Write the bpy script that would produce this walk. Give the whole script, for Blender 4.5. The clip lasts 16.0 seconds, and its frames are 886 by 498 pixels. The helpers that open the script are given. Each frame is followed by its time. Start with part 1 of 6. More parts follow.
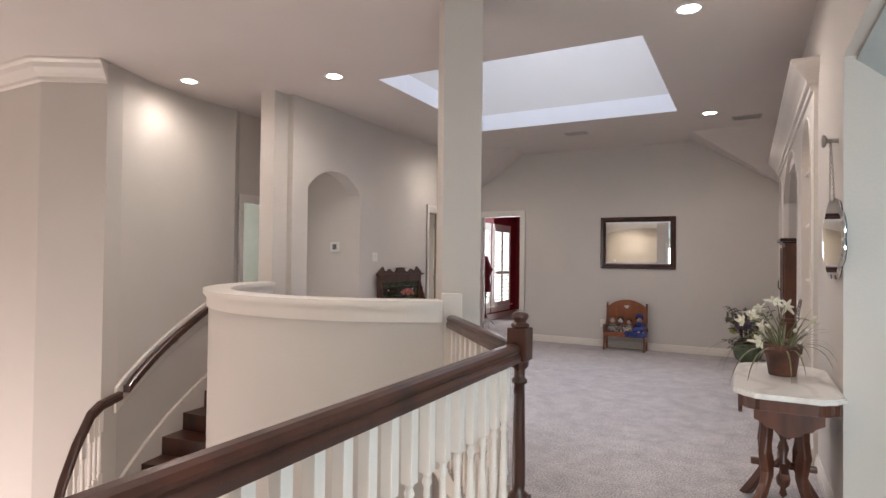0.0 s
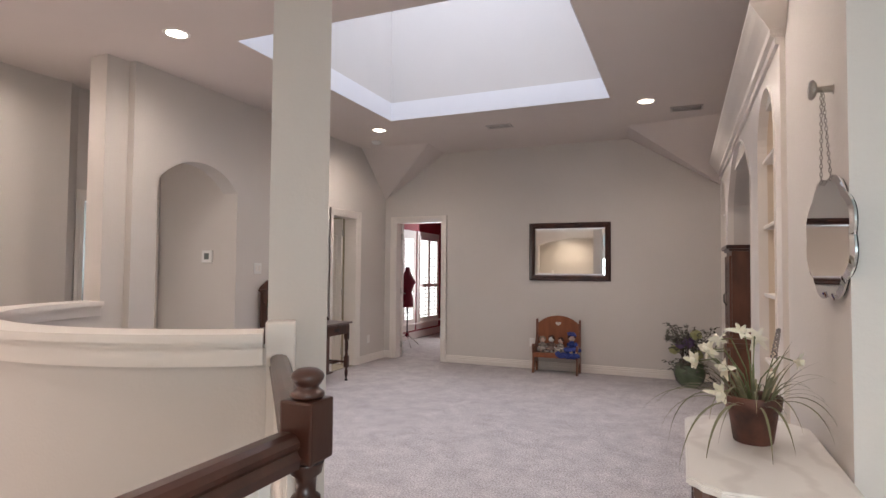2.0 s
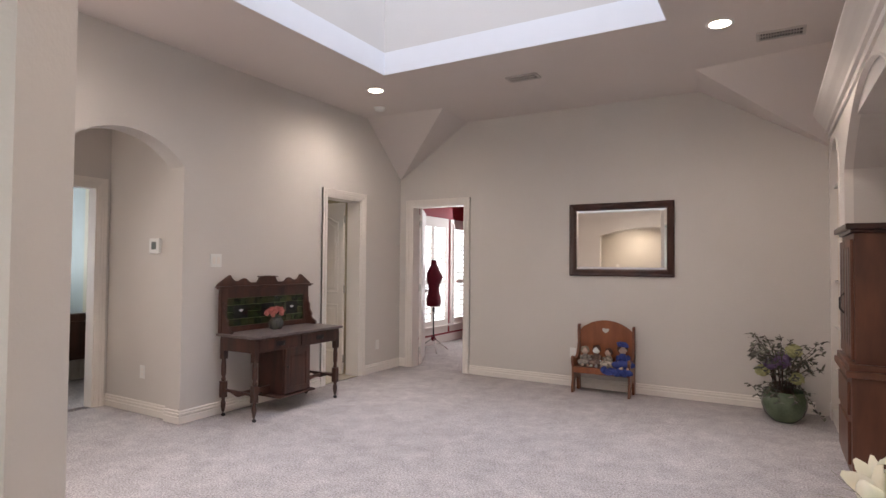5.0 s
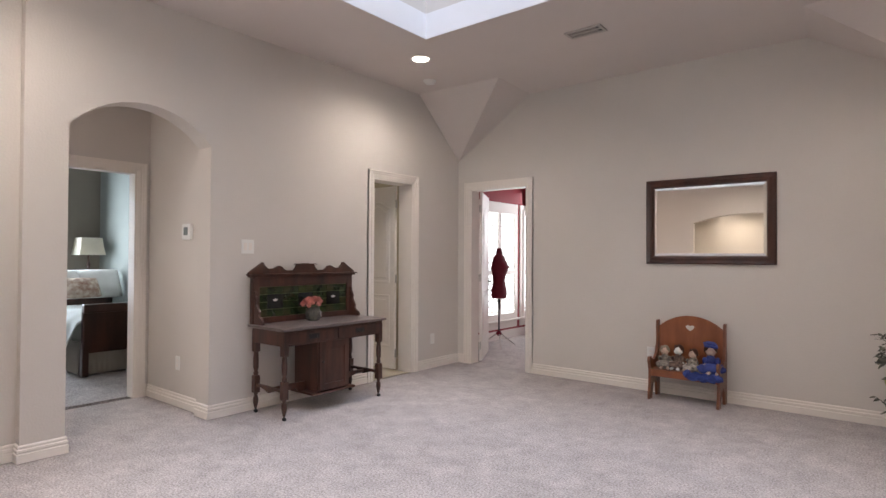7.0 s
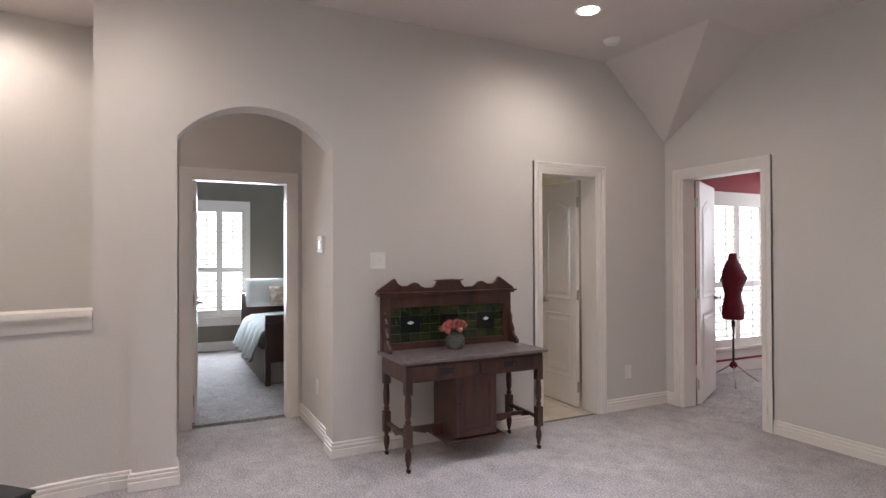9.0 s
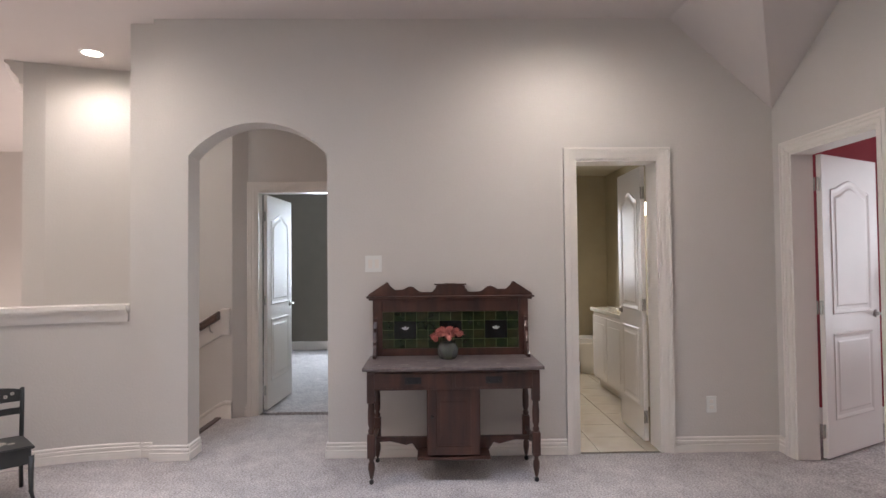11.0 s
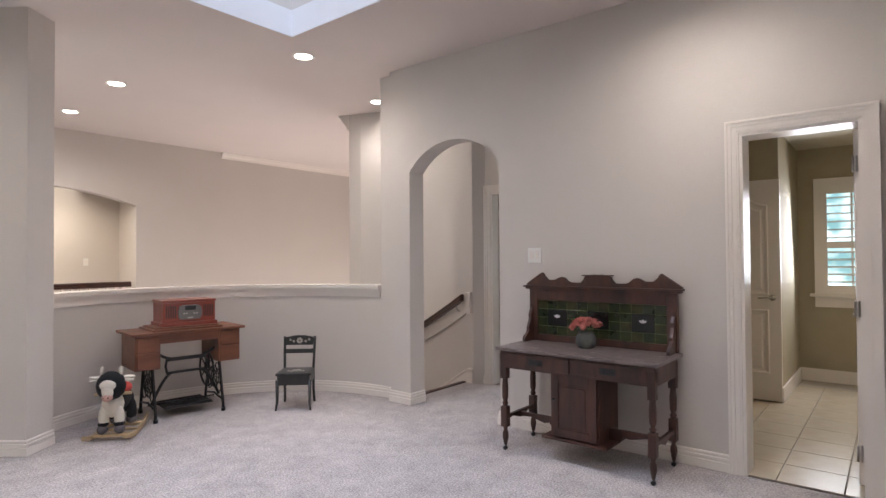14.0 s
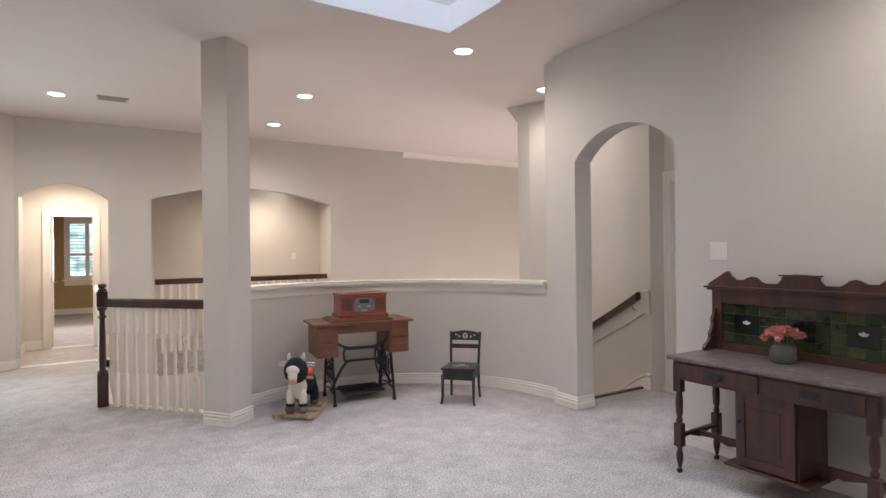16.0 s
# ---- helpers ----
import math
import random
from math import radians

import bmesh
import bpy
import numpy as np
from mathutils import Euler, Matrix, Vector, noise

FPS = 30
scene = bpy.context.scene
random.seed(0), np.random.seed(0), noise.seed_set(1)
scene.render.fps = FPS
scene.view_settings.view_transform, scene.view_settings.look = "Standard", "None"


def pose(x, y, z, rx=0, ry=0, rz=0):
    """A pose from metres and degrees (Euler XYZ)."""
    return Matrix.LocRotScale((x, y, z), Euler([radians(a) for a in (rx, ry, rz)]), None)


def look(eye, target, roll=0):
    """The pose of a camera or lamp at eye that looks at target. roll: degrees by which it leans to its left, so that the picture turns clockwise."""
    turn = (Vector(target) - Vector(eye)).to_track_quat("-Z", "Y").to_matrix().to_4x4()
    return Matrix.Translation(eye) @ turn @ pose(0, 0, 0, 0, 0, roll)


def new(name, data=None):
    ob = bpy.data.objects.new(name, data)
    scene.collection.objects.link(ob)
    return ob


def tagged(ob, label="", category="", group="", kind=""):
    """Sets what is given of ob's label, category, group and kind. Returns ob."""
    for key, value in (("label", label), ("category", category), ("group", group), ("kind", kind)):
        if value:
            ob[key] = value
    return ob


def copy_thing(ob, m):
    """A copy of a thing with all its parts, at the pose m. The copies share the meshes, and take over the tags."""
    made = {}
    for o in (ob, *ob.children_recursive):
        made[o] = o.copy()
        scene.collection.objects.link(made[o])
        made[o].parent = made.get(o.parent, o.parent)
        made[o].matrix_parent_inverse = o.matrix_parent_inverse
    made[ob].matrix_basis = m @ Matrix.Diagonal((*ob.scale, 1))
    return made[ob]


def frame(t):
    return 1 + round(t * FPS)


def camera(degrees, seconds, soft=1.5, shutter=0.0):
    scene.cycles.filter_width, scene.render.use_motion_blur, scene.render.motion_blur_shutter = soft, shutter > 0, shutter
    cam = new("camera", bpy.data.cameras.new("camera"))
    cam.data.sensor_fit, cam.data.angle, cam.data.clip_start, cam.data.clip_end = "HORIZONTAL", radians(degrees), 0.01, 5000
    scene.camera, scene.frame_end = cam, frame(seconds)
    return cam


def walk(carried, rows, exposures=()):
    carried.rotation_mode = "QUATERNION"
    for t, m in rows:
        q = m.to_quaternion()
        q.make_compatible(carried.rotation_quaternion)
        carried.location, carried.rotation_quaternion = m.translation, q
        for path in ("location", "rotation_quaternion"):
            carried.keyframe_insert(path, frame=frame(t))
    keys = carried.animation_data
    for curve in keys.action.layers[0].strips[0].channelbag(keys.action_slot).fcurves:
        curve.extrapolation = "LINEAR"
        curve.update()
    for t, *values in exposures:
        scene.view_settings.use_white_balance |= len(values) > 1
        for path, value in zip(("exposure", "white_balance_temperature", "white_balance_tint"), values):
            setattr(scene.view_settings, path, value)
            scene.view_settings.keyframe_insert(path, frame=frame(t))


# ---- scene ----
cam = camera(76.2, 16.0)
PATH = [
    (0, (-0.217, 0.741, 1.332), (-1.164, 2.503, 1.364), 0.7),
    (0.5, (-0.237, 0.972, 1.332), (-1.101, 2.774, 1.39), 0.6),
    (1, (-0.237, 1.241, 1.329), (-1.031, 3.076, 1.392), 0.6),
    (1.5, (-0.235, 1.6, 1.344), (-1.016, 3.439, 1.416), 0.5),
    (2, (-0.282, 1.967, 1.333), (-1.059, 3.809, 1.408), 0.5),
    (2.5, (-0.31, 2.284, 1.319), (-1.08, 4.128, 1.394), 0.4),
    (3, (-0.285, 2.628, 1.326), (-1.064, 4.469, 1.403), 0.4),
    (3.5, (-0.259, 2.942, 1.32), (-1.068, 4.77, 1.398), 0.4),
    (4, (-0.239, 3.204, 1.329), (-1.097, 5.005, 1.404), 0.5),
    (5.3, (-0.315, 3.60, 1.31), (-1.35, 5.30, 1.36), 0.4),
    (6.5, (-0.295, 4.041, 1.265), (-1.462, 5.633, 1.311), 0.2),
    (7, (-0.340, 4.198, 1.261), (-1.587, 5.744, 1.288), 0.3),
    (7.5, (-0.447, 4.418, 1.296), (-1.793, 5.894, 1.319), 0.2),
    (8, (-0.582, 4.743, 1.339), (-2.117, 6.025, 1.362), 0.0),
    (8.5, (-0.674, 5.052, 1.352), (-2.349, 6.144, 1.372), -0.0),
    (9, (-0.702, 5.408, 1.372), (-2.49, 6.304, 1.394), -0.2),
    (9.5, (-0.65, 5.811, 1.394), (-2.532, 6.486, 1.415), -0.3),
    (12, (-0.513, 8.034, 1.272), (-2.468, 7.624, 1.358), -0.7),
    (12.5, (-0.553, 8.368, 1.256), (-2.443, 7.723, 1.344), -0.7),
    (13, (-0.625, 8.622, 1.251), (-2.439, 7.78, 1.302), -0.6),
    (13.5, (-0.68, 8.838, 1.281), (-2.372, 7.772, 1.325), -0.5),
    (14, (-0.686, 8.928, 1.315), (-2.244, 7.675, 1.349), -0.4),
    (14.5, (-0.725, 8.993, 1.334), (-2.169, 7.61, 1.363), -0.5),
    (15, (-0.773, 9.043, 1.346), (-2.104, 7.551, 1.37), -0.5),
    (15.5, (-0.824, 9.048, 1.347), (-2.043, 7.462, 1.368), -0.5),
    (16, (-0.969, 8.948, 1.357), (-2.035, 7.257, 1.364), -0.7),
]
EXPOSURES = [(0.0, 0.60, 6550, 14), (2.0, 0.63, 6750, 17), (4.0, 0.73, 6800, 17), (7.0, 0.86, 6650, 15), (9.5, 0.68, 6450, 15), (12.0, 0.88, 6350, 14), (14.0, 0.83, 6350, 14), (16.0, 0.80, 6400, 13)]
walk(cam, [(t, look(eye, target, roll)) for t, eye, target, roll in PATH], EXPOSURES)

# world and lights
world = bpy.data.worlds.new("world")
scene.world = world
world.use_nodes = True
wn = world.node_tree.nodes
sky = wn.new("ShaderNodeTexSky")
sky.sky_type, sky.sun_disc, sky.sun_elevation, sky.sun_rotation = "NISHITA", False, radians(50), radians(200)
world.node_tree.links.new(sky.outputs[0], wn["Background"].inputs[0])
wn["Background"].inputs[1].default_value = 0.15
scene.view_settings.exposure = 0.72

sun = new("sun", bpy.data.lights.new("sun", "SUN"))
sun.data.energy, sun.data.angle, sun.data.color = 3.0, radians(0.5), (1, 0.95, 0.88)
sun.matrix_world = look((0, 0, 10), (1.0, 2.4, 6.0))


def area_lamp(name, m, sx, sy, watts, color=(1, 1, 1)):
    ob = new(name, bpy.data.lights.new(name, "AREA"))
    ob.data.shape, ob.data.size, ob.data.size_y, ob.data.energy, ob.data.color = "RECTANGLE", sx, sy, watts, color
    ob.matrix_world = m
    return ob


def spot_lamp(name, x, y, z, watts, color=(1, 0.92, 0.835), size=170, blend=1.0):
    ob = new(name, bpy.data.lights.new(name, "SPOT"))
    ob.data.energy, ob.data.color, ob.data.spot_size, ob.data.spot_blend = watts, color, radians(size), blend
    ob.data.shadow_soft_size = 0.08
    ob.matrix_world = pose(x, y, z)
    return ob


SKYLIGHT = area_lamp("skylight_glow", pose(-2.15, 6.49, 6.9), 2.3, 2.3, 98, (0.64, 0.78, 1.0))
SKYLIGHT.data.spread = radians(150)
# added lamp below the landing, out of view, to brighten the foyer's north wall
FOYER = area_lamp("foyer_fill_lamp", look((-6.0, 0.7, -1.6), (-7.0, 3.4, -0.2)), 3.0, 2.4, 74, (1.0, 0.87, 0.83))
# second added fill, unseen and low, aimed up at the foyer's south wall
FOYER_LOW = area_lamp("foyer_low_fill_lamp", look((-8.3, 2.8, -2.6), (-6.6, 0.4, 2.0)), 2.0, 1.2, 62, (1.0, 0.93, 0.86))
BED = area_lamp("bedroom_window_glow", look((-9.3, 6.1, 1.4), (-6.0, 6.1, 1.2)), 1.6, 1.6, 60, (0.76, 0.89, 1.0))
RED = area_lamp("sewing_room_window_glow", look((-4.6, 12.3, 1.4), (-4.2, 10.0, 1.2)), 2.4, 1.8, 26, (0.92, 0.96, 1.0))
BATH = area_lamp("bathroom_window_glow", look((-7.4, 8.5, 1.5), (-6.0, 8.5, 1.2)), 0.7, 0.9, 10, (0.95, 0.97, 1.0))
EAST = area_lamp("east_room_window_glow", look((0.75, 0.95, 1.1), (0.6, 3.5, 1.5)), 0.8, 1.2, 25, (0.75, 0.93, 1.0))
SOUTH = area_lamp("south_room_window_glow", look((-0.9, -4.2, 1.5), (-0.8, -1.0, 1.2)), 1.0, 1.2, 25, (0.95, 0.97, 1.0))
# added warm fill for the gallery; no window stands here
FRONT = area_lamp("gallery_fill_lamp", look((-3.5, -1.6, 2.6), (-2.5, -0.8, 1.2)), 2.0, 0.3, 8, (1.0, 0.9, 0.75))
LAMPS = [(-3.72, 8.05), (-3.70, 4.98), (-5.10, 4.46), (-2.99, 2.96), (-3.08, 1.44), (-0.60, 7.97), (-0.57, 4.91), (-0.71, 1.76)]
for lx, ly in LAMPS:
    spot_lamp("downlight_beam", lx, ly, 3.045, 37 if (lx, ly) == (-5.10, 4.46) else 55)
# first spot is the gallery's unseen lamp; the other two are added fill
for gx, gy, gw in ((-3.5, -0.45, 62), (-0.75, -0.45, 62), (-1.2, -3.6, 80)):
    spot_lamp("side_room_unseen_spot", gx, gy, 2.5, gw, (1, 0.86, 0.68))
spot_lamp("vanity_lamp_beam", -6.3, 9.0, 2.0, 12, (1, 0.84, 0.62))

# ---- materials ----
def mat(name, color, rough=0.6, metal=0.0, vary=0.06, scale=6.0, bump=0.0, bump_scale=60.0, coat=0.0, spread=None, stretch=(1, 1, 1), grain=0.0):
    """A procedural paint, cloth or metal: colour varied at two scales, with fine relief."""
    m = bpy.data.materials.new(name)
    m.use_nodes = True
    n, l = m.node_tree.nodes, m.node_tree.links
    b = n["Principled BSDF"]
    tc, mp = n.new("ShaderNodeTexCoord"), n.new("ShaderNodeMapping")
    mp.inputs["Scale"].default_value = stretch
    l.new(tc.outputs["Object"], mp.inputs["Vector"])
    big, fine = n.new("ShaderNodeTexNoise"), n.new("ShaderNodeTexNoise")
    big.inputs["Scale"].default_value, fine.inputs["Scale"].default_value = scale, bump_scale
    big.inputs["Detail"].default_value = fine.inputs["Detail"].default_value = 4
    l.new(mp.outputs[0], big.inputs["Vector"])
    l.new(mp.outputs[0], fine.inputs["Vector"])
    ramp = n.new("ShaderNodeValToRGB")
    dark = spread or tuple(c * (1 - 2 * vary) for c in color)
    ramp.color_ramp.elements[0].position, ramp.color_ramp.elements[1].position = 0.3, 0.7
    ramp.color_ramp.elements[0].color, ramp.color_ramp.elements[1].color = (*dark, 1), (*color, 1)
    mixer = n.new("ShaderNodeMix")
    mixer.inputs[0].default_value = grain
    l.new(big.outputs[0], mixer.inputs[2])
    l.new(fine.outputs[0], mixer.inputs[3])
    l.new(mixer.outputs[0], ramp.inputs[0])
    l.new(ramp.outputs[0], b.inputs["Base Color"])
    b.inputs["Roughness"].default_value, b.inputs["Metallic"].default_value = rough, metal
    b.inputs["Coat Weight"].default_value = coat
    b.inputs["Coat Roughness"].default_value = 0.15
    if bump:
        bp = n.new("ShaderNodeBump")
        bp.inputs["Strength"].default_value, bp.inputs["Distance"].default_value = bump, 0.004
        l.new(fine.outputs[0], bp.inputs["Height"])
        l.new(bp.outputs[0], b.inputs["Normal"])
    return m


def glow(name, color, strength):
    m = bpy.data.materials.new(name)
    m.use_nodes = True
    b = m.node_tree.nodes["Principled BSDF"]
    b.inputs["Base Color"].default_value = (*color, 1)
    b.inputs["Emission Color"].default_value = (*color, 1)
    b.inputs["Emission Strength"].default_value = strength
    return m


WALL = mat("greige_wall_paint", (0.638, 0.594, 0.552), 0.75, vary=0.022, scale=1.7, bump=0.32, bump_scale=70, grain=0.25)
CEIL = mat("ceiling_paint", (0.67, 0.605, 0.57), 0.8, vary=0.012, scale=2, bump=0.2, bump_scale=60)
SHAFT = mat("shaft_white_paint", (0.80, 0.79, 0.80), 0.7, vary=0.01, bump=0.15)
TRIM = mat("cream_trim_paint", (0.80, 0.745, 0.69), 0.32, vary=0.015, scale=4, bump=0.04)
CARPET = mat("pale_cut_pile_carpet", (0.63, 0.575, 0.56), 0.95, spread=(0.21, 0.187, 0.180), scale=11, bump=1.0, bump_scale=88, grain=0.84)
DARKWOOD = mat("dark_stained_wood", (0.070, 0.023, 0.014), 0.30, spread=(0.026, 0.009, 0.006), scale=8, bump=0.08, stretch=(1, 1, 0.25), coat=0.22)
TABLEWOOD = mat("mahogany_wood", (0.13, 0.040, 0.020), 0.32, spread=(0.05, 0.017, 0.011), scale=14, bump=0.08, stretch=(1, 1, 0.2), coat=0.3)
OLDWOOD = mat("old_walnut_wood", (0.090, 0.033, 0.021), 0.42, spread=(0.03, 0.013, 0.009), scale=14, bump=0.12, stretch=(1, 1, 0.2), coat=0.15)
ORANGEWOOD = mat("amber_pine_wood", (0.30, 0.095, 0.036), 0.36, spread=(0.20, 0.060, 0.022), scale=12, bump=0.1, stretch=(1, 1, 0.25), coat=0.2)
CHERRY = mat("cherry_wood", (0.22, 0.075, 0.034), 0.38, spread=(0.12, 0.038, 0.018), scale=10, bump=0.1, stretch=(0.3, 1, 1), coat=0.2)
WHITE = mat("white_plastic", (0.78, 0.77, 0.74), 0.4, vary=0.01)
BLACK = mat("black_painted_iron", (0.012, 0.012, 0.013), 0.4, vary=0.2, bump=0.15)
IRON = mat("brushed_nickel", (0.45, 0.42, 0.38), 0.3, metal=1.0)
VENTGREY = mat("vent_grey_enamel", (0.50, 0.46, 0.43), 0.5)
LIT = glow("lamp_lens", (1.0, 0.90, 0.74), 9.0)
REDPAINT = mat("deep_red_wall_paint", (0.30, 0.018, 0.030), 0.6, vary=0.04)
OLIVE = mat("olive_taupe_wall_paint", (0.20, 0.175, 0.14), 0.7, vary=0.03)
# bluish daylight on the alcove ceiling, put into its base colour
TEAL = mat("daylight_tinted_ceiling_paint", (0.50, 0.60, 0.62), 0.7, vary=0.02)
GOLDWALL = mat("tan_gold_wall_paint", (0.42, 0.30, 0.15), 0.7, vary=0.03)
BATHWALL = mat("khaki_wall_paint", (0.38, 0.33, 0.23), 0.7, vary=0.03)
TILE = mat("beige_floor_tile", (0.60, 0.53, 0.42), 0.25, spread=(0.46, 0.39, 0.30), scale=3)
GROUT = mat("grey_grout", (0.42, 0.38, 0.33), 0.9)
OUTSIDE = glow("bright_garden_light", (0.84, 0.93, 0.95), 1.25)
MIRROR = mat("silvered_glass", (0.86, 0.87, 0.86), 0.015, metal=1.0, vary=0.0)
n_, l_ = CARPET.node_tree.nodes, CARPET.node_tree.links
tc_, wide, marks, shade_ = n_.new("ShaderNodeTexCoord"), n_.new("ShaderNodeTexNoise"), n_.new("ShaderNodeMapRange"), n_.new("ShaderNodeMix")
wide.inputs["Scale"].default_value, wide.inputs["Detail"].default_value, wide.inputs["Roughness"].default_value, wide.inputs["Distortion"].default_value = 4.5, 5, 0.65, 0.3
l_.new(tc_.outputs["Object"], wide.inputs["Vector"])
marks.inputs["From Min"].default_value, marks.inputs["From Max"].default_value = 0.36, 0.64
marks.inputs["To Min"].default_value, marks.inputs["To Max"].default_value = 0.86, 1.06
l_.new(wide.outputs[0], marks.inputs["Value"])
shade_.data_type, shade_.blend_type = "RGBA", "MULTIPLY"
shade_.inputs[0].default_value = 1.0
old = [k for k in l_ if k.to_node.type == "BSDF_PRINCIPLED" and k.to_socket.name == "Base Color"][0].from_socket
l_.new(old, shade_.inputs[6])
l_.new(marks.outputs[0], shade_.inputs[7])
l_.new(shade_.outputs[2], n_["Principled BSDF"].inputs["Base Color"])
NIGHTFLOOR = mat("dark_stained_floorboards", (0.10, 0.05, 0.03), 0.3)


# ---- mesh helpers ----
def mesh_of(name, bm, material):
    me = bpy.data.meshes.new(name)
    bm.normal_update()
    bm.to_mesh(me)
    bm.free()
    for one in material if isinstance(material, (list, tuple)) else (material,):
        me.materials.append(one)
    return me


def part(name, bm, material, parent=None, label="", m=None, **tags):
    ob = new(name, mesh_of(name, bm, material))
    if parent:
        ob.parent = parent
    if m is not None:
        ob.matrix_basis = m
    return tagged(ob, label, **tags)


def thing(name, label, category, m=None, group="", kind=""):
    ob = tagged(new(name), label, category, group, kind)
    ob.empty_display_size = 0.1
    if m is not None:
        ob.matrix_basis = m
    return ob


def box(bm, x0, y0, z0, x1, y1, z1, bevel=0.0, m=None):
    """A box between two corners, its edges rounded by bevel."""
    made = bmesh.ops.create_cube(bm, size=1, matrix=Matrix.Translation(((x0 + x1) / 2, (y0 + y1) / 2, (z0 + z1) / 2)) @ Matrix.Diagonal((abs(x1 - x0), abs(y1 - y0), abs(z1 - z0), 1)))
    verts = made["verts"]
    if bevel:
        edges = list({e for v in verts for e in v.link_edges})
        r = bmesh.ops.bevel(bm, geom=edges, offset=bevel, segments=2, affect="EDGES", profile=0.6)
        verts = list({v for f in r["faces"] for v in f.verts} | {v for v in verts if v.is_valid})
    if m is not None:
        bmesh.ops.transform(bm, matrix=m, verts=verts)
    return verts


def B(*boxes, bevel=0.0):
    bm = bmesh.new()
    for b in boxes:
        box(bm, *b, bevel=bevel)
    return bm


def lathe(bm, profile, m=None, seg=16, smooth=True, cap=True):
    """A turned shape from (radius, height) pairs round z."""
    rings = []
    for r, z in profile:
        rings.append([bm.verts.new((r * math.cos(2 * math.pi * k / seg), r * math.sin(2 * math.pi * k / seg), z)) for k in range(seg)])
    for a, b in zip(rings, rings[1:]):
        for k in range(seg):
            f = bm.faces.new((a[k], a[(k + 1) % seg], b[(k + 1) % seg], b[k]))
            f.smooth = smooth
    if cap:
        bm.faces.new(rings[0][::-1])
        bm.faces.new(rings[-1])
    verts = [v for ring in rings for v in ring]
    if m is not None:
        bmesh.ops.transform(bm, matrix=m, verts=verts)
    return verts


def tube(bm, points, radius, seg=8, radii=None):
    """A round rod along points."""
    pts = [Vector(p) for p in points]
    rings = []
    for k, p in enumerate(pts):
        d = (pts[min(k + 1, len(pts) - 1)] - pts[max(k - 1, 0)]).normalized()
        side = d.cross(Vector((0, 0, 1)) if abs(d.z) < 0.95 else Vector((1, 0, 0))).normalized()
        up = side.cross(d)
        r = radii[k] if radii else radius
        rings.append([bm.verts.new(p + side * r * math.cos(2 * math.pi * j / seg) + up * r * math.sin(2 * math.pi * j / seg)) for j in range(seg)])
    for a, b in zip(rings, rings[1:]):
        for k in range(seg):
            bm.faces.new((a[k], a[(k + 1) % seg], b[(k + 1) % seg], b[k])).smooth = True
    bm.faces.new(rings[0][::-1])
    bm.faces.new(rings[-1])


def prism(bm, outline, a0, a1, axis="z", smooth=False):
    """A closed outline of (u, v), drawn out from a0 to a1 along an axis. axis x: (y, z); y: (x, z); z: (x, y)."""
    def at(u, v, w):
        return {"x": (w, u, v), "y": (u, w, v), "z": (u, v, w)}[axis]
    lo = [bm.verts.new(at(u, v, a0)) for u, v in outline]
    hi = [bm.verts.new(at(u, v, a1)) for u, v in outline]
    n = len(outline)
    for k in range(n):
        bm.faces.new((lo[k], lo[(k + 1) % n], hi[(k + 1) % n], hi[k])).smooth = smooth
    bm.faces.new(lo[::-1])
    bm.faces.new(hi)
    bmesh.ops.recalc_face_normals(bm, faces=bm.faces[:])
    if smooth:
        bmesh.ops.split_edges(bm, edges=[e for e in bm.edges if e.is_manifold and e.calc_face_angle() > 0.5])
    return lo + hi


def sweep(bm, profile, path, closed=False, smooth=False):
    """A moulding: a profile of (outward, up) carried along a path of (x, y, z); outward is to the right of the way."""
    pts = [Vector(p) for p in path]
    rings, n = [], len(pts)
    for k, p in enumerate(pts):
        a = pts[k] - pts[k - 1] if k or closed else pts[1] - pts[0]
        b = pts[(k + 1) % n] - pts[k] if k < n - 1 or closed else a
        a, b = Vector((a.x, a.y, 0)).normalized(), Vector((b.x, b.y, 0)).normalized()
        mid = (a + b).normalized()
        side = Vector((mid.y, -mid.x, 0)) / max(0.3, mid.dot(a))
        rings.append([bm.verts.new(p + side * u + Vector((0, 0, v))) for u, v in profile])
    m = len(profile)
    for k in range(n if closed else n - 1):
        a, b = rings[k], rings[(k + 1) % n]
        for j in range(m):
            bm.faces.new((a[j], b[j], b[(j + 1) % m], a[(j + 1) % m])).smooth = smooth
    if not closed:
        bm.faces.new(rings[0])
        bm.faces.new(rings[-1][::-1])
    bmesh.ops.recalc_face_normals(bm, faces=bm.faces[:])


def arc(cx, cy, r, a0, a1, n):
    return [(cx + r * math.cos(radians(a0 + (a1 - a0) * k / n)), cy + r * math.sin(radians(a0 + (a1 - a0) * k / n))) for k in range(n + 1)]


def arch_line(u0, u1, spring, rise, n=20):
    """Points from u0 to u1 over a segmental or round arch."""
    half, mid = abs(u1 - u0) / 2, (u0 + u1) / 2
    R = (half * half + rise * rise) / (2 * rise)
    out = []
    t0 = math.asin(min(1, half / R))
    for k in range(n + 1):
        t = -t0 + 2 * t0 * k / n
        out.append((mid + (1 if u1 > u0 else -1) * R * math.sin(t), spring + rise - R + R * math.cos(t)))
    return out


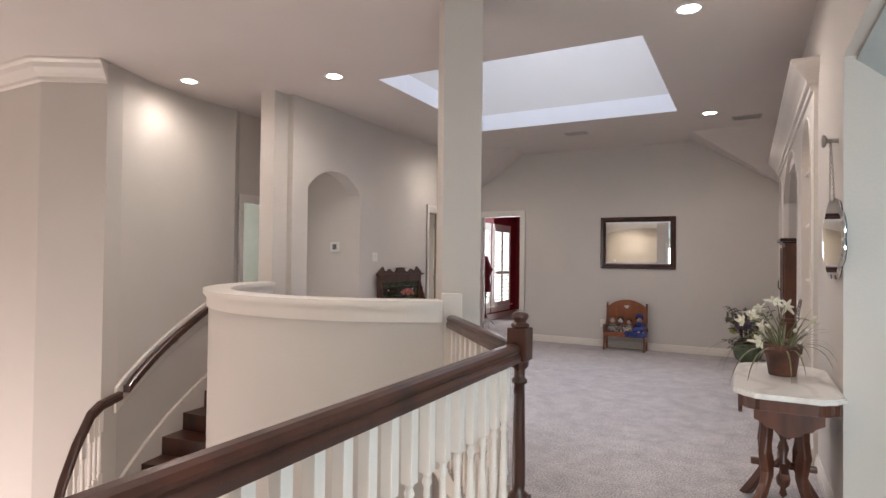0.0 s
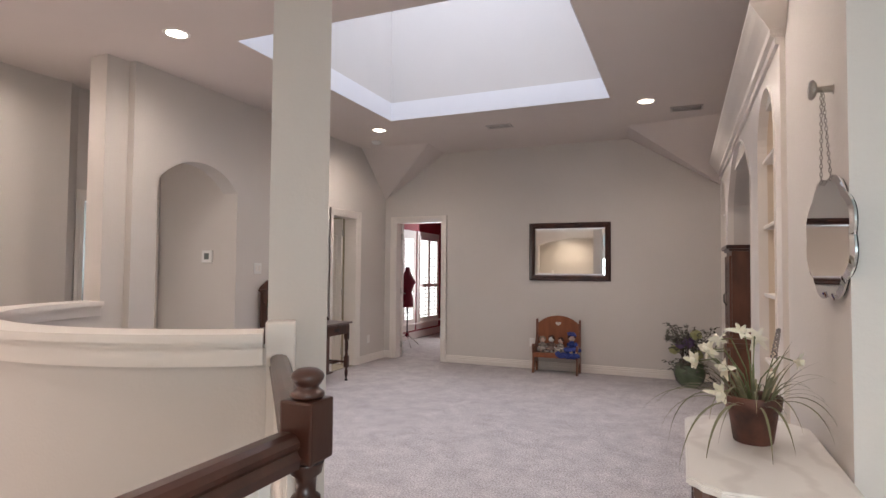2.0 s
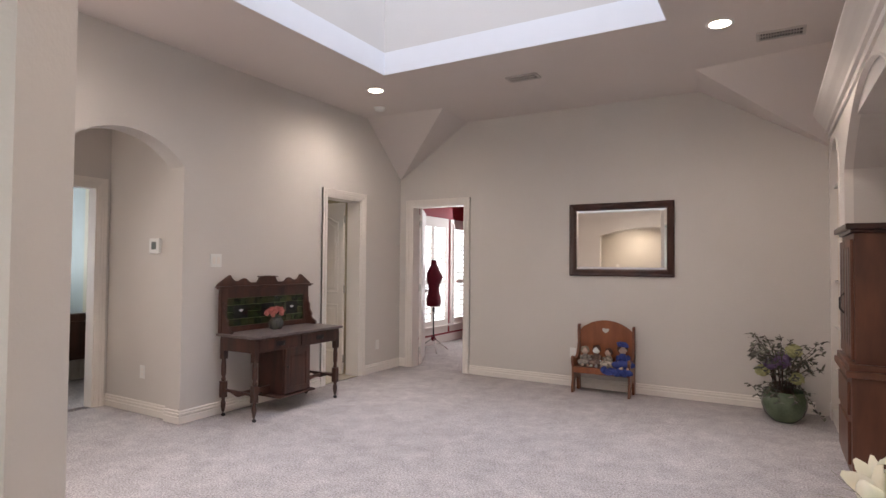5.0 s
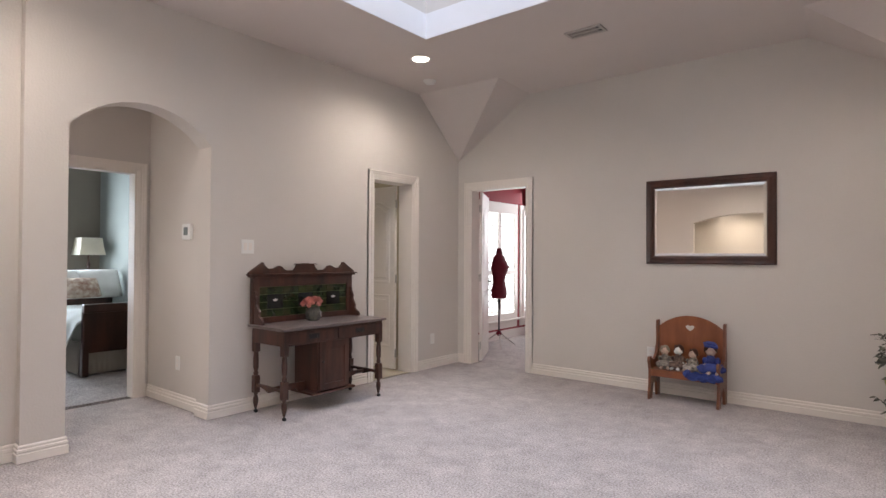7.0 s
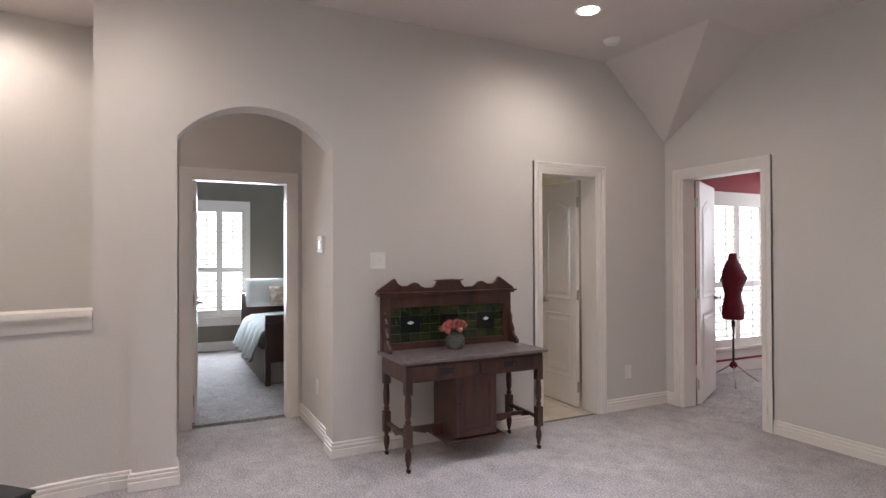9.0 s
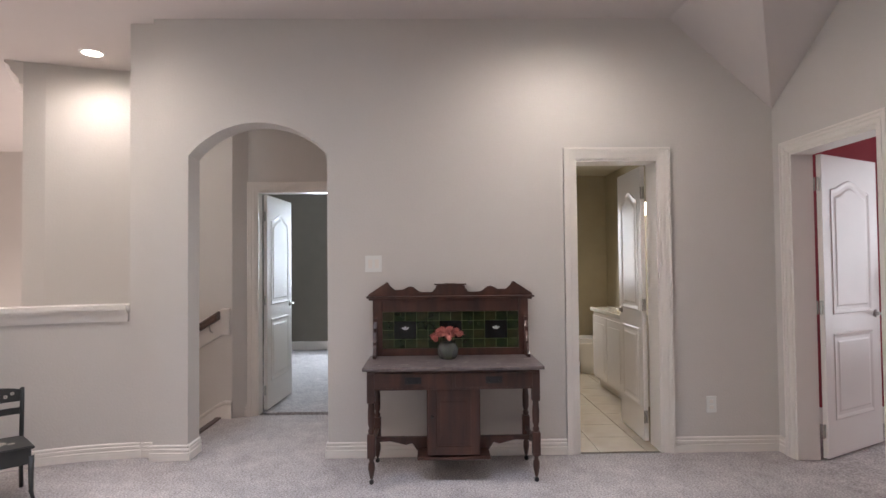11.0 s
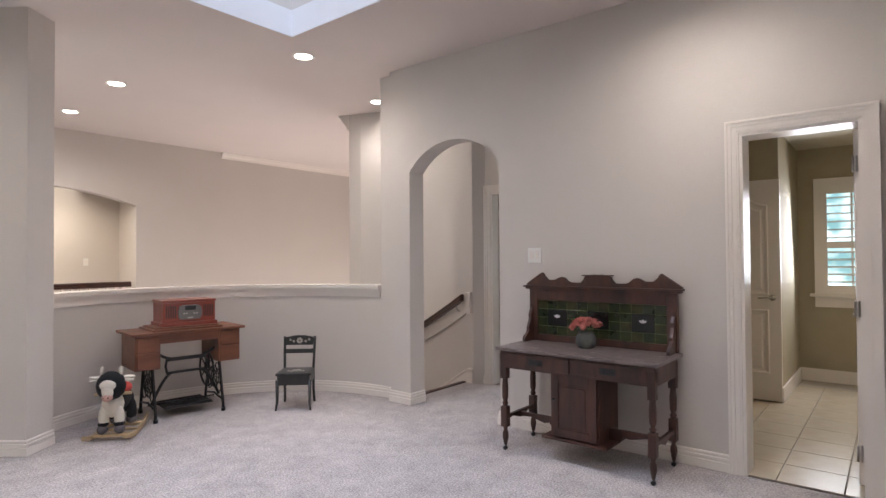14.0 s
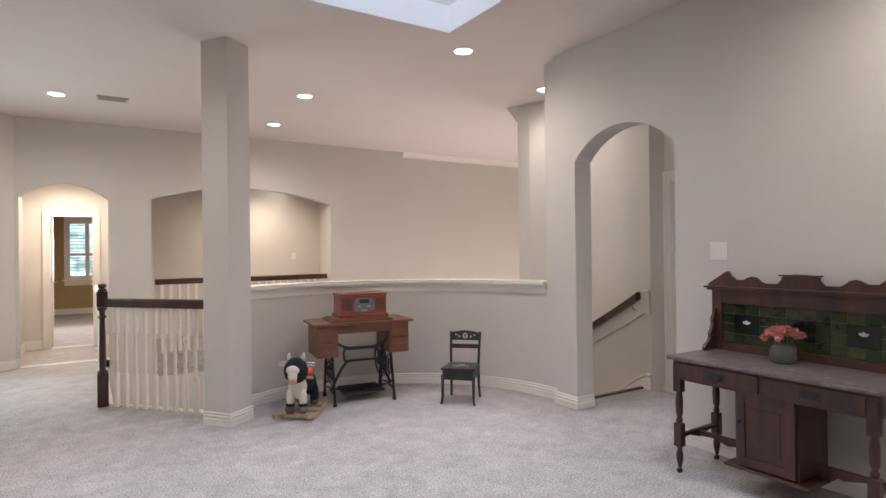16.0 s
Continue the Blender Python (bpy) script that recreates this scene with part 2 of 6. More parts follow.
def wall_with_openings(name, axis, c0, c1, u0, u1, z0, z1, openings, material):
    """A wall of thickness c0..c1 from u0 to u1. openings: (u0, u1, sill, head, rise), in order, on the wall."""
    bm = bmesh.new()
    def slab(a, b, lo, hi):
        if b - a > 1e-4 and hi - lo > 1e-4:
            if axis == "x":
                box(bm, c0, a, lo, c1, b, hi)
            else:
                box(bm, a, c0, lo, b, c1, hi)
    at = u0
    for a, b, sill, head, rise in openings:
        slab(at, a, z0, z1)
        slab(a, b, z0, sill)
        if rise:
            pts = arch_line(a, b, head - rise, rise)
            prism(bm, [(a, z1)] + pts + [(b, z1)], c0, c1, axis, smooth=False)
        else:
            slab(a, b, head, z1)
        at = b
    slab(at, u1, z0, z1)
    return part(name, bm, material, kind="structure")


def garden_glass():
    """Trees and pale sky beyond a window: soft patches of green-blue and white light."""
    m = glow("garden_seen_through_glass", (0.5, 0.7, 0.75), 1.0)
    n, l = m.node_tree.nodes, m.node_tree.links
    tc, no, rp = n.new("ShaderNodeTexCoord"), n.new("ShaderNodeTexNoise"), n.new("ShaderNodeValToRGB")
    no.inputs["Scale"].default_value, no.inputs["Detail"].default_value = 4.5, 5
    l.new(tc.outputs["Object"], no.inputs["Vector"])
    l.new(no.outputs[0], rp.inputs[0])
    rp.color_ramp.elements[0].position, rp.color_ramp.elements[1].position = 0.4, 0.62
    rp.color_ramp.elements[0].color, rp.color_ramp.elements[1].color = (0.10, 0.24, 0.26, 1), (0.72, 0.86, 0.90, 1)
    l.new(rp.outputs[0], n["Principled BSDF"].inputs["Emission Color"])
    return m


GARDEN = garden_glass()

# ---- structure: floors, walls, ceiling ----
Z = 3.06
WX, NY, EX, SY = -4.47, 9.61, 0.19, 0.40
AC, WELL = (-2.97, 5.19), (-3.09, 5.00)
R_IN, R_OUT = 1.575, 1.70


def flat(name, outline, z0, z1, material, **kw):
    bm = bmesh.new()
    prism(bm, outline, z0, z1, "z")
    return part(name, bm, material, kind="structure", **kw)


room = [(-1.13, SY), (-0.23, SY), (EX, 0.82), (1.4, 0.82), (1.4, 4.02), (EX + 0.45, 4.02), (EX + 0.45, NY), (WX, NY), (WX, 6.5), (-5.60, 6.5), (-5.62, 5.30), (-5.0, 5.32), (-4.70, 5.30)]
room += arc(*AC, 1.64, 180, 309, 40) + [(-2.10, 3.84), (-2.02, 3.93), (-1.16, 2.99)]
flat("floor", room, -0.3, 0, CARPET, label="pale cut-pile carpet of the upper landing")
flat("floor_fascia", [(-1.16, SY), (-1.13, SY), (-1.13, 3.0), (-1.90, 3.93), (-2.02, 3.93), (-1.16, 2.99)], -0.32, 0.012, TRIM)

wall_with_openings("wall_west", "x", WX - 0.19, WX, 5.26, NY + 0.15, 0, Z + 0.2, [(5.50, 6.46, 0, 2.33, 0.23), (8.19, 8.79, 0, 2.06, 0)], WALL)
part("wall_west_return", B((-4.74, 5.06, 0, -4.545, 5.26, Z + 0.2)), WALL, kind="structure")
wall_with_openings("wall_north", "y", NY, NY + 0.15, WX - 0.19, EX + 0.7, 0, Z + 0.3, [(-4.29, -3.52, 0, 2.06, 0)], WALL)
wall_with_openings("wall_south", "y", SY - 0.14, SY, -9.0, -0.23, -3, 3.4, [(-4.25, -1.71, -0.3, 2.31, 0.2), (-1.21, -0.27, 0, 2.27, 0.19)], WALL)
flat("wall_southeast", [(-0.23, SY), (-0.23, SY - 0.14), (0.4, SY - 0.14), (1.5, 0.62), (1.5, 0.82), (EX, 0.82)], -0.3, Z + 0.2, WALL)

SKX0, SKX1, SKY0, SKY1 = -3.385, -0.92, 5.25, 7.73
bm = bmesh.new()
for b in ((-9, -7, SKX0, 9.9), (SKX1, -7, 3.5, 9.9), (SKX0, -7, SKX1, SKY0), (SKX0, SKY1, SKX1, 9.9)):
    box(bm, b[0], b[1], Z, b[2], b[3], Z + 0.12)
part("ceiling", bm, CEIL, kind="structure")


def slope(name, *tris):
    bm = bmesh.new()
    for tri in tris:
        bm.faces.new([bm.verts.new(p) for p in tri])
    r = bmesh.ops.extrude_face_region(bm, geom=bm.faces[:])
    bmesh.ops.translate(bm, vec=(0, 0, 0.3), verts=[v for v in r["geom"] if isinstance(v, bmesh.types.BMVert)])
    bmesh.ops.recalc_face_normals(bm, faces=bm.faces[:])
    return part(name, bm, CEIL, kind="structure")


slope("ceiling_slope", ((WX, 8.885, Z), (-3.45, 8.93, Z), (WX, NY, 2.406)), ((-3.45, 8.93, Z), (-3.49, NY, Z), (WX, NY, 2.406)))
slope("ceiling_slope", ((0.3, 8.7, Z), (0.3, NY, 2.32), (-0.86, 8.92, Z)), ((-0.86, 8.92, Z), (0.3, NY, 2.32), (-0.90, NY, Z)))

# skylight: white curb, then a shaft closed by an added, unseen lid above the skylight lamp
part("skylight_curb", B((SKX0, SKY0, Z + 0.001, SKX0 + 0.008, SKY1, Z + 0.21), (SKX1 - 0.008, SKY0, Z + 0.001, SKX1, SKY1, Z + 0.21),
     (SKX0 + 0.008, SKY0, Z + 0.001, SKX1 - 0.008, SKY0 + 0.008, Z + 0.21), (SKX0 + 0.008, SKY1 - 0.008, Z + 0.001, SKX1 - 0.008, SKY1, Z + 0.21)), SHAFT, kind="structure")
bm = bmesh.new()
t = 0.1
for b in ((SKX0 - t, SKY0 - t, SKX0, SKY1 + t), (SKX1, SKY0 - t, SKX1 + t, SKY1 + t), (SKX0, SKY0 - t, SKX1, SKY0), (SKX0, SKY1, SKX1, SKY1 + t)):
    box(bm, b[0], b[1], Z + 0.12, b[2], b[3], 7.0)
part("skylight_shaft", bm, WALL, kind="structure")
part("unseen_shaft_lid", B((SKX0 - t, SKY0 - t, 7.0, SKX1 + t, SKY1 + t, 7.05)), WALL, kind="structure")

# curved half wall over the stair, with its moulded cap
bm = bmesh.new()
prism(bm, arc(*AC, R_OUT, 180, 309.5, 48) + arc(*AC, R_IN, 309.5, 180, 48), -3, 1.0, "z", True)
part("wall_curved", bm, WALL, kind="structure")
CAP = [(0, 0), (0.0, -0.05), (0.012, -0.055), (0.016, -0.08), (0.035, -0.10), (0.035, -0.045), (0.05, -0.035), (0.055, -0.02), (0.055, 0.0)]
bm = bmesh.new()
prism(bm, arc(*AC, R_OUT + 0.045, 184.2, 309, 48) + arc(*AC, R_IN - 0.045, 309, 184.8, 48), 1.03, 1.065, "z")
prism(bm, arc(*AC, R_OUT + 0.03, 184.2, 309, 48) + arc(*AC, R_IN - 0.03, 309, 184.8, 48), 1.01, 1.03, "z")
prism(bm, arc(*AC, R_OUT + 0.016, 184.2, 309, 48) + arc(*AC, R_OUT, 309, 184.2, 48), 0.93, 1.01, "z")
prism(bm, arc(*AC, R_IN, 184.8, 309, 48) + arc(*AC, R_IN - 0.014, 309, 184.8, 48), 0.95, 1.01, "z")
part("trim_ledge", bm, TRIM, kind="structure")

# column beside the stair
CX, CY, CR = -1.93, 4.14, 0.18
COL = [(CX - CR * math.sin(radians(a)), CY + CR * math.cos(radians(a))) for a in (-8, 82, 172, 262)]
flat("wall_column", COL, -0.3, Z, WALL)

# stair well: outer curved wall, pier and the tall hall beyond
outer = arc(*WELL, 2.48, 170, 206, 60)
outer[-1] = (-5.30, 3.77)
pts = [(-5.6, 5.55)] + outer + [(-5.80, 3.47), (-9, 3.47)]
bm = bmesh.new()
prism(bm, pts + [(-9, 3.65), (-5.95, 3.65), (-5.75, 4.1), (-5.8, 5.0), (-5.78, 5.55)], -3, Z + 0.2, "z")
part("wall_stair", bm, WALL, kind="structure")
wall_with_openings("wall_bedroom_door", "x", -5.72, -5.6, 5.55, 6.6, 0, Z + 0.2, [(5.62, 6.39, 0, 2.0, 0)], WALL)
part("wall_hall_north", B((-5.6, 6.5, 0, WX - 0.19, 6.62, Z + 0.2)), WALL, kind="structure")
part("wall_foyer_west", B((-9.1, 0, -3, -9, 3.6, Z + 0.2)), WALL, kind="structure")
part("floor_foyer", B((-9, -7, -3.1, 1.4, 6.5, -3.0)), NIGHTFLOOR, kind="structure")
CROWN = [(0, 0), (0.13, 0), (0.13, -0.02), (0.10, -0.04), (0.085, -0.08), (0.05, -0.12), (0.03, -0.15), (0.03, -0.18), (0, -0.19)]
bm = bmesh.new()
sweep(bm, [(u * 0.45, v * 0.5) for u, v in CROWN], [(-5.56, SY, Z), (-9, SY, Z)])
part("crown_moulding", bm, TRIM, kind="structure")
bm = bmesh.new()
sweep(bm, CROWN, [(-9, 3.47, Z), (-5.80, 3.47, Z), (-5.30, 3.77, Z)])
part("crown_moulding", bm, TRIM, kind="structure")

# east side: cabinet wall, then the alcove with a lean-to ceiling
part("wall_east", B((EX, 4.02, -0.3, EX + 0.16, 5.16, Z + 0.2), (EX, 5.16, 2.3, EX + 0.6, NY, Z + 0.2), (EX + 0.5, 4.02, -0.3, EX + 0.6, NY, 2.3), (EX, 0.82, 2.32, EX + 0.14, 4.02, Z + 0.2)), WALL, kind="structure")
bm = bmesh.new()
prism(bm, [(EX + 0.05, 2.30), (1.4, 1.25), (1.4, 1.4), (EX + 0.14, 2.5)], 0.7, 4.1, "y")
part("ceiling_alcove", bm, TEAL, kind="structure")
part("wall_alcove_end", B((EX + 0.16, 4.02, -0.3, 1.5, 4.14, 2.4)), WALL, kind="structure")
part("wall_alcove_east", B((1.4, 0.62, -0.3, 1.5, 4.14, 2.0)), WALL, kind="structure")
part("post_half", B((0.40, 3.88, 0, 0.52, 4.0, 1.04), (0.385, 3.865, 1.0, 0.535, 4.015, 1.05), bevel=0.006), TRIM, kind="structure")

# baseboards
BASE = [(0, 0), (0.018, 0), (0.018, 0.052), (0.011, 0.056), (0.011, 0.061), (0.016, 0.065), (0.016, 0.079), (0.009, 0.083), (0.009, 0.088), (0.012, 0.092), (0.011, 0.100), (0.004, 0.106), (0, 0.106)]


def baseboard(*path, closed=False):
    bm = bmesh.new()
    sweep(bm, BASE, [(x, y, 0.002) for x, y in path], closed=closed)
    return part("baseboard", bm, TRIM, kind="structure")


baseboard((WX - 0.19, 6.46), (WX, 6.46), (WX, 8.112))
baseboard((WX, 8.868), (WX, NY), (-4.37, NY))
baseboard((-3.442, NY), (0.05, NY))
baseboard(*arc(*AC, R_IN, 308, 183, 40), (-4.545, 5.06), (-4.545, 5.26), (WX, 5.26), (WX, 5.50), (WX - 0.19, 5.50))
baseboard((-5.6, 6.47), (-5.6, 6.5), (WX - 0.19, 6.5))
baseboard((-5.6, 5.35), (-5.6, 5.54))
baseboard(*[COL[k] for k in (3, 0, 1)])
baseboard((EX, 5.1), (EX, 4.02), (1.4, 4.02))
baseboard((EX, 0.82), (-0.23, SY), (-0.27, SY))
# skirt board that follows the curved stair, on its outer wall
bm = bmesh.new()
n = 24
rings = []
for k in range(n + 1):
    a = 170 + 36.5 * k / n
    z = 0.12 - max(0, a - 172) * 0.18 / 6.4
    ring = []
    for r, dz in ((2.482, -0.28), (2.46, -0.28), (2.46, 0.0), (2.45, 0.012), (2.45, 0.03), (2.482, 0.035)):
        ring.append(bm.verts.new((WELL[0] + r * math.cos(radians(a)), WELL[1] + r * math.sin(radians(a)), z + dz)))
    rings.append(ring)
for a, b in zip(rings, rings[1:]):
    for j in range(6):
        bm.faces.new((a[j], a[(j + 1) % 6], b[(j + 1) % 6], b[j]))
bmesh.ops.recalc_face_normals(bm, faces=bm.faces[:])
part("trim_stair_skirt", bm, TRIM, kind="structure")


# ---- rooms behind the openings ----
def room_shell(name, x0, y0, x1, y1, h, wall, floor_mat, ceil_mat, skip=()):
    """Plain walls that close a side room; skip: which of w, e, s, n the house already has."""
    sides = {"w": (x0 - 0.1, y0, x0, y1), "e": (x1, y0, x1 + 0.1, y1), "s": (x0 - 0.1, y0 - 0.1, x1 + 0.1, y0), "n": (x0 - 0.1, y1, x1 + 0.1, y1 + 0.1)}
    for k, b in sides.items():
        if k not in skip:
            part("wall_" + name, B((b[0], b[1], -0.1, b[2], b[3], h + 0.1)), wall, kind="structure")
    part("floor_" + name, B((x0, y0, -0.1, x1, y1, -0.004)), floor_mat, kind="structure")
    part("ceiling_" + name, B((x0 - 0.1, y0 - 0.1, h, x1 + 0.1, y1 + 0.1, h + 0.08)), ceil_mat, kind="structure")


room_shell("bedroom", -9.5, 3.75, -5.72, 7.56, 2.9, OLIVE, CARPET, SHAFT, skip="en")
part("wall_bedroom_side", B((-9.6, 7.50, -0.1, -5.72, 7.56, 2.9)), mat("slate_green_wall_paint", (0.27, 0.30, 0.28), 0.7, vary=0.03), kind="structure")
part("wall_bedroom_front", B((-5.80, 6.6, -0.1, -5.72, 7.50, 2.9), (-5.88, 3.9, -0.1, -5.80, 5.6, 2.9)), OLIVE, kind="structure")
room_shell("bathroom", -7.8, 7.58, WX - 0.19, 9.45, 2.45, BATHWALL, GROUT, mat("pale_khaki_ceiling_paint", (0.52, 0.47, 0.37), 0.75, vary=0.02), skip="e")
part("wall_bath_closet", B((-7.8, 7.58, -0.1, -6.56, 8.10, 2.45)), BATHWALL, kind="structure")
part("wall_sewing_room", B((-5.2, NY + 0.15, -0.1, -5.1, 13.6, 2.75), (-5.1, 13.5, -0.1, -1.5, 13.6, 2.75), (-1.6, NY + 0.15, -0.1, -1.5, 13.5, 2.75), (-5.1, NY + 0.152, -0.1, -4.37, NY + 0.17, 2.75), (-3.44, NY + 0.152, -0.1, -1.6, NY + 0.17, 2.75), (-4.37, NY + 0.152, 2.13, -3.44, NY + 0.17, 2.75)), REDPAINT, kind="structure")
part("floor_sewing_room", B((-5.1, NY + 0.0, -0.1, -1.6, 13.5, -0.004)), CARPET, kind="structure")
part("ceiling_sewing_room", B((-5.2, NY + 0.15, 2.75, -1.5, 13.6, 2.85)), SHAFT, kind="structure")
# passage and far room behind the south arch
part("wall_south_passage", B((-1.42, -1.36, -0.1, -1.32, SY - 0.14, 2.6), (-0.2, -1.1, -0.1, -0.1, SY - 0.14, 2.6)), WALL, kind="structure")
wall_with_openings("wall_passage_end", "y", -1.22, -1.1, -1.5, 0.3, -0.1, 2.6, [(-1.06, -0.50, 0, 1.96, 0)], WALL)
part("floor_passage", B((-1.32, -1.22, -0.1, -0.2, SY - 0.14, -0.004), (-1.21, SY - 0.14, -0.1, -0.27, SY, -0.004)), CARPET, kind="structure")
room_shell("south_room", -2.4, -6.7, 0.8, -1.22, 2.6, GOLDWALL, CARPET, SHAFT, skip="n")
part("wall_gallery", B((-5.5, -1.35, -0.3, -1.42, -1.20, 2.8), (-4.75, -1.25, -0.3, -4.65, SY - 0.14, 2.8)), WALL, kind="structure")
part("floor_gallery", B((-4.65, -1.25, -0.4, -1.42, SY - 0.006, -0.004)), CARPET, kind="structure")


def casing(name, axis, face, u0, u1, head, out=1, sill=0.0, w=0.076):
    """Moulded door casing on one face of a wall, round the opening u0..u1."""
    bm = bmesh.new()
    for d, a, b in ((0.010, 0.0, w), (0.014, w * 0.16, w * 0.40), (0.017, w * 0.52, w), (0.024, w * 0.80, w)):
        pieces = [(u0 - b, sill, u0 - a, head + b), (u1 + a, sill, u1 + b, head + b), (u0 - a, head + a, u1 + a, head + b)]
        for p, q, r, s in pieces:
            if axis == "x":
                box(bm, face, p, q, face + out * d, r, s)
            else:
                box(bm, p, face, q, r, face + out * d, s)
    return part(name, bm, TRIM, kind="structure")


def lining(axis, c0, c1, u0, u1, head, th=0.018):
    bm = bmesh.new()
    for p, q, r, s in ((u0, 0, u0 + th, head), (u1 - th, 0, u1, head), (u0 + th, head - th, u1 - th, head)):
        if axis == "x":
            box(bm, c0, p, q, c1, r, s)
        else:
            box(bm, p, c0, q, r, c1, s)
    return part("door_lining", bm, TRIM, kind="structure")


casing("trim_bath_door", "x", WX, 8.19, 8.79, 2.06)
lining("x", WX - 0.19, WX + 0.001, 8.19, 8.79, 2.06)
casing("trim_sewing_door", "y", NY, -4.29, -3.52, 2.06, out=-1)
lining("y", NY - 0.001, NY + 0.15, -4.29, -3.52, 2.06)
casing("trim_bedroom_door", "x", -5.6, 5.62, 6.39, 2.0)
lining("x", -5.72, -5.599, 5.62, 6.39, 2.0)
casing("trim_passage_door", "y", -1.1, -1.06, -0.50, 1.96)
lining("y", -1.22, -1.099, -1.06, -0.50, 1.96)

# ---- doors ----
def panel_door(name, label, hinge, turn, width, height, lever_far=True, arch=True):
    """A moulded door leaf: hinge at its base corner, drawn out along +x, turned by turn degrees."""
    root = thing(name, label, "door", pose(hinge[0], hinge[1], 0.012, 0, 0, turn), kind="structure")
    bm = bmesh.new()
    box(bm, 0.02, -0.017, 0, width, 0.017, height, bevel=0.003)
    part("door_leaf", bm, TRIM, root)
    for side in (-1, 1):
        for z0, z1, top in ((0.24, 0.82, False), (0.95, height - 0.16, arch)):
            m, w0, w1 = 0.11 * width / 0.7, 0.022, 0.05
            def ring(off):
                x0, x1, lo, hi = m + off, width - m - off, z0 + off, z1 - off
                if top:
                    n = 12
                    up = [(x1 - (x1 - x0) * k / n, hi - 0.07 + 0.07 * math.sin(math.pi * k / n) ** 2) for k in range(n + 1)]
                else:
                    up = [(x1, hi), (x0, hi)]
                return [(x0, lo), (x1, lo)] + up
            bm = bmesh.new()
            rows = []
            for off, d in ((0, 0.0175), (0.006, 0.023), (0.018, 0.021), (0.03, 0.0178), (0.05, 0.0185), (0.062, 0.0225)):
                rows.append([bm.verts.new((x, side * d, z)) for x, z in ring(off)])
            for a, b in zip(rows, rows[1:]):
                for j in range(len(a)):
                    bm.faces.new((a[j], a[(j + 1) % len(a)], b[(j + 1) % len(a)], b[j]))
            bm.faces.new(rows[-1])
            bmesh.ops.recalc_face_normals(bm, faces=bm.faces[:])
            part("door_panel", bm, TRIM, root)
    hx = width - 0.065
    bm = bmesh.new()
    for side in (-1, 1):
        lathe(bm, [(0.028, 0), (0.028, 0.006), (0.012, 0.01), (0.01, 0.045)], Matrix.Translation((hx, side * 0.017, 0.93)) @ Matrix.Rotation(-side * math.pi / 2, 4, "X"), 14)
        tube(bm, [(hx, side * 0.058, 0.93), (hx - 0.05, side * 0.06, 0.932), (hx - 0.11, side * 0.056, 0.925)], 0.008)
    part("door_handle", bm, IRON, root, "brushed nickel lever handle")
    for z in (0.18, 1.0, height - 0.2):
        bm = bmesh.new()
        tube(bm, [(0.0, 0.019, z - 0.045), (0.0, 0.019, z + 0.045)], 0.006)
        box(bm, -0.006, -0.004, z - 0.045, 0.022, 0.004, z + 0.045)
        part("hinge", bm, IRON, root)
    return root


panel_door("door_1", "open cream moulded two-panel door of the bathroom", (WX - 0.202, 8.755), 178.5, 0.57, 2.03)
panel_door("door_2", "open cream moulded two-panel door of the sewing room", (-4.255, NY + 0.165), 118, 0.75, 2.03)
panel_door("door_3", "open cream moulded two-panel door of the bedroom", (-5.732, 5.655), 176, 0.72, 1.97)
panel_door("door_4", "open cream moulded two-panel door of the south room", (-0.52, -1.22), 271, 0.53, 1.93)
panel_door("door_5", "closed cream two-panel closet door inside the bathroom", (-6.54, 7.50), 90, 0.61, 2.0)


# ---- shuttered windows ----
def shutter_window(name, label, m, w, h, leaves=2, mid=0.42, outside=None):
    """A window in its casing with plantation shutters. Local: x along the wall, y out of the wall, z up from the sill."""
    root = thing(name, label, "window", m, kind="structure")
    c = 0.075
    part("window_frame", B((-c, 0, 0, 0, 0.022, h), (w, 0, 0, w + c, 0.022, h), (-c, 0, h, w + c, 0.024, h + c), (-c, 0, -0.14, w + c, 0.016, -0.03), bevel=0.003), TRIM, root)
    part("window_sill", B((-c - 0.04, 0, -0.03, w + c + 0.04, 0.075, 0), bevel=0.006), TRIM, root)
    part("pane", B((0, -0.006, 0, w, 0.001, h)), outside or OUTSIDE, root, "bright glazing with the garden beyond")
    part("glazing_bar", B((w / 2 - 0.01, 0.001, 0, w / 2 + 0.01, 0.006, h), (0, 0.001, h * mid - 0.02, w, 0.007, h * mid + 0.02)), TRIM, root)
    lw = w / leaves
    for k in range(leaves):
        x0, x1, s = k * lw, (k + 1) * lw, 0.042
        part("shutter_frame", B((x0, 0.012, 0, x0 + s, 0.038, h), (x1 - s, 0.012, 0, x1, 0.038, h), (x0 + s, 0.012, 0, x1 - s, 0.038, 0.09), (x0 + s, 0.012, h - 0.09, x1 - s, 0.038, h), (x0 + s, 0.012, h * mid - 0.035, x1 - s, 0.038, h * mid + 0.035), bevel=0.002), TRIM, root)
        bm = bmesh.new()
        box(bm, x0 + s, -0.031, -0.004, x1 - s, 0.031, 0.004)
        louvre = mesh_of("louvre", bm, TRIM)
        for lo, hi in ((0.09, h * mid - 0.035), (h * mid + 0.035, h - 0.09)):
            n = max(2, int((hi - lo) / 0.075))
            for j in range(n):
                ob = new("louvre", louvre)
                ob.parent = root
                ob.matrix_basis = Matrix.Translation((0, 0.026, lo + (hi - lo) * (j + 0.5) / n)) @ Matrix.Rotation(radians(-14), 4, "X")
        bm = bmesh.new()
        box(bm, (x0 + x1) / 2 - 0.006, 0.056, 0.12, (x0 + x1) / 2 + 0.006, 0.064, h - 0.12)
        part("tilt_rod", bm, TRIM, root)
    return root


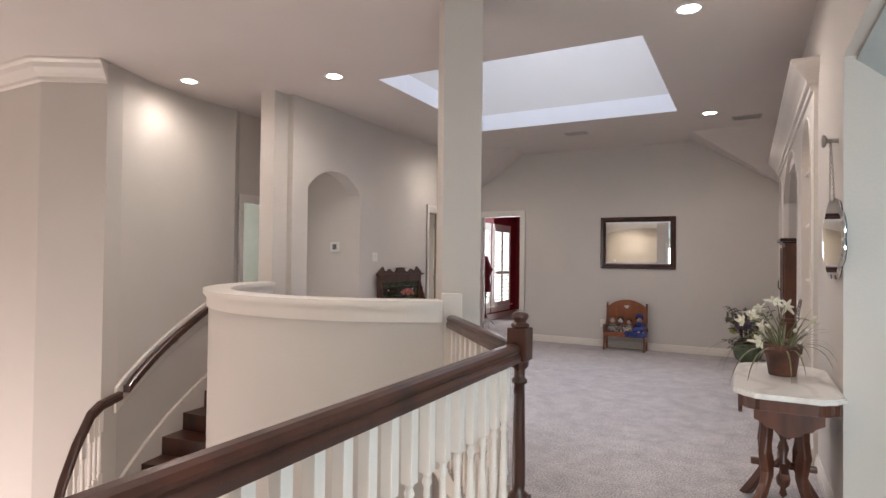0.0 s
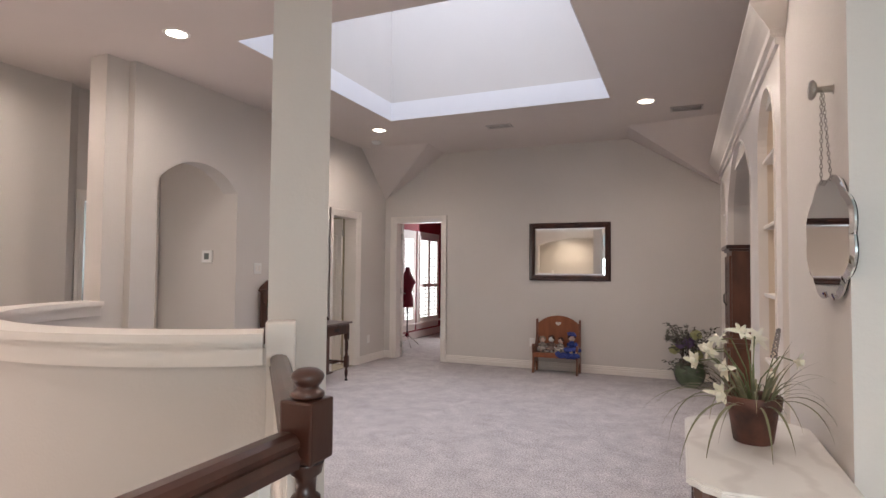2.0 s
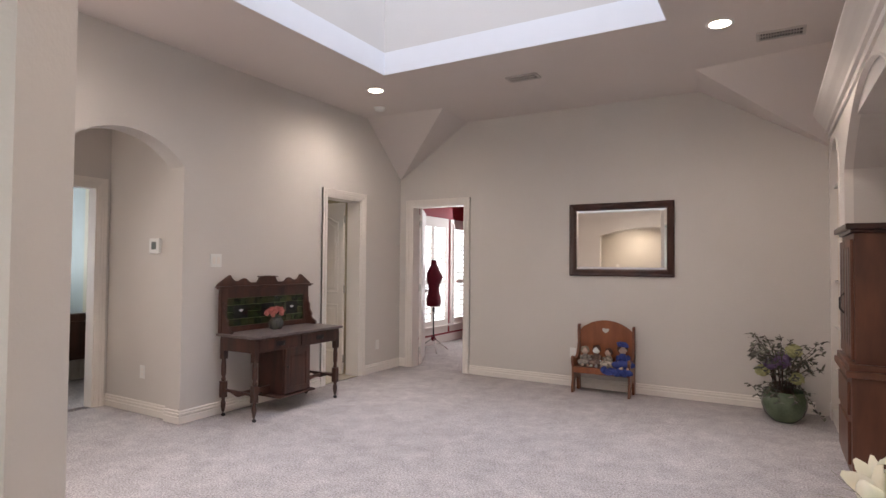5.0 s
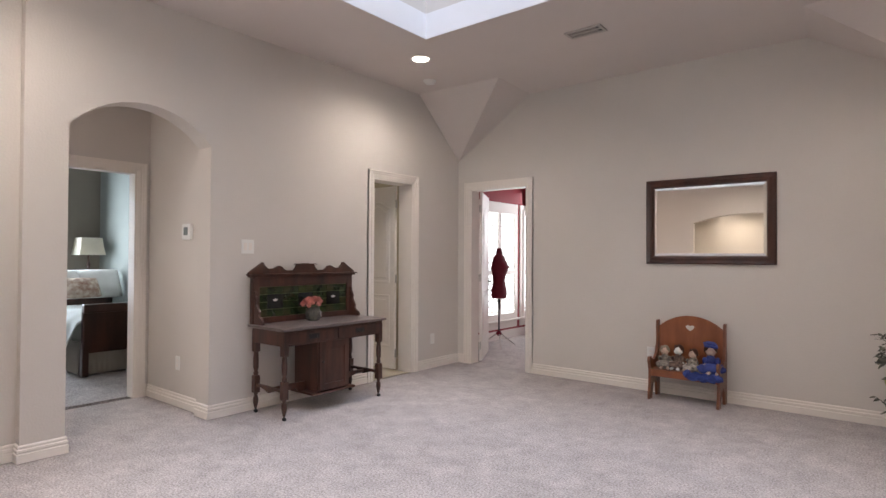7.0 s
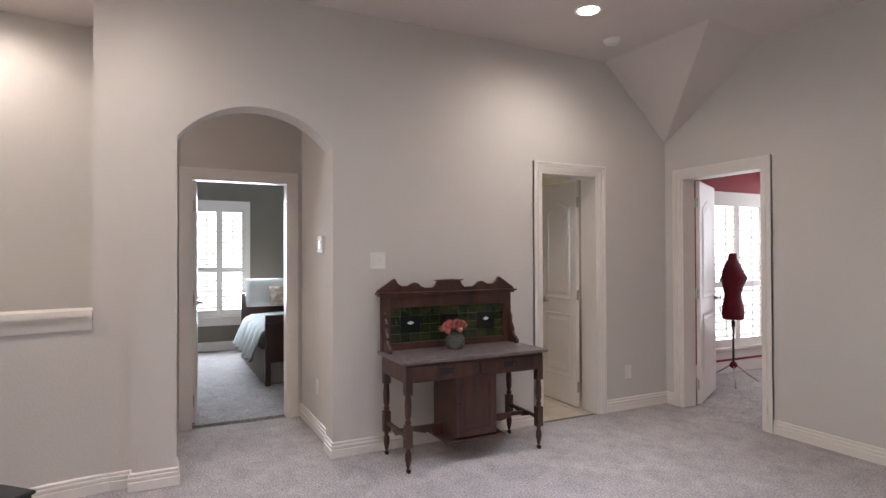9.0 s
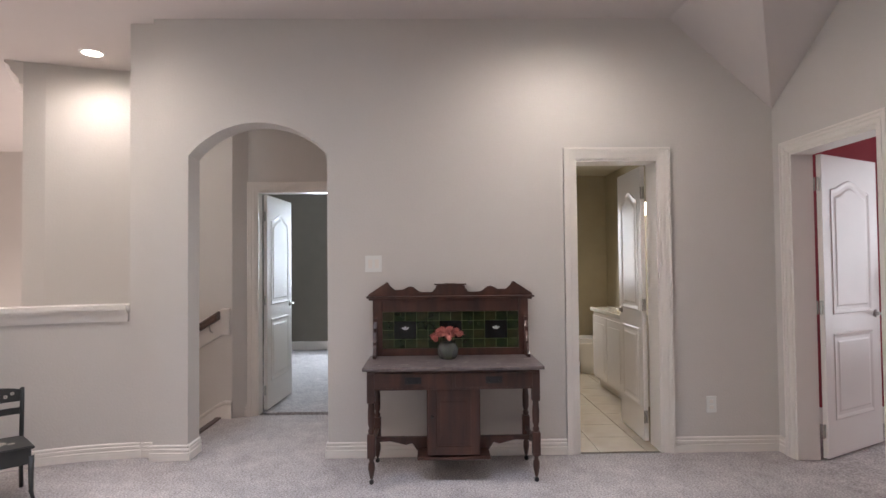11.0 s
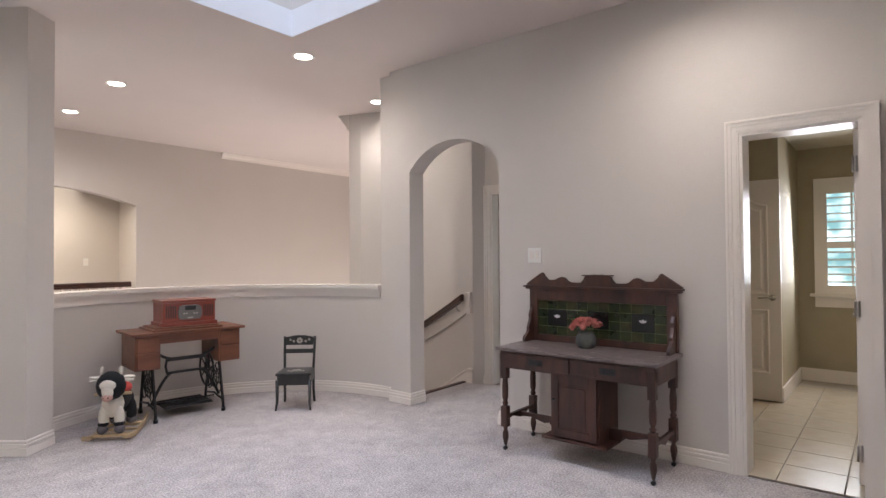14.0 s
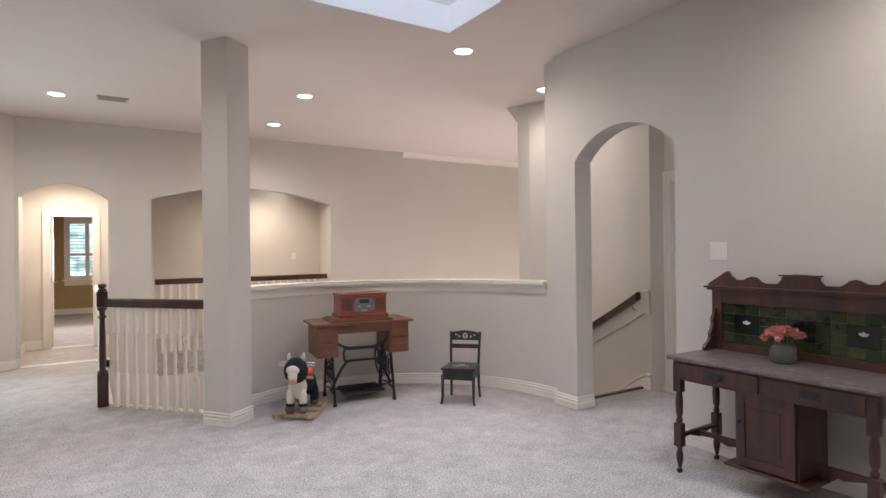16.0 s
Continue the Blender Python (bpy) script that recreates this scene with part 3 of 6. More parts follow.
LABEL = "cream window with plantation shutters, its slats open"
shutter_window("window_1", LABEL + ", on the olive bedroom wall", pose(-9.5, 6.53, 0.50, 0, 0, -90), 0.70, 1.60)
shutter_window("window_2", LABEL + ", above the bathroom floor", pose(-7.8, 8.82, 0.92, 0, 0, -90), 0.50, 1.13, leaves=1, mid=0.45, outside=GARDEN)
shutter_window("window_3", LABEL + ", tall, on the red wall", pose(-5.1, 11.90, 0.30, 0, 0, -90), 0.92, 1.72)
shutter_window("window_4", LABEL + ", tall, on the red wall", pose(-5.1, 13.05, 0.30, 0, 0, -90), 0.92, 1.72)
shutter_window("window_5", LABEL + ", in the tan south room", pose(-1.36, -6.7, 0.80, 0, 0, 0), 0.76, 1.38, outside=GARDEN)


# ---- stair: dark treads and white risers on the curve ----
stair = thing("curved_staircase", "dark stained curved staircase winding down round the half wall", "staircase")
for k in range(1, 15):
    a0, a1 = 172 + 6.4 * (k - 1), 172 + 6.4 * k
    r1 = 2.455 if a1 < 212 else 2.6
    bm = bmesh.new()
    prism(bm, arc(*WELL, r1, a0 - 0.9, a1, 4) + arc(*WELL, 1.5, a1, a0 - 0.9, 4), -0.18 * k - 0.03, -0.18 * k, "z")
    part("tread", bm, DARKWOOD, stair, "dark stained wooden tread")
    bm = bmesh.new()
    prism(bm, arc(*WELL, r1, a0 - 0.4, a0, 1) + arc(*WELL, 1.5, a0, a0 - 0.4, 1), -0.18 * k, -0.18 * (k - 1) - 0.03, "z")
    part("riser", bm, DARKWOOD, stair)
bm = bmesh.new()
box(bm, -5.62, 5.285, -0.03, -4.72, 5.335, 0.012, bevel=0.006)
part("landing_nosing", bm, DARKWOOD, stair)

# wall handrail on its white backing board
RAILPROF = [(-0.030, -0.035), (-0.034, -0.012), (-0.028, 0.006), (-0.034, 0.016), (-0.03, 0.030), (-0.015, 0.038), (0.015, 0.038), (0.03, 0.030), (0.034, 0.016), (0.028, 0.006), (0.034, -0.012), (0.030, -0.035)]


def rail_along(bm, path, prof=RAILPROF):
    sweep(bm, prof, path, smooth=False)


hr = thing("wall_handrail", "dark polished handrail on a white board along the stair wall", "handrail")
path = [(WELL[0] + 2.40 * math.cos(radians(a)), WELL[1] + 2.40 * math.sin(radians(a)), 0.90 - 0.0 - (a - 172) * 0.0247 if a > 172 else 0.90) for a in range(172, 208, 3)]
bm = bmesh.new()
rail_along(bm, path)
part("rail", bm, DARKWOOD, hr, "dark polished wooden handrail")
bm = bmesh.new()
rings = []
for k in range(25):
    a = 170.5 + 36 * k / 24
    z = 0.86 - max(0, a - 172) * 0.0247
    rings.append([bm.verts.new((WELL[0] + r * math.cos(radians(a)), WELL[1] + r * math.sin(radians(a)), z + dz)) for r, dz in ((2.479, -0.13), (2.455, -0.13), (2.455, 0.09), (2.479, 0.10))])
for a, b in zip(rings, rings[1:]):
    for j in range(4):
        bm.faces.new((a[j], a[(j + 1) % 4], b[(j + 1) % 4], b[j]))
bm.faces.new(rings[0])
bm.faces.new(rings[-1][::-1])
bmesh.ops.recalc_face_normals(bm, faces=bm.faces[:])
part("backing_board", bm, TRIM, hr, "white backing board")
for a in (174, 188, 202):
    bm = bmesh.new()
    c, s = math.cos(radians(a)), math.sin(radians(a))
    z = 0.86 - max(0, a - 172) * 0.0247
    tube(bm, [(WELL[0] + 2.455 * c, WELL[1] + 2.455 * s, z - 0.06), (WELL[0] + 2.42 * c, WELL[1] + 2.42 * s, z - 0.05), (WELL[0] + 2.40 * c, WELL[1] + 2.40 * s, z - 0.0)], 0.006)
    part("bracket", bm, IRON, hr)


# ---- balusters, newels and rails ----
BAL_TURN = [(0.011, 0.30), (0.017, 0.31), (0.012, 0.325), (0.018, 0.345), (0.018, 0.36), (0.012, 0.375), (0.0155, 0.42), (0.0165, 0.47), (0.013, 0.53), (0.010, 0.60), (0.011, 0.61), (0.017, 0.625), (0.011, 0.64), (0.016, 0.655)]


def baluster_mesh(height, q=0.0185):
    bm = bmesh.new()
    box(bm, -q, -q, 0, q, q, 0.30, bevel=0.002)
    lathe(bm, BAL_TURN, None, 10)
    box(bm, -q, -q, 0.655, q, q, height, bevel=0.002)
    return mesh_of("baluster", bm, TRIM)


def newel_parts(root, m=None):
    def add(name, bm, label=""):
        ob = part(name, bm, DARKWOOD, root, label)
        if m is not None:
            ob.matrix_basis = m
    s = 0.044
    bm = bmesh.new()
    box(bm, -s, -s, 0, s, s, 0.30, bevel=0.006)
    add("newel_base", bm)
    bm = bmesh.new()
    lathe(bm, [(0.043, 0.30), (0.043, 0.31), (0.026, 0.325), (0.029, 0.36), (0.028, 0.50), (0.024, 0.70), (0.022, 0.78), (0.034, 0.786), (0.034, 0.80), (0.023, 0.81), (0.024, 0.845), (0.036, 0.855), (0.040, 0.875), (0.042, 0.88)], None, 18)
    add("newel_shaft", bm)
    bm = bmesh.new()
    box(bm, -s, -s, 0.885, s, s, 1.024, bevel=0.006)
    add("newel_block", bm)
    bm = bmesh.new()
    lathe(bm, [(0.034, 1.024), (0.040, 1.030), (0.039, 1.038), (0.033, 1.043), (0.027, 1.047), (0.026, 1.052), (0.031, 1.057), (0.037, 1.066), (0.0385, 1.074), (0.035, 1.083), (0.023, 1.091), (0.005, 1.094)], None, 20)
    add("newel_cap", bm, "turned dark mushroom cap")


def balustrade(name, label, a, b, z_rail, gap=0.105, skip0=0.09, skip1=0.09):
    root = thing(name, label, "balustrade")
    a, b = Vector((*a, 0)), Vector((*b, 0))
    d = (b - a).normalized()
    L = (b - a).length
    bm = bmesh.new()
    sweep(bm, [(-0.036, -0.05), (-0.040, -0.028), (-0.030, -0.012), (-0.037, -0.002), (-0.037, 0.008), (-0.028, 0.02), (-0.012, 0.026), (0.012, 0.026), (0.028, 0.02), (0.037, 0.008), (0.037, -0.002), (0.030, -0.012), (0.040, -0.028), (0.036, -0.05)], [a + Vector((0, 0, z_rail - 0.026)), b + Vector((0, 0, z_rail - 0.026))])
    part("handrail", bm, DARKWOOD, root, "dark polished wooden handrail")
    mesh = baluster_mesh(z_rail - 0.065)
    n = int((L - skip0 - skip1) / gap)
    for k in range(n + 1):
        ob = new("baluster", mesh)
        ob.parent = root
        ob.matrix_basis = Matrix.Translation(a + d * (skip0 + (L - skip0 - skip1) * k / n) + Vector((0, 0, 0.012))) @ Matrix.Rotation(math.atan2(d.y, d.x), 4, "Z")
    return root


NEWEL = (-1.08, 3.06)
gb = balustrade("gallery_balustrade", "white turned balusters under a dark polished handrail along the landing edge", (-1.09, SY + 0.0), (-1.09, 3.0), 0.972)
newel_parts(gb, Matrix.Translation((*NEWEL, 0.012)))
balustrade("short_balustrade", "short run of white balusters with a dark handrail beside the column", (-1.125, 3.085), (-1.855, 3.92), 0.972, skip0=0.09, skip1=0.07)
part("post_half", B((-0.062, -0.05, -0.3, 0.062, 0.05, 1.108), bevel=0.010), TRIM, m=pose(-1.877, 3.955, 0, 0, 0, 36.9), kind="structure")
balustrade("niche_balustrade", "white balusters and a dark rail across the wide arched opening", (-4.2, SY - 0.07), (-1.75, SY - 0.07), 1.02)

# balustrade that runs on down the stair, past the pier
ds = thing("stair_balustrade", "white balusters under a dark handrail descending beside the stair", "balustrade")
path = [(-5.235, 3.90, 0.045), (-5.05, 3.62, 0.045), (-4.98, 3.50, 0.0), (-4.88, 3.33, -0.20), (-4.76, 3.17, -0.42), (-4.62, 3.03, -0.64), (-4.45, 2.9, -0.88), (-4.2, 2.75, -1.15)]
bm = bmesh.new()
rail_along(bm, path)
part("handrail", bm, DARKWOOD, ds, "dark polished wooden handrail")
mesh = baluster_mesh(0.85)
for k in range(1, len(path) - 1):
    for f in (0.0, 0.5):
        p = Vector(path[k]).lerp(Vector(path[k + 1]), f)
        ob = new("baluster", mesh)
        ob.parent = ds
        ob.matrix_basis = Matrix.Translation(p - Vector((0, 0, 0.88)))


# ---- bathroom floor tiles ----
bath_floor = bpy.data.objects["floor_bathroom"]
bm = bmesh.new()
box(bm, 0.003, 0.003, 0, 0.327, 0.327, 0.009, bevel=0.002)
tile = mesh_of("tile", bm, TILE)
for i in range(10):
    for j in range(7):
        x, y = WX - 0.36 - 0.33 * i, 7.36 + 0.33 * j
        if x > -7.8 and y < 9.3 and (x > -6.57 or y > 8.0):
            ob = new("tile", tile)
            ob.parent = bath_floor
            ob.matrix_basis = Matrix.Translation((x, y, -0.006))

# ---- ceiling fixtures and wall plates ----
def downlight():
    root = thing("downlight", "round white recessed ceiling downlight, switched on", "ceiling light", group="recessed downlights")
    bm = bmesh.new()
    lathe(bm, [(0.072, -0.001), (0.078, -0.006), (0.092, -0.006), (0.096, -0.001)], None, 28, cap=False)
    part("trim_ring", bm, WHITE, root)
    bm = bmesh.new()
    lathe(bm, [(0.073, -0.004), (0.02, -0.005)], None, 28)
    part("lens", bm, LIT, root, "glowing warm white lens")
    return root


first = downlight()
first.matrix_basis = pose(*LAMPS[0], Z)
for lx, ly in LAMPS[1:]:
    copy_thing(first, pose(lx, ly, Z))


def vent(x, y, w, d, turn=0):
    root = thing("ceiling_vent", "grey slatted metal air vent set in the ceiling", "air vent", pose(x, y, Z - 0.001, 0, 0, turn), "ceiling vents")
    part("frame", B((-w / 2, -d / 2, -0.012, w / 2, -d / 2 + 0.02, 0), (-w / 2, d / 2 - 0.02, -0.012, w / 2, d / 2, 0), (-w / 2, -d / 2 + 0.02, -0.012, -w / 2 + 0.02, d / 2 - 0.02, 0), (w / 2 - 0.02, -d / 2 + 0.02, -0.012, w / 2, d / 2 - 0.02, 0), (-w / 2 + 0.02, -0.006, -0.01, w / 2 - 0.02, 0.006, 0)), VENTGREY, root)
    part("backing", B((-w / 2 + 0.02, -d / 2 + 0.02, -0.002, w / 2 - 0.02, d / 2 - 0.02, 0.0)), BLACK, root)
    bm = bmesh.new()
    box(bm, -0.001, -d / 2 + 0.02, -0.011, 0.004, d / 2 - 0.02, -0.003)
    slat = mesh_of("slat", bm, VENTGREY)
    n = int((w - 0.05) / 0.018)
    for k in range(n):
        ob = new("slat", slat)
        ob.parent = root
        ob.matrix_basis = pose(-w / 2 + 0.028 + k * 0.018, 0, 0, 0, 25, 0)


vent(-0.22, 8.36, 0.32, 0.17)
vent(-2.27, 8.38, 0.30, 0.15)
vent(-1.22, 1.85, 0.30, 0.17)
sd = thing("smoke_detector", "small round white smoke detector on the ceiling", "smoke detector", pose(-4.06, 8.58, Z - 0.001))
bm = bmesh.new()
lathe(bm, [(0.03, -0.035), (0.05, -0.032), (0.058, -0.012), (0.065, -0.008), (0.066, 0)], None, 24)
part("housing", bm, WHITE, sd)
bm = bmesh.new()
lathe(bm, [(0.02, -0.038), (0.022, -0.034)], None, 16)
part("sensor_cap", bm, WHITE, sd)


def plate(name, label, m, kind="outlet"):
    """A wall plate. Local: x along the wall, y out, z up, centred."""
    root = thing(name, label, "wall plate", m)
    w, h = (0.115, 0.115) if kind == "double" else (0.07, 0.115)
    part("cover_plate", B((-w / 2, 0, -h / 2, w / 2, 0.006, h / 2), bevel=0.002), WHITE, root)
    for x in ((-0.023, 0.023) if kind == "double" else (0,)):
        if kind == "outlet":
            for z in (-0.02, 0.02):
                part("socket", B((-0.013, 0.006, z - 0.012, 0.013, 0.008, z + 0.012), bevel=0.001), TRIM, root)
        else:
            part("rocker", B((x - 0.014, 0.006, -0.03, x + 0.014, 0.009, 0.03), bevel=0.001), TRIM, root)
    return root


WESTWALL, NORTHWALL = -90, 180
plate("light_switch", "double white rocker light switch above the old sideboard", pose(WX, 6.78, 1.335, 0, 0, WESTWALL), "double")
plate("power_outlet", "white double outlet low on the wall near the corner", pose(WX, 9.13, 0.33, 0, 0, WESTWALL))
plate("power_outlet", "white double outlet low behind the little bench", pose(-2.17, NY, 0.36, 0, 0, NORTHWALL))
plate("power_outlet", "white double outlet in the hall behind the arch", pose(-5.04, 6.5, 0.36, 0, 0, NORTHWALL))
plate("power_outlet", "white double outlet beside the stair head", pose(-5.6, 5.42, 0.37, 0, 0, WESTWALL))
plate("light_switch", "single white light switch on the gallery wall", pose(-4.15, -1.20, 1.30, 0, 0, 0), "single")
th = thing("thermostat", "small white wall thermostat with a grey display", "thermostat", pose(-4.88, 6.5, 1.455, 0, 0, NORTHWALL))
part("case", B((-0.07, 0, -0.065, 0.07, 0.028, 0.065), bevel=0.010), WHITE, th)
part("display", B((-0.032, 0.028, -0.03, 0.032, 0.030, 0.035)), mat("grey_display", (0.18, 0.20, 0.19), 0.2), th, "grey display")

# ---- framed wall mirror ----
fm = thing("wall_mirror", "rectangular wall mirror in a dark brown wooden frame", "mirror", pose(-1.667, NY, 1.595, 0, 0, 180))
W2, H2, F = 0.54, 0.39, 0.075
bm = bmesh.new()
prof = [(0, 0.0), (0.0, 0.022), (0.012, 0.030), (0.035, 0.024), (0.05, 0.032), (0.065, 0.030), (F, 0.014), (F, 0.0)]
rows = []
for u, v in prof:
    rows.append([bm.verts.new((sx * (W2 - u), v, sz * (H2 - u))) for sx, sz in ((-1, -1), (1, -1), (1, 1), (-1, 1))])
for a, b in zip(rows, rows[1:]):
    for j in range(4):
        bm.faces.new((a[j], a[(j + 1) % 4], b[(j + 1) % 4], b[j]))
bmesh.ops.recalc_face_normals(bm, faces=bm.faces[:])
part("frame", bm, DARKWOOD, fm, "dark brown moulded wooden frame")
bm = bmesh.new()
g = [[bm.verts.new((sx * (W2 - F - o), y, sz * (H2 - F - o))) for sx, sz in ((-1, -1), (1, -1), (1, 1), (-1, 1))] for o, y in ((0, 0.010), (0.022, 0.0135))]
for j in range(4):
    bm.faces.new((g[0][j], g[0][(j + 1) % 4], g[1][(j + 1) % 4], g[1][j]))
bm.faces.new(g[1])
bmesh.ops.recalc_face_normals(bm, faces=bm.faces[:])
part("glass", bm, MIRROR, fm, "bevelled mirror glass")

# ---- scalloped mirror hanging from a chain ----
hm = thing("hanging_mirror", "frameless scalloped oval mirror hanging by a chain from a knob", "mirror", pose(EX + 0.012, 4.19, 1.45, 0, 0, 94.5))
n = 96
def rim(scale, y):
    out = []
    for k in range(n):
        a = 2 * math.pi * k / n
        s = 1 + 0.09 * abs(math.sin(4 * a)) - 0.06
        out.append((0.245 * scale * s * math.sin(a), y, 0.205 * scale * s * math.cos(a)))
    return out
bm = bmesh.new()
rows = [[bm.verts.new(p) for p in rim(*q)] for q in ((1.0, 0.030), (1.0, 0.036), (0.90, 0.042))]
for a, b in zip(rows, rows[1:]):
    for j in range(n):
        bm.faces.new((a[j], a[(j + 1) % n], b[(j + 1) % n], b[j]))
bm.faces.new(rows[-1])
bmesh.ops.recalc_face_normals(bm, faces=bm.faces[:])
part("mirror_glass", bm, MIRROR, hm, "bevelled scalloped mirror glass")
bm = bmesh.new()
vv = [bm.verts.new(p) for p in rim(0.97, 0.024)]
ww = [bm.verts.new(p) for p in rim(0.97, 0.030)]
for j in range(n):
    bm.faces.new((vv[j], vv[(j + 1) % n], ww[(j + 1) % n], ww[j]))
bm.faces.new(vv)
part("backing", bm, BLACK, hm)
part("spacer", B((-0.07, -0.004, -0.10, 0.07, 0.024, 0.10)), BLACK, hm)
bm = bmesh.new()
lathe(bm, [(0.03, 0), (0.03, 0.008), (0.012, 0.014), (0.010, 0.06), (0.026, 0.066), (0.034, 0.074), (0.030, 0.082), (0.01, 0.086)], Matrix.Translation((0, 0, 0.50)) @ Matrix.Rotation(-math.pi / 2, 4, "X"), 20)
part("knob", bm, IRON, hm, "round metal knob")
bm = bmesh.new()
for s in (-1, 1):
    a, b = Vector((s * 0.008, 0.045, 0.495)), Vector((s * 0.05, 0.038, 0.185))
    for k in range(22):
        c = a.lerp(b, (k + 0.5) / 22)
        m = Matrix.Translation(c) @ Matrix.Rotation(radians(90 * (k % 2)), 4, "Z")
        pts = [m @ Vector((0.0042 * math.sin(t), 0, 0.0095 * math.cos(t))) for t in [2 * math.pi * j / 8 for j in range(9)]]
        tube(bm, pts, 0.0013, 4)
part("chain", bm, IRON, hm, "metal link chain")

# ---- built-in arched bookcase ----
bc = thing("built_in_bookcase", "tall cream built-in bookcase with three arched niches and a heavy crown", "bookcase", kind="structure")
FX = 0.165
ARCHES = [(5.28, 5.93, 0.10, 2.37, 0.30), (6.38, 8.36, 0.0, 2.43, 0.42), (8.78, 9.43, 0.10, 2.37, 0.30)]
bm = bmesh.new()
at, top = 5.10, 2.62
for a, b, sill, head, rise in ARCHES:
    box(bm, FX, at, 0, EX + 0.02, a, top)
    if sill:
        box(bm, FX, a, 0, EX + 0.02, b, sill)
    prism(bm, [(a, top)] + arch_line(a, b, head - rise, rise, 24) + [(b, top)], FX, EX + 0.02, "x")
    at = b
box(bm, FX, at, 0, EX + 0.02, NY, top)
part("face_frame", bm, TRIM, bc)
bm = bmesh.new()
for a, b, sill, head, rise in ARCHES:
    up = arch_line(a, b, head - rise, rise, 24)
    out = arch_line(a - 0.012, b + 0.012, head - rise, rise + 0.012, 24)
    loop_in = [(a, sill)] + up + [(b, sill)]
    loop_out = [(a - 0.012, sill)] + out + [(b + 0.012, sill)]
    vi = [[bm.verts.new((x, u, v)) for u, v in lp] for lp, x in ((loop_in, FX), (loop_in, FX - 0.008), (loop_out, FX - 0.008), (loop_out, FX))]
    for p, q in zip(vi, vi[1:]):
        for j in range(len(p) - 1):
            bm.faces.new((p[j], p[j + 1], q[j + 1], q[j]))
bmesh.ops.recalc_face_normals(bm, faces=bm.faces[:])
part("arch_bead", bm, TRIM, bc)
DEPTH = 0.32
SHELFBACK = mat("warm_cream_niche_paint", (0.72, 0.60, 0.47), 0.5, vary=0.02)
for n_, (a, b, sill, head, rise) in enumerate(ARCHES):
    d = DEPTH if n_ != 1 else 0.60
    part("niche_back", B((EX + d, a - 0.05, 0, EX + d + 0.02, b + 0.05, top)), SHELFBACK if n_ != 1 else WALL, bc)
    part("niche_side", B((EX + 0.02, a - 0.05, 0, EX + d, a, top)), SHELFBACK if n_ != 1 else WALL, bc)
    part("niche_side", B((EX + 0.02, b, 0, EX + d, b + 0.05, top)), SHELFBACK if n_ != 1 else WALL, bc)
    bm = bmesh.new()
    prism(bm, [(a, top)] + arch_line(a, b, head - rise, rise, 24) + [(b, top)], EX + 0.02, EX + d, "x")
    part("niche_head", bm, SHELFBACK if n_ != 1 else WALL, bc)
    if n_ != 1:
        for z in (0.10, 0.45, 0.82, 1.21, 1.62, 2.02):
            part("shelf", B((FX + 0.02, a, z - 0.022, EX + d, b, z), bevel=0.003), TRIM, bc)
bm = bmesh.new()
CR2 = [(0, 0), (0.135, 0), (0.135, -0.02), (0.12, -0.035), (0.10, -0.06), (0.07, -0.09), (0.045, -0.12), (0.04, -0.145), (0.02, -0.155), (0.018, -0.19), (0, -0.19)]
sweep(bm, CR2, [(FX, NY, 2.64), (FX, 5.12, 2.64), (EX + 0.01, 5.12, 2.64)])
part("crown", bm, TRIM, bc)
bm = bmesh.new()
for a, b in ((5.10, 5.268), (5.942, 6.368), (8.372, 8.768), (9.442, NY - 0.02)):
    box(bm, FX - 0.012, a, 0, FX, b, 0.13, bevel=0.003)
part("plinth", bm, TRIM, bc)

# tall pine cupboard in the wide niche
CUPWOOD = mat("brown_pine_wood", (0.17, 0.062, 0.032), 0.42, spread=(0.09, 0.032, 0.018), scale=12, bump=0.1, stretch=(1, 1, 0.25), coat=0.2)
cu = thing("pine_cupboard", "tall narrow old pine cupboard with carved doors standing in the niche", "cupboard", pose(0.14, 8.02, 0))
w, d, h = 0.62, 0.50, 1.53
part("body", B((0.0, -w / 2, 0.72, d, w / 2, h), bevel=0.004), CUPWOOD, cu)
part("lower_body", B((-0.02, -w / 2 - 0.02, 0.06, d, w / 2 + 0.02, 0.70), bevel=0.006), CUPWOOD, cu)
part("waist_moulding", B((-0.05, -w / 2 - 0.05, 0.66, d, w / 2 + 0.05, 0.70), (-0.035, -w / 2 - 0.035, 0.70, d, w / 2 + 0.035, 0.74), bevel=0.006), CUPWOOD, cu)
part("cornice", B((-0.02, -w / 2 - 0.02, h, d, w / 2 + 0.02, h + 0.02), (-0.045, -w / 2 - 0.045, h + 0.02, d, w / 2 + 0.045, h + 0.055), bevel=0.005), DARKWOOD, cu)
for s in (-1, 1):
    dd = part("door", B((-0.018, min(s * 0.005, s * 0.29), 0.76, 0.0, max(s * 0.005, s * 0.29), h - 0.04), bevel=0.003), CUPWOOD, cu)
    for k in range(2):
        y = s * (0.075 + 0.13 * k)
        bm = bmesh.new()
        prism(bm, [(y - 0.03, 0.84)] + arch_line(y - 0.03, y + 0.03, 1.40, 0.045, 8) + [(y + 0.03, 0.84)], -0.021, -0.0185, "x")
        part("carved_panel", bm, DARKWOOD, dd)
bm = bmesh.new()
tube(bm, [(-0.02, 0.02, 1.15), (-0.045, 0.02, 1.12), (-0.045, 0.02, 1.05), (-0.02, 0.02, 1.02)], 0.006)
part("door_pull", bm, BLACK, cu, "black iron drop pull")
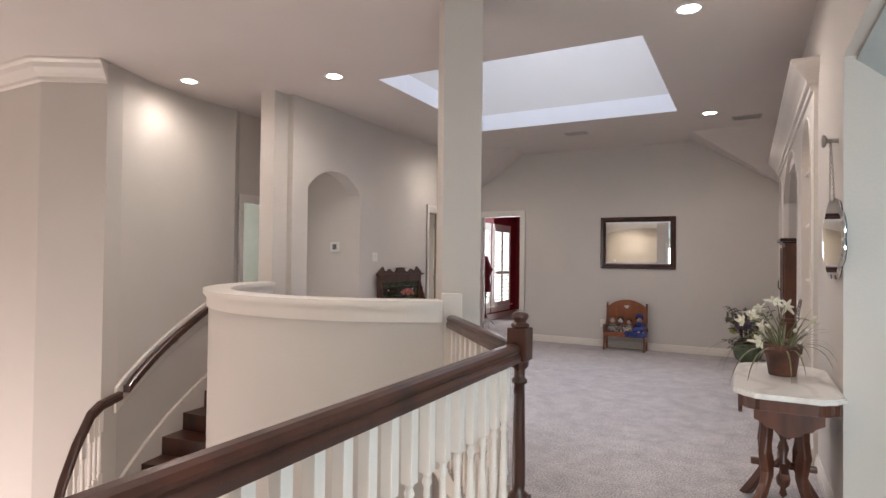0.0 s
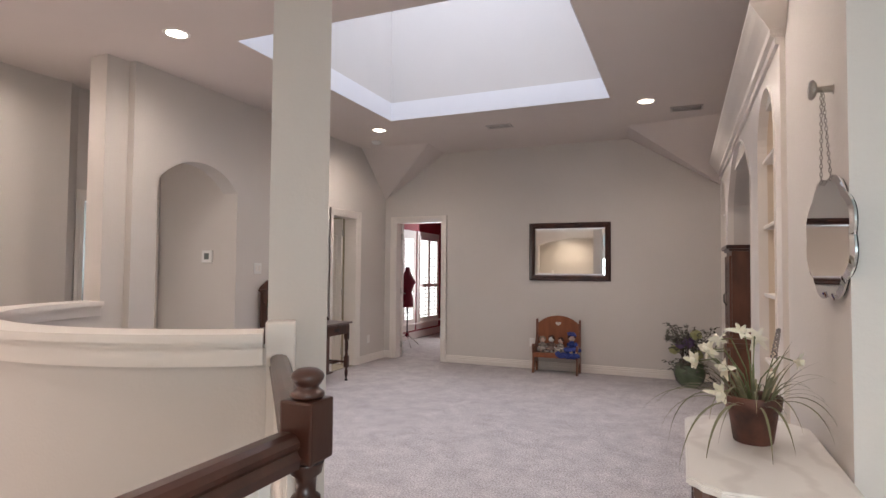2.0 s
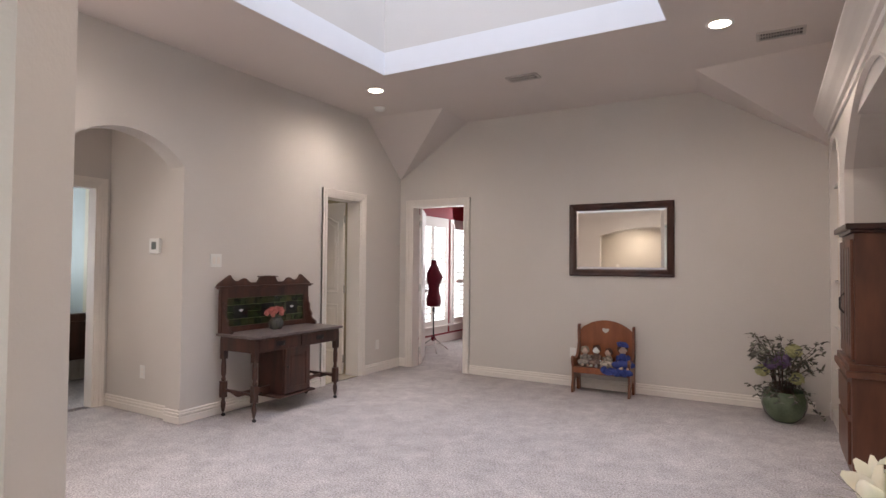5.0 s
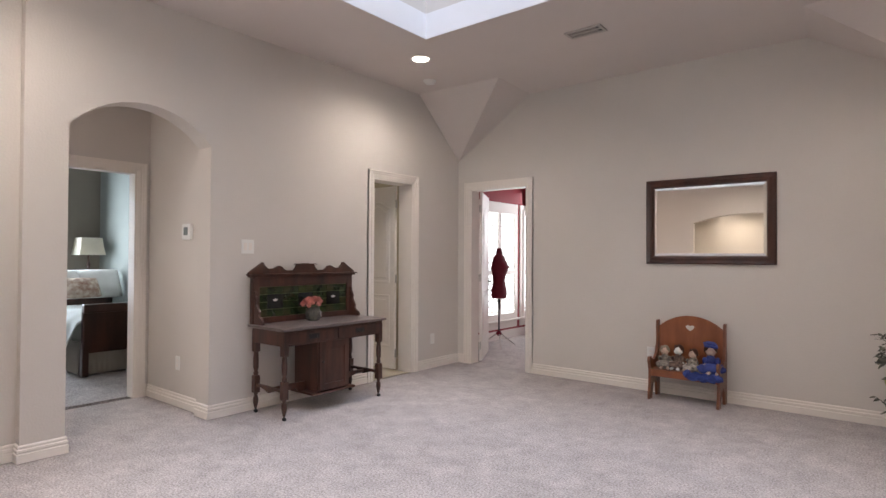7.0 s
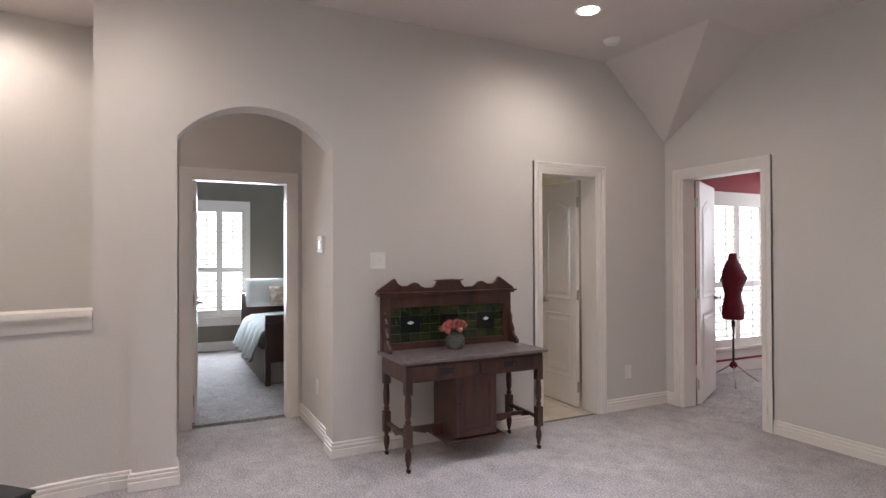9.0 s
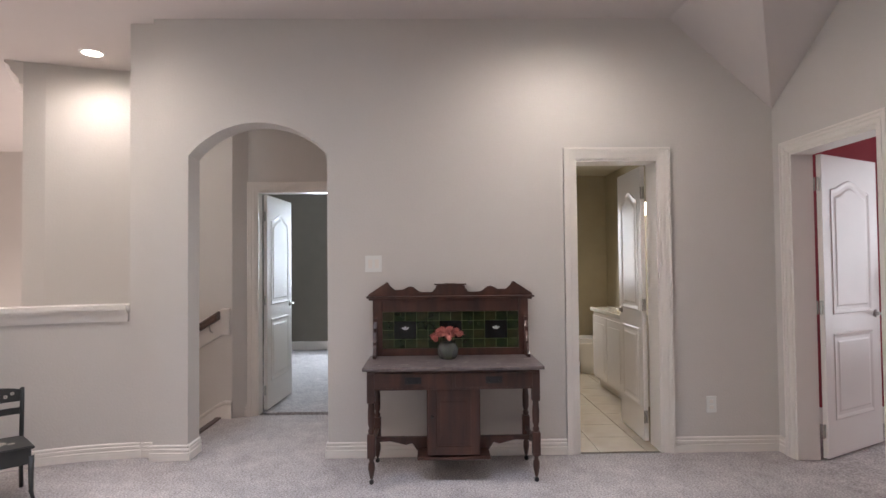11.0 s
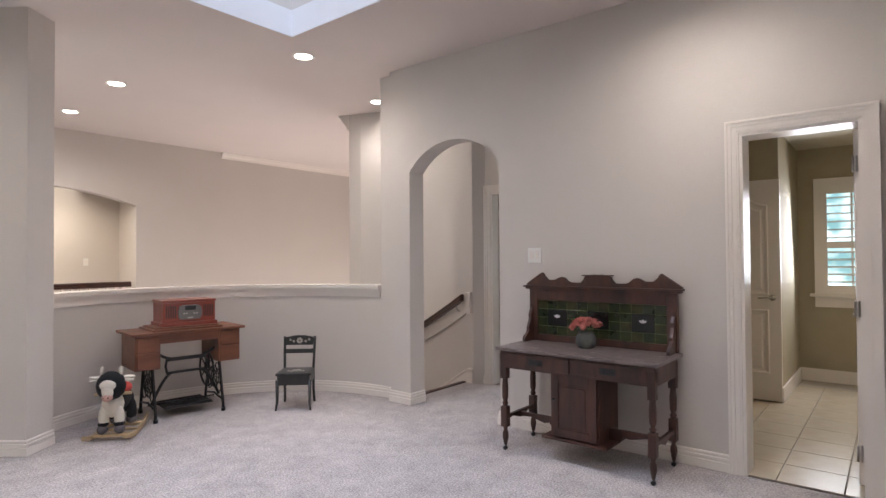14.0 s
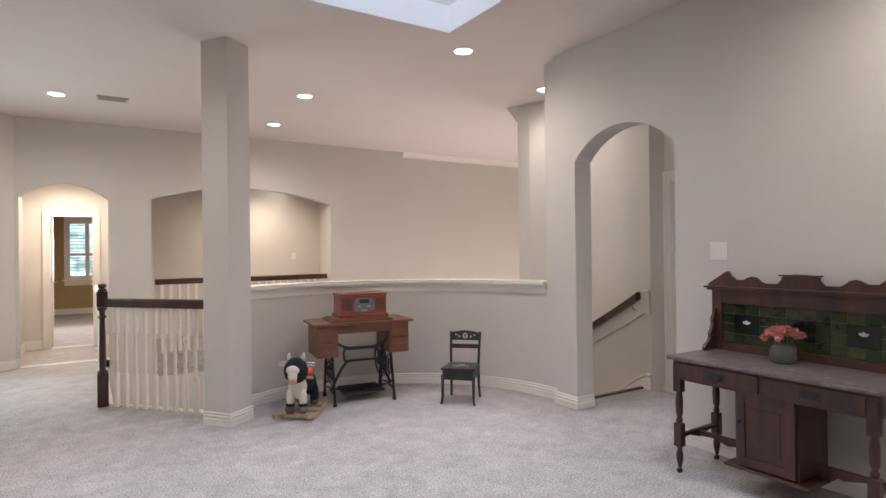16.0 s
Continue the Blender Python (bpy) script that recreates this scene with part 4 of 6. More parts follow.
part("drawer", B((-0.036, -0.26, 0.42, -0.02, 0.26, 0.62), (-0.036, -0.26, 0.12, -0.02, 0.26, 0.38), bevel=0.004), CUPWOOD, cu)

# ---- parlour table with a marble top ----
MARBLE = bpy.data.materials.new("white_veined_marble")
MARBLE.use_nodes = True
n_, l_ = MARBLE.node_tree.nodes, MARBLE.node_tree.links
tc, no, wv, rp = n_.new("ShaderNodeTexCoord"), n_.new("ShaderNodeTexNoise"), n_.new("ShaderNodeTexWave"), n_.new("ShaderNodeValToRGB")
no.inputs["Scale"].default_value, no.inputs["Detail"].default_value = 5, 8
wv.inputs["Scale"].default_value, wv.inputs["Distortion"].default_value, wv.inputs["Detail"].default_value = 1.6, 14, 5
l_.new(tc.outputs["Object"], wv.inputs["Vector"])
l_.new(wv.outputs[0], rp.inputs[0])
rp.color_ramp.elements[0].color, rp.color_ramp.elements[1].color = (0.68, 0.645, 0.61, 1), (0.76, 0.73, 0.69, 1)
rp.color_ramp.elements[1].position = 0.35
l_.new(rp.outputs[0], n_["Principled BSDF"].inputs["Base Color"])
n_["Principled BSDF"].inputs["Roughness"].default_value = 0.22

tb = thing("parlour_table", "antique carved mahogany side table with a shaped white marble top", "side table", pose(-0.045, 4.215, 0))


def shaped(hx, hy, cut=0.09, n=6):
    out = []
    for sx, sy, flip in ((1, 1, 0), (-1, 1, 1), (-1, -1, 0), (1, -1, 1)):
        seg = []
        for k in range(n + 1):
            a = math.pi / 2 * k / n
            seg.append((sx * (hx - cut + cut * math.cos(a) * 1.0), sy * (hy - cut + cut * math.sin(a))))
        seg = [(sx * hx, sy * (hy - cut)), (sx * (hx - cut * 0.25), sy * (hy - cut * 0.8)), (sx * (hx - cut * 0.45), sy * (hy - cut * 0.45)), (sx * (hx - cut * 0.8), sy * (hy - cut * 0.25)), (sx * (hx - cut), sy * hy)]
        out += seg[::-1] if flip else seg
    return out


bm = bmesh.new()
prism(bm, shaped(0.228, 0.47), 0.697, 0.722, "z")
bmesh.ops.bevel(bm, geom=[e for e in bm.edges if abs(e.verts[0].co.z - e.verts[1].co.z) < 1e-5], offset=0.007, segments=2, affect="EDGES")
part("marble_top", bm, MARBLE, tb, "shaped white marble top")
bm = bmesh.new()
prism(bm, shaped(0.206, 0.435), 0.635, 0.697, "z")
prism(bm, shaped(0.18, 0.37, 0.16), 0.605, 0.635, "z")
part("apron", bm, TABLEWOOD, tb)
for a, w_ in ((90, 0.43), (-90, 0.43), (180, 0.201)):
    bm = bmesh.new()
    half = [(0.0, 0.520), (0.02, 0.535), (0.045, 0.540), (0.06, 0.560), (0.09, 0.565), (0.11, 0.585), (0.14, 0.600), (0.14, 0.640)]
    prism(bm, [(-u, v) for u, v in half[::-1]] + half[1:], w_ - 0.012, w_ + 0.008, "y")
    part("carved_pendant", bm, TABLEWOOD, tb, "scalloped carved pendant of the apron", Matrix.Rotation(radians(a - 90), 4, "Z"))
LEGP = [(0.30, 0.0), (0.34, 0.0), (0.30, 0.045), (0.235, 0.12), (0.17, 0.20), (0.155, 0.26), (0.17, 0.31), (0.18, 0.36), (0.165, 0.44), (0.165, 0.56), (0.20, 0.61), (0.11, 0.61), (0.11, 0.45), (0.125, 0.38), (0.105, 0.33), (0.105, 0.24), (0.15, 0.15), (0.22, 0.06), (0.27, 0.01)]
for a in (55, 125, 235, 305):
    bm = bmesh.new()
    prism(bm, LEGP, -0.021, 0.021, "y")
    bmesh.ops.bevel(bm, geom=[e for e in bm.edges if abs(e.verts[0].co.y - e.verts[1].co.y) < 1e-5], offset=0.006, segments=1, affect="EDGES")
    part("leg", bm, TABLEWOOD, tb, "carved scrolled leg", Matrix.Rotation(radians(a), 4, "Z"))
bm = bmesh.new()
lathe(bm, [(0.005, 0.10), (0.02, 0.12), (0.012, 0.15), (0.03, 0.17), (0.035, 0.20), (0.02, 0.225), (0.016, 0.25), (0.036, 0.27), (0.036, 0.29), (0.018, 0.31), (0.028, 0.36), (0.014, 0.40), (0.03, 0.44), (0.03, 0.46), (0.015, 0.49), (0.026, 0.54), (0.018, 0.60), (0.018, 0.61)], None, 16)
part("turned_drop", bm, TABLEWOOD, tb)
part("stretcher", B((-0.15, -0.02, 0.255, 0.15, 0.02, 0.285), (-0.02, -0.20, 0.255, 0.02, 0.20, 0.285), bevel=0.006), TABLEWOOD, tb)

# ---- potted white orchids on the table ----
LEAF = mat("olive_blade_leaf", (0.20, 0.19, 0.10), 0.55, spread=(0.10, 0.105, 0.055), scale=12)
DRYBLADE = mat("dry_olive_blade", (0.27, 0.24, 0.13), 0.6, spread=(0.12, 0.11, 0.06), scale=14)
BEADS = mat("silvery_bead", (0.42, 0.37, 0.35), 0.25, metal=0.6, vary=0.2, scale=200)
STEM = mat("dull_green_stem", (0.13, 0.15, 0.06), 0.6)
PETAL = mat("cream_silk_petal", (0.80, 0.76, 0.66), 0.6, spread=(0.70, 0.66, 0.50), scale=20)
TERRA = mat("stained_terracotta", (0.15, 0.052, 0.031), 0.65, spread=(0.034, 0.016, 0.012), scale=11, bump=0.4)
SOIL = mat("dark_soil", (0.03, 0.022, 0.014), 0.95, bump=0.8)


def blade(bm, base, aim, length, width, droop, seg=9):
    """A long drooping strap leaf."""
    p, d = Vector(base), Vector(aim).normalized()
    side = d.cross(Vector((0, 0, 1))).normalized()
    last = None
    for k in range(seg + 1):
        t = k / seg
        w = width * (0.55 + 0.45 * math.sin(math.pi * min(1, t * 1.2))) * (1 - t ** 3)
        up = side.cross(d).normalized()
        row = [bm.verts.new(p - side * w), bm.verts.new(p + up * (-w * 0.35)), bm.verts.new(p + side * w)]
        if last:
            for j in range(2):
                bm.faces.new((last[j], last[j + 1], row[j + 1], row[j])).smooth = True
        last = row
        p = p + d * (length / seg)
        d = (d + Vector((0, 0, -droop * (0.4 + t)))).normalized()


def petal(bm, m, length, width, curl=0.3):
    rows = []
    for k in range(5):
        t = k / 4
        w = width * math.sin(math.pi * (0.12 + 0.80 * t)) / 2
        z = curl * length * t * t
        rows.append([bm.verts.new(m @ Vector((s * w, length * t, z + abs(s) * w * 0.25))) for s in (-1, 0, 1)])
    for a, b in zip(rows, rows[1:]):
        for j in range(2):
            bm.faces.new((a[j], a[j + 1], b[j + 1], b[j])).smooth = True


pl = thing("potted_orchid", "white artificial orchids with arching strap leaves in a stained terracotta pot", "potted plant", pose(-0.045, 4.32, 0.722))
bm = bmesh.new()
lathe(bm, [(0.064, 0), (0.067, 0.004), (0.084, 0.118), (0.094, 0.124), (0.099, 0.166), (0.095, 0.172), (0.085, 0.168), (0.080, 0.128)], None, 28, cap=False)
bmesh.ops.contextual_create(bm, geom=[e for e in bm.edges if e.is_boundary and all(v.co.z < 0.001 for v in e.verts)])
part("pot", bm, TERRA, pl, "stained terracotta pot")
bm = bmesh.new()
lathe(bm, [(0.082, 0.128), (0.082, 0.133), (0.05, 0.145), (0.005, 0.147)], None, 18)
part("soil", bm, SOIL, pl)
rnd = random.Random(7)
for k in range(58):
    a = rnd.uniform(0, 2 * math.pi)
    flat_ = k % 3 == 0
    up = rnd.uniform(0.35, 0.8) if flat_ else rnd.uniform(0.7, 2.4)
    out = 0.65 if math.cos(a) > 0.35 else 1.0
    length = rnd.uniform(0.30, 0.46) if flat_ else rnd.uniform(0.22, 0.40)
    bm = bmesh.new()
    blade(bm, (0.05 * math.cos(a), 0.05 * math.sin(a), 0.13), (math.cos(a) * out, math.sin(a), up), length * (0.8 if out < 1 else 1), rnd.choice((0.0028, 0.0045, 0.0065)), rnd.uniform(0.22, 0.46) if flat_ else rnd.uniform(0.10, 0.30), 11)
    part("leaf", bm, LEAF if k % 4 else DRYBLADE, pl)
for k, (dx, dy, dz, az, nod) in enumerate(((-0.14, 0.10, 0.315, 200, 75), (-0.10, 0.13, 0.355, 150, 60), (-0.19, -0.02, 0.285, 230, 80), (-0.04, 0.02, 0.40, 300, 70), (-0.09, -0.06, 0.27, 210, 85), (0.13, -0.05, 0.31, 330, 95), (-0.13, 0.17, 0.30, 120, 80), (0.02, 0.08, 0.37, 60, 65), (-0.11, -0.11, 0.19, 240, 100))):
    bm = bmesh.new()
    tube(bm, [(0, 0, 0.12), (dx * 0.2, dy * 0.2, 0.12 + (dz - 0.12) * 0.6), (dx * 0.65, dy * 0.65, dz + 0.012), (dx, dy, dz)], 0.0026, 6)
    part("stem", bm, STEM, pl)
    bm = bmesh.new()
    base = Matrix.Translation((dx, dy, dz)) @ Euler((0, radians(nod), radians(az))).to_matrix().to_4x4()
    for j in range(6):
        petal(bm, base @ Matrix.Rotation(2 * math.pi * j / 6 + rnd.uniform(-.25, .25), 4, "Z") @ Matrix.Rotation(radians(rnd.uniform(5, 55)), 4, "X"), rnd.uniform(0.034, 0.054), rnd.uniform(0.018, 0.028), rnd.uniform(-0.8, 0.2))
    lathe(bm, [(0.004, -0.008), (0.007, 0.004), (0.010, 0.016), (0.013, 0.026), (0.004, 0.028)], base, 8)
    part("flower", bm, PETAL, pl, "drooping creamy white bloom")
bm = bmesh.new()
tube(bm, [(0.03, 0.0, 0.12), (0.045, -0.01, 0.24), (0.065, -0.02, 0.315)], 0.002, 5)
part("stem", bm, STEM, pl)
bm = bmesh.new()
for k in range(54):
    a, h = k * 2.4, k / 53
    r = 0.0095 * (1 - 0.45 * h)
    c = Vector((0.066 + 0.018 * h + r * math.cos(a), -0.021 + r * math.sin(a), 0.315 + 0.105 * h))
    bmesh.ops.create_icosphere(bm, subdivisions=1, radius=0.0042, matrix=Matrix.Translation(c))
part("bead_spray", bm, BEADS, pl, "spike of silvery beads")
bm = bmesh.new()
lathe(bm, [(0.002, 0), (0.009, 0.008), (0.010, 0.016), (0.003, 0.026)], Matrix.Translation((0.055, 0.02, 0.235)) @ Matrix.Rotation(0.5, 4, "Y"), 10)
part("bud", bm, PETAL, pl, "closed cream bud")
pl.scale = (0.98, 0.98, 0.98)

# ---- old tiled washstand with a marble slab ----
DARKMARBLE = mat("dark_mottled_marble", (0.23, 0.185, 0.175), 0.3, spread=(0.05, 0.036, 0.034), scale=14, grain=0.5)
GREENTILES = [mat("bottle_green_glazed_tile", c, 0.14, spread=d, scale=22) for c, d in (((0.034, 0.045, 0.013), (0.013, 0.022, 0.008)), ((0.022, 0.036, 0.012), (0.008, 0.016, 0.006)), ((0.046, 0.048, 0.018), (0.020, 0.025, 0.009)))]
TILEGROUT = mat("pale_green_tile_joint", (0.17, 0.22, 0.10), 0.6)
BLACKTILE = mat("black_glazed_tile", (0.008, 0.010, 0.010), 0.1)
WHITEGLAZE = mat("white_glaze", (0.75, 0.76, 0.74), 0.2)
ws = thing("washstand", "antique dark walnut washstand with green tiled back and mottled marble top", "sideboard", pose(WX + 0.045, 7.31, 0, 0, 0, -90))
# local: x along the wall (towards the south is positive), y out of the wall
L2, D = 0.552, 0.465


def leg_bm(h):
    bm = bmesh.new()
    s = 0.024
    box(bm, -s, -s, h - 0.17, s, s, h, bevel=0.003)
    lathe(bm, [(0.015, 0.30), (0.021, 0.32), (0.013, 0.335), (0.021, 0.36), (0.022, 0.43), (0.017, 0.49), (0.013, 0.50), (0.021, 0.512), (0.013, 0.524), (0.019, h - 0.17)], None, 14)
    box(bm, -s, -s, 0.16, s, s, 0.30, bevel=0.004)
    lathe(bm, [(0.008, 0.03), (0.012, 0.045), (0.021, 0.09), (0.020, 0.12), (0.012, 0.14), (0.018, 0.16)], None, 14)
    return bm


leg_mesh = mesh_of("leg", leg_bm(0.66), OLDWOOD)
bmc = bmesh.new()
lathe(bmc, [(0.012, 0), (0.014, 0.004), (0.014, 0.022), (0.009, 0.03)], Matrix.Rotation(math.pi / 2, 4, "X") @ Matrix.Translation((0, 0.014, -0.015)), 12)
caster_mesh = mesh_of("caster", bmc, BLACK)
for x in (-0.502, 0.502):
    for y in (0.05, 0.43):
        leg = new("leg", leg_mesh)
        leg.parent, leg.matrix_basis = ws, pose(x, y, 0)
        cs = new("caster", caster_mesh)
        cs.parent = leg
part("apron", B((-0.526, 0.03, 0.565, 0.526, 0.45, 0.685), bevel=0.004), OLDWOOD, ws)
for x0, x1 in ((-0.48, -0.01), (0.01, 0.48)):
    dr = part("drawer_front", B((x0, 0.448, 0.58, x1, 0.460, 0.67), bevel=0.004), OLDWOOD, ws)
    xm = (x0 + x1) / 2
    bm = bmesh.new()
    box(bm, xm - 0.05, 0.460, 0.605, xm + 0.05, 0.463, 0.645, bevel=0.001)
    tube(bm, [(xm - 0.032, 0.463, 0.63), (xm - 0.026, 0.475, 0.61), (xm + 0.026, 0.475, 0.61), (xm + 0.032, 0.463, 0.63)], 0.003, 6)
    part("drawer_pull", bm, BLACK, dr)
bm = bmesh.new()
box(bm, -L2, 0.0, 0.685, L2, D + 0.015, 0.707, bevel=0.006)
part("marble_top", bm, DARKMARBLE, ws, "mottled dark marble slab")
# pale chips and inlaid flecks in the slab
rnd = random.Random(31)
bm = bmesh.new()
for k in range(26):
    cx, cy, r = rnd.uniform(-0.5, 0.5), rnd.choice((rnd.uniform(0.08, 0.42), rnd.uniform(0.36, 0.45))), rnd.uniform(0.004, 0.013)
    a0 = rnd.uniform(0, 3)
    q = []
    for j in range(7):
        a, f = 2 * math.pi * j / 7, rnd.uniform(0.6, 1.1)
        u, v = 1.9 * r * f * math.cos(a), 0.7 * r * f * math.sin(a)
        q.append((cx + u * math.cos(a0 * 0.4) - v * math.sin(a0 * 0.4), cy + u * math.sin(a0 * 0.4) + v * math.cos(a0 * 0.4)))
    prism(bm, q, 0.706, 0.7074, "z")
part("marble_fleck", bm, mat("pale_marble_inclusion", (0.50, 0.45, 0.42), 0.3, spread=(0.30, 0.26, 0.25), scale=40), ws, "pale flecks in the dark marble", kind="stuff")
# hanging cupboard under the middle
cb = part("cupboard_box", B((-0.165, 0.10, 0.155, 0.165, 0.40, 0.565), bevel=0.004), OLDWOOD, ws)
part("cupboard_door", B((-0.155, 0.40, 0.165, 0.155, 0.416, 0.56), bevel=0.003), OLDWOOD, cb)
part("door_panel", B((-0.155, 0.416, 0.165, -0.105, 0.424, 0.56), (0.105, 0.416, 0.165, 0.155, 0.424, 0.56), (-0.105, 0.416, 0.165, 0.105, 0.424, 0.215), (-0.105, 0.416, 0.51, 0.105, 0.424, 0.56), (-0.08, 0.416, 0.24, 0.08, 0.420, 0.485), bevel=0.002), OLDWOOD, cb)
bm = bmesh.new()
lathe(bm, [(0.006, 0), (0.006, 0.01), (0.010, 0.016), (0.004, 0.02)], Matrix.Translation((0.132, 0.424, 0.40)) @ Matrix.Rotation(-math.pi / 2, 4, "X"), 10)
part("door_knob", bm, BLACK, cb)
# shaped stretchers
bm = bmesh.new()
line = [(-0.502, 0.195), (-0.40, 0.200), (-0.30, 0.175), (-0.26, 0.185), (-0.23, 0.14), (0.23, 0.14), (0.26, 0.185), (0.30, 0.175), (0.40, 0.200), (0.502, 0.195), (0.502, 0.225), (-0.502, 0.225)]
prism(bm, line, 0.23, 0.252, "y")
box(bm, -0.225, 0.08, 0.135, 0.225, 0.43, 0.153, bevel=0.006)
part("stretcher_shelf", bm, OLDWOOD, ws)
for x in (-0.502, 0.502):
    bm = bmesh.new()
    prism(bm, [(0.05, 0.205), (0.14, 0.215), (0.24, 0.185), (0.34, 0.215), (0.43, 0.205), (0.43, 0.235), (0.05, 0.235)], x - 0.011, x + 0.011, "x")
    part("side_stretcher", bm, OLDWOOD, ws)
# back with tiles
part("back_board", B((-0.53, 0.0, 0.707, 0.53, 0.018, 1.085)), OLDWOOD, ws)
part("tile_bed", B((-0.465, 0.018, 0.755, 0.465, 0.0215, 1.005)), TILEGROUT, ws)
part("back_frame", B((-0.53, 0.018, 0.707, -0.465, 0.038, 1.085), (0.465, 0.018, 0.707, 0.53, 0.038, 1.085), (-0.465, 0.018, 0.707, 0.465, 0.038, 0.755), (-0.465, 0.018, 1.005, 0.465, 0.038, 1.085), bevel=0.003), OLDWOOD, ws)
part("back_cornice", B((-0.555, 0.0, 1.085, 0.555, 0.055, 1.10), (-0.57, 0.0, 1.10, 0.57, 0.068, 1.112), bevel=0.003), OLDWOOD, ws)
bm = bmesh.new()
crest = []
half = [(0.0, 1.195), (0.03, 1.198), (0.05, 1.188), (0.085, 1.186), (0.10, 1.178), (0.10, 1.165), (0.115, 1.150), (0.125, 1.138), (0.20, 1.138), (0.225, 1.15), (0.25, 1.172), (0.275, 1.178), (0.30, 1.170), (0.325, 1.155), (0.38, 1.155), (0.41, 1.18), (0.425, 1.205), (0.435, 1.207), (0.56, 1.125), (0.56, 1.112)]
crest = half + [(-u, v) for u, v in half[::-1][:-1]]
prism(bm, crest, 0.006, 0.028, "y")
part("crest", bm, OLDWOOD, ws, "scrolled wooden crest")
part("crest_cap", B((-0.11, 0.0, 1.186, 0.11, 0.045, 1.194), bevel=0.002), OLDWOOD, ws)
for s in (-1, 1):
    bm = bmesh.new()
    prism(bm, [(0.018, 0.708), (0.16, 0.708), (0.165, 0.73), (0.145, 0.75), (0.115, 0.765), (0.10, 0.79), (0.108, 0.81), (0.085, 0.84), (0.07, 0.87), (0.078, 0.90), (0.05, 0.94), (0.055, 0.965), (0.02, 0.985)], s * 0.51 - 0.01, s * 0.51 + 0.01, "x")
    part("side_bracket", bm, OLDWOOD, ws)
tw = 0.93 / 12
for r in range(4):
    for c in range(12):
        if r in (1, 2) and c in (1, 2, 9, 10, 5, 6):
            continue
        z0, z1 = 0.757 + r * 0.062, 0.757 + r * 0.062 + 0.060
        x0 = -0.465 + c * tw
        part("tile", B((x0 + 0.0015, 0.0215, z0, x0 + tw - 0.0015, 0.0265, z1 - 0.001), bevel=0.0015), GREENTILES[(r * 5 + c * 7 + r * c) % 3], ws)
for c in (1, 5, 9):
    x0 = -0.465 + c * tw
    t_ = part("picture_tile", B((x0 + 0.0015, 0.0215, 0.82, x0 + 2 * tw - 0.0015, 0.027, 0.941), bevel=0.002), BLACKTILE, ws, "black glazed tile with a small white flower")
    if c != 5:
        bm = bmesh.new()
        for a in (-52, 0, 52):
            q = [(0.007 * math.cos(t) , 0.017 * math.sin(t)) for t in [2 * math.pi * k / 8 for k in range(8)]]
            ca, sa = math.cos(radians(a)), math.sin(radians(a))
            prism(bm, [(x0 + tw + u * ca + (v + 0.014) * sa * -1, 0.905 + u * sa + (v + 0.014) * ca * 0.8 - 0.022) for u, v in q], 0.027, 0.0285, "y")
        part("flower_motif", bm, WHITEGLAZE, t_)

# glass vase of coral flowers on it
GLASS = bpy.data.materials.new("grey_cut_glass")
GLASS.use_nodes = True
g_ = GLASS.node_tree.nodes["Principled BSDF"]
g_.inputs["Base Color"].default_value, g_.inputs["Roughness"].default_value = (0.35, 0.36, 0.33, 1), 0.08
g_.inputs["Transmission Weight"].default_value = 0.75
CORAL = mat("coral_silk_petal", (0.64, 0.24, 0.20), 0.7, spread=(0.46, 0.14, 0.115), scale=40)
va = thing("flower_vase", "grey glass vase filled with coral pink silk flowers", "vase", pose(WX + 0.21, 7.285, 0.707))
bm = bmesh.new()
lathe(bm, [(0.038, 0), (0.046, 0.004), (0.060, 0.03), (0.062, 0.055), (0.052, 0.085), (0.040, 0.095), (0.046, 0.105)], Matrix.Diagonal((1.15, 1.15, 1.1, 1)), 22, smooth=False)
part("vase_body", bm, GLASS, va)
rnd = random.Random(3)
for k in range(24):
    a, b = rnd.uniform(0, 2 * math.pi), math.sqrt(rnd.random())
    c = Vector((0.075 * b * math.cos(a), 0.100 * b * math.sin(a), 0.140 + 0.040 * (1 - b * b) + rnd.uniform(-0.01, 0.01)))
    bm = bmesh.new()
    m = Matrix.Translation(c) @ Euler((rnd.uniform(-0.7, 0.7), rnd.uniform(-0.7, 0.7), rnd.uniform(0, 6))).to_matrix().to_4x4()
    for ring, (np_, ln, tilt) in enumerate(((8, 0.030, 10), (7, 0.026, 38), (5, 0.018, 65))):
        for j in range(np_):
            petal(bm, m @ Matrix.Rotation(2 * math.pi * j / np_ + ring, 4, "Z") @ Matrix.Rotation(radians(tilt), 4, "X"), ln, 0.018, 0.35)
    bmesh.ops.create_icosphere(bm, subdivisions=2, radius=0.017, matrix=m)
    part("blossom", bm, CORAL, va, "coral pink blossom")
bm = bmesh.new()
for k in range(7):
    a = k * 0.9
    tube(bm, [(0.01 * math.cos(a), 0.01 * math.sin(a), 0.01), (0.05 * math.cos(a), 0.05 * math.sin(a), 0.15)], 0.002, 5)
part("stems", bm, STEM, va)

# ---- little bench with dolls ----
be = thing("child_bench", "small amber pine bench with an arched back and a cut heart", "bench", pose(-1.80, 9.44, 0, 0, 0, 180))
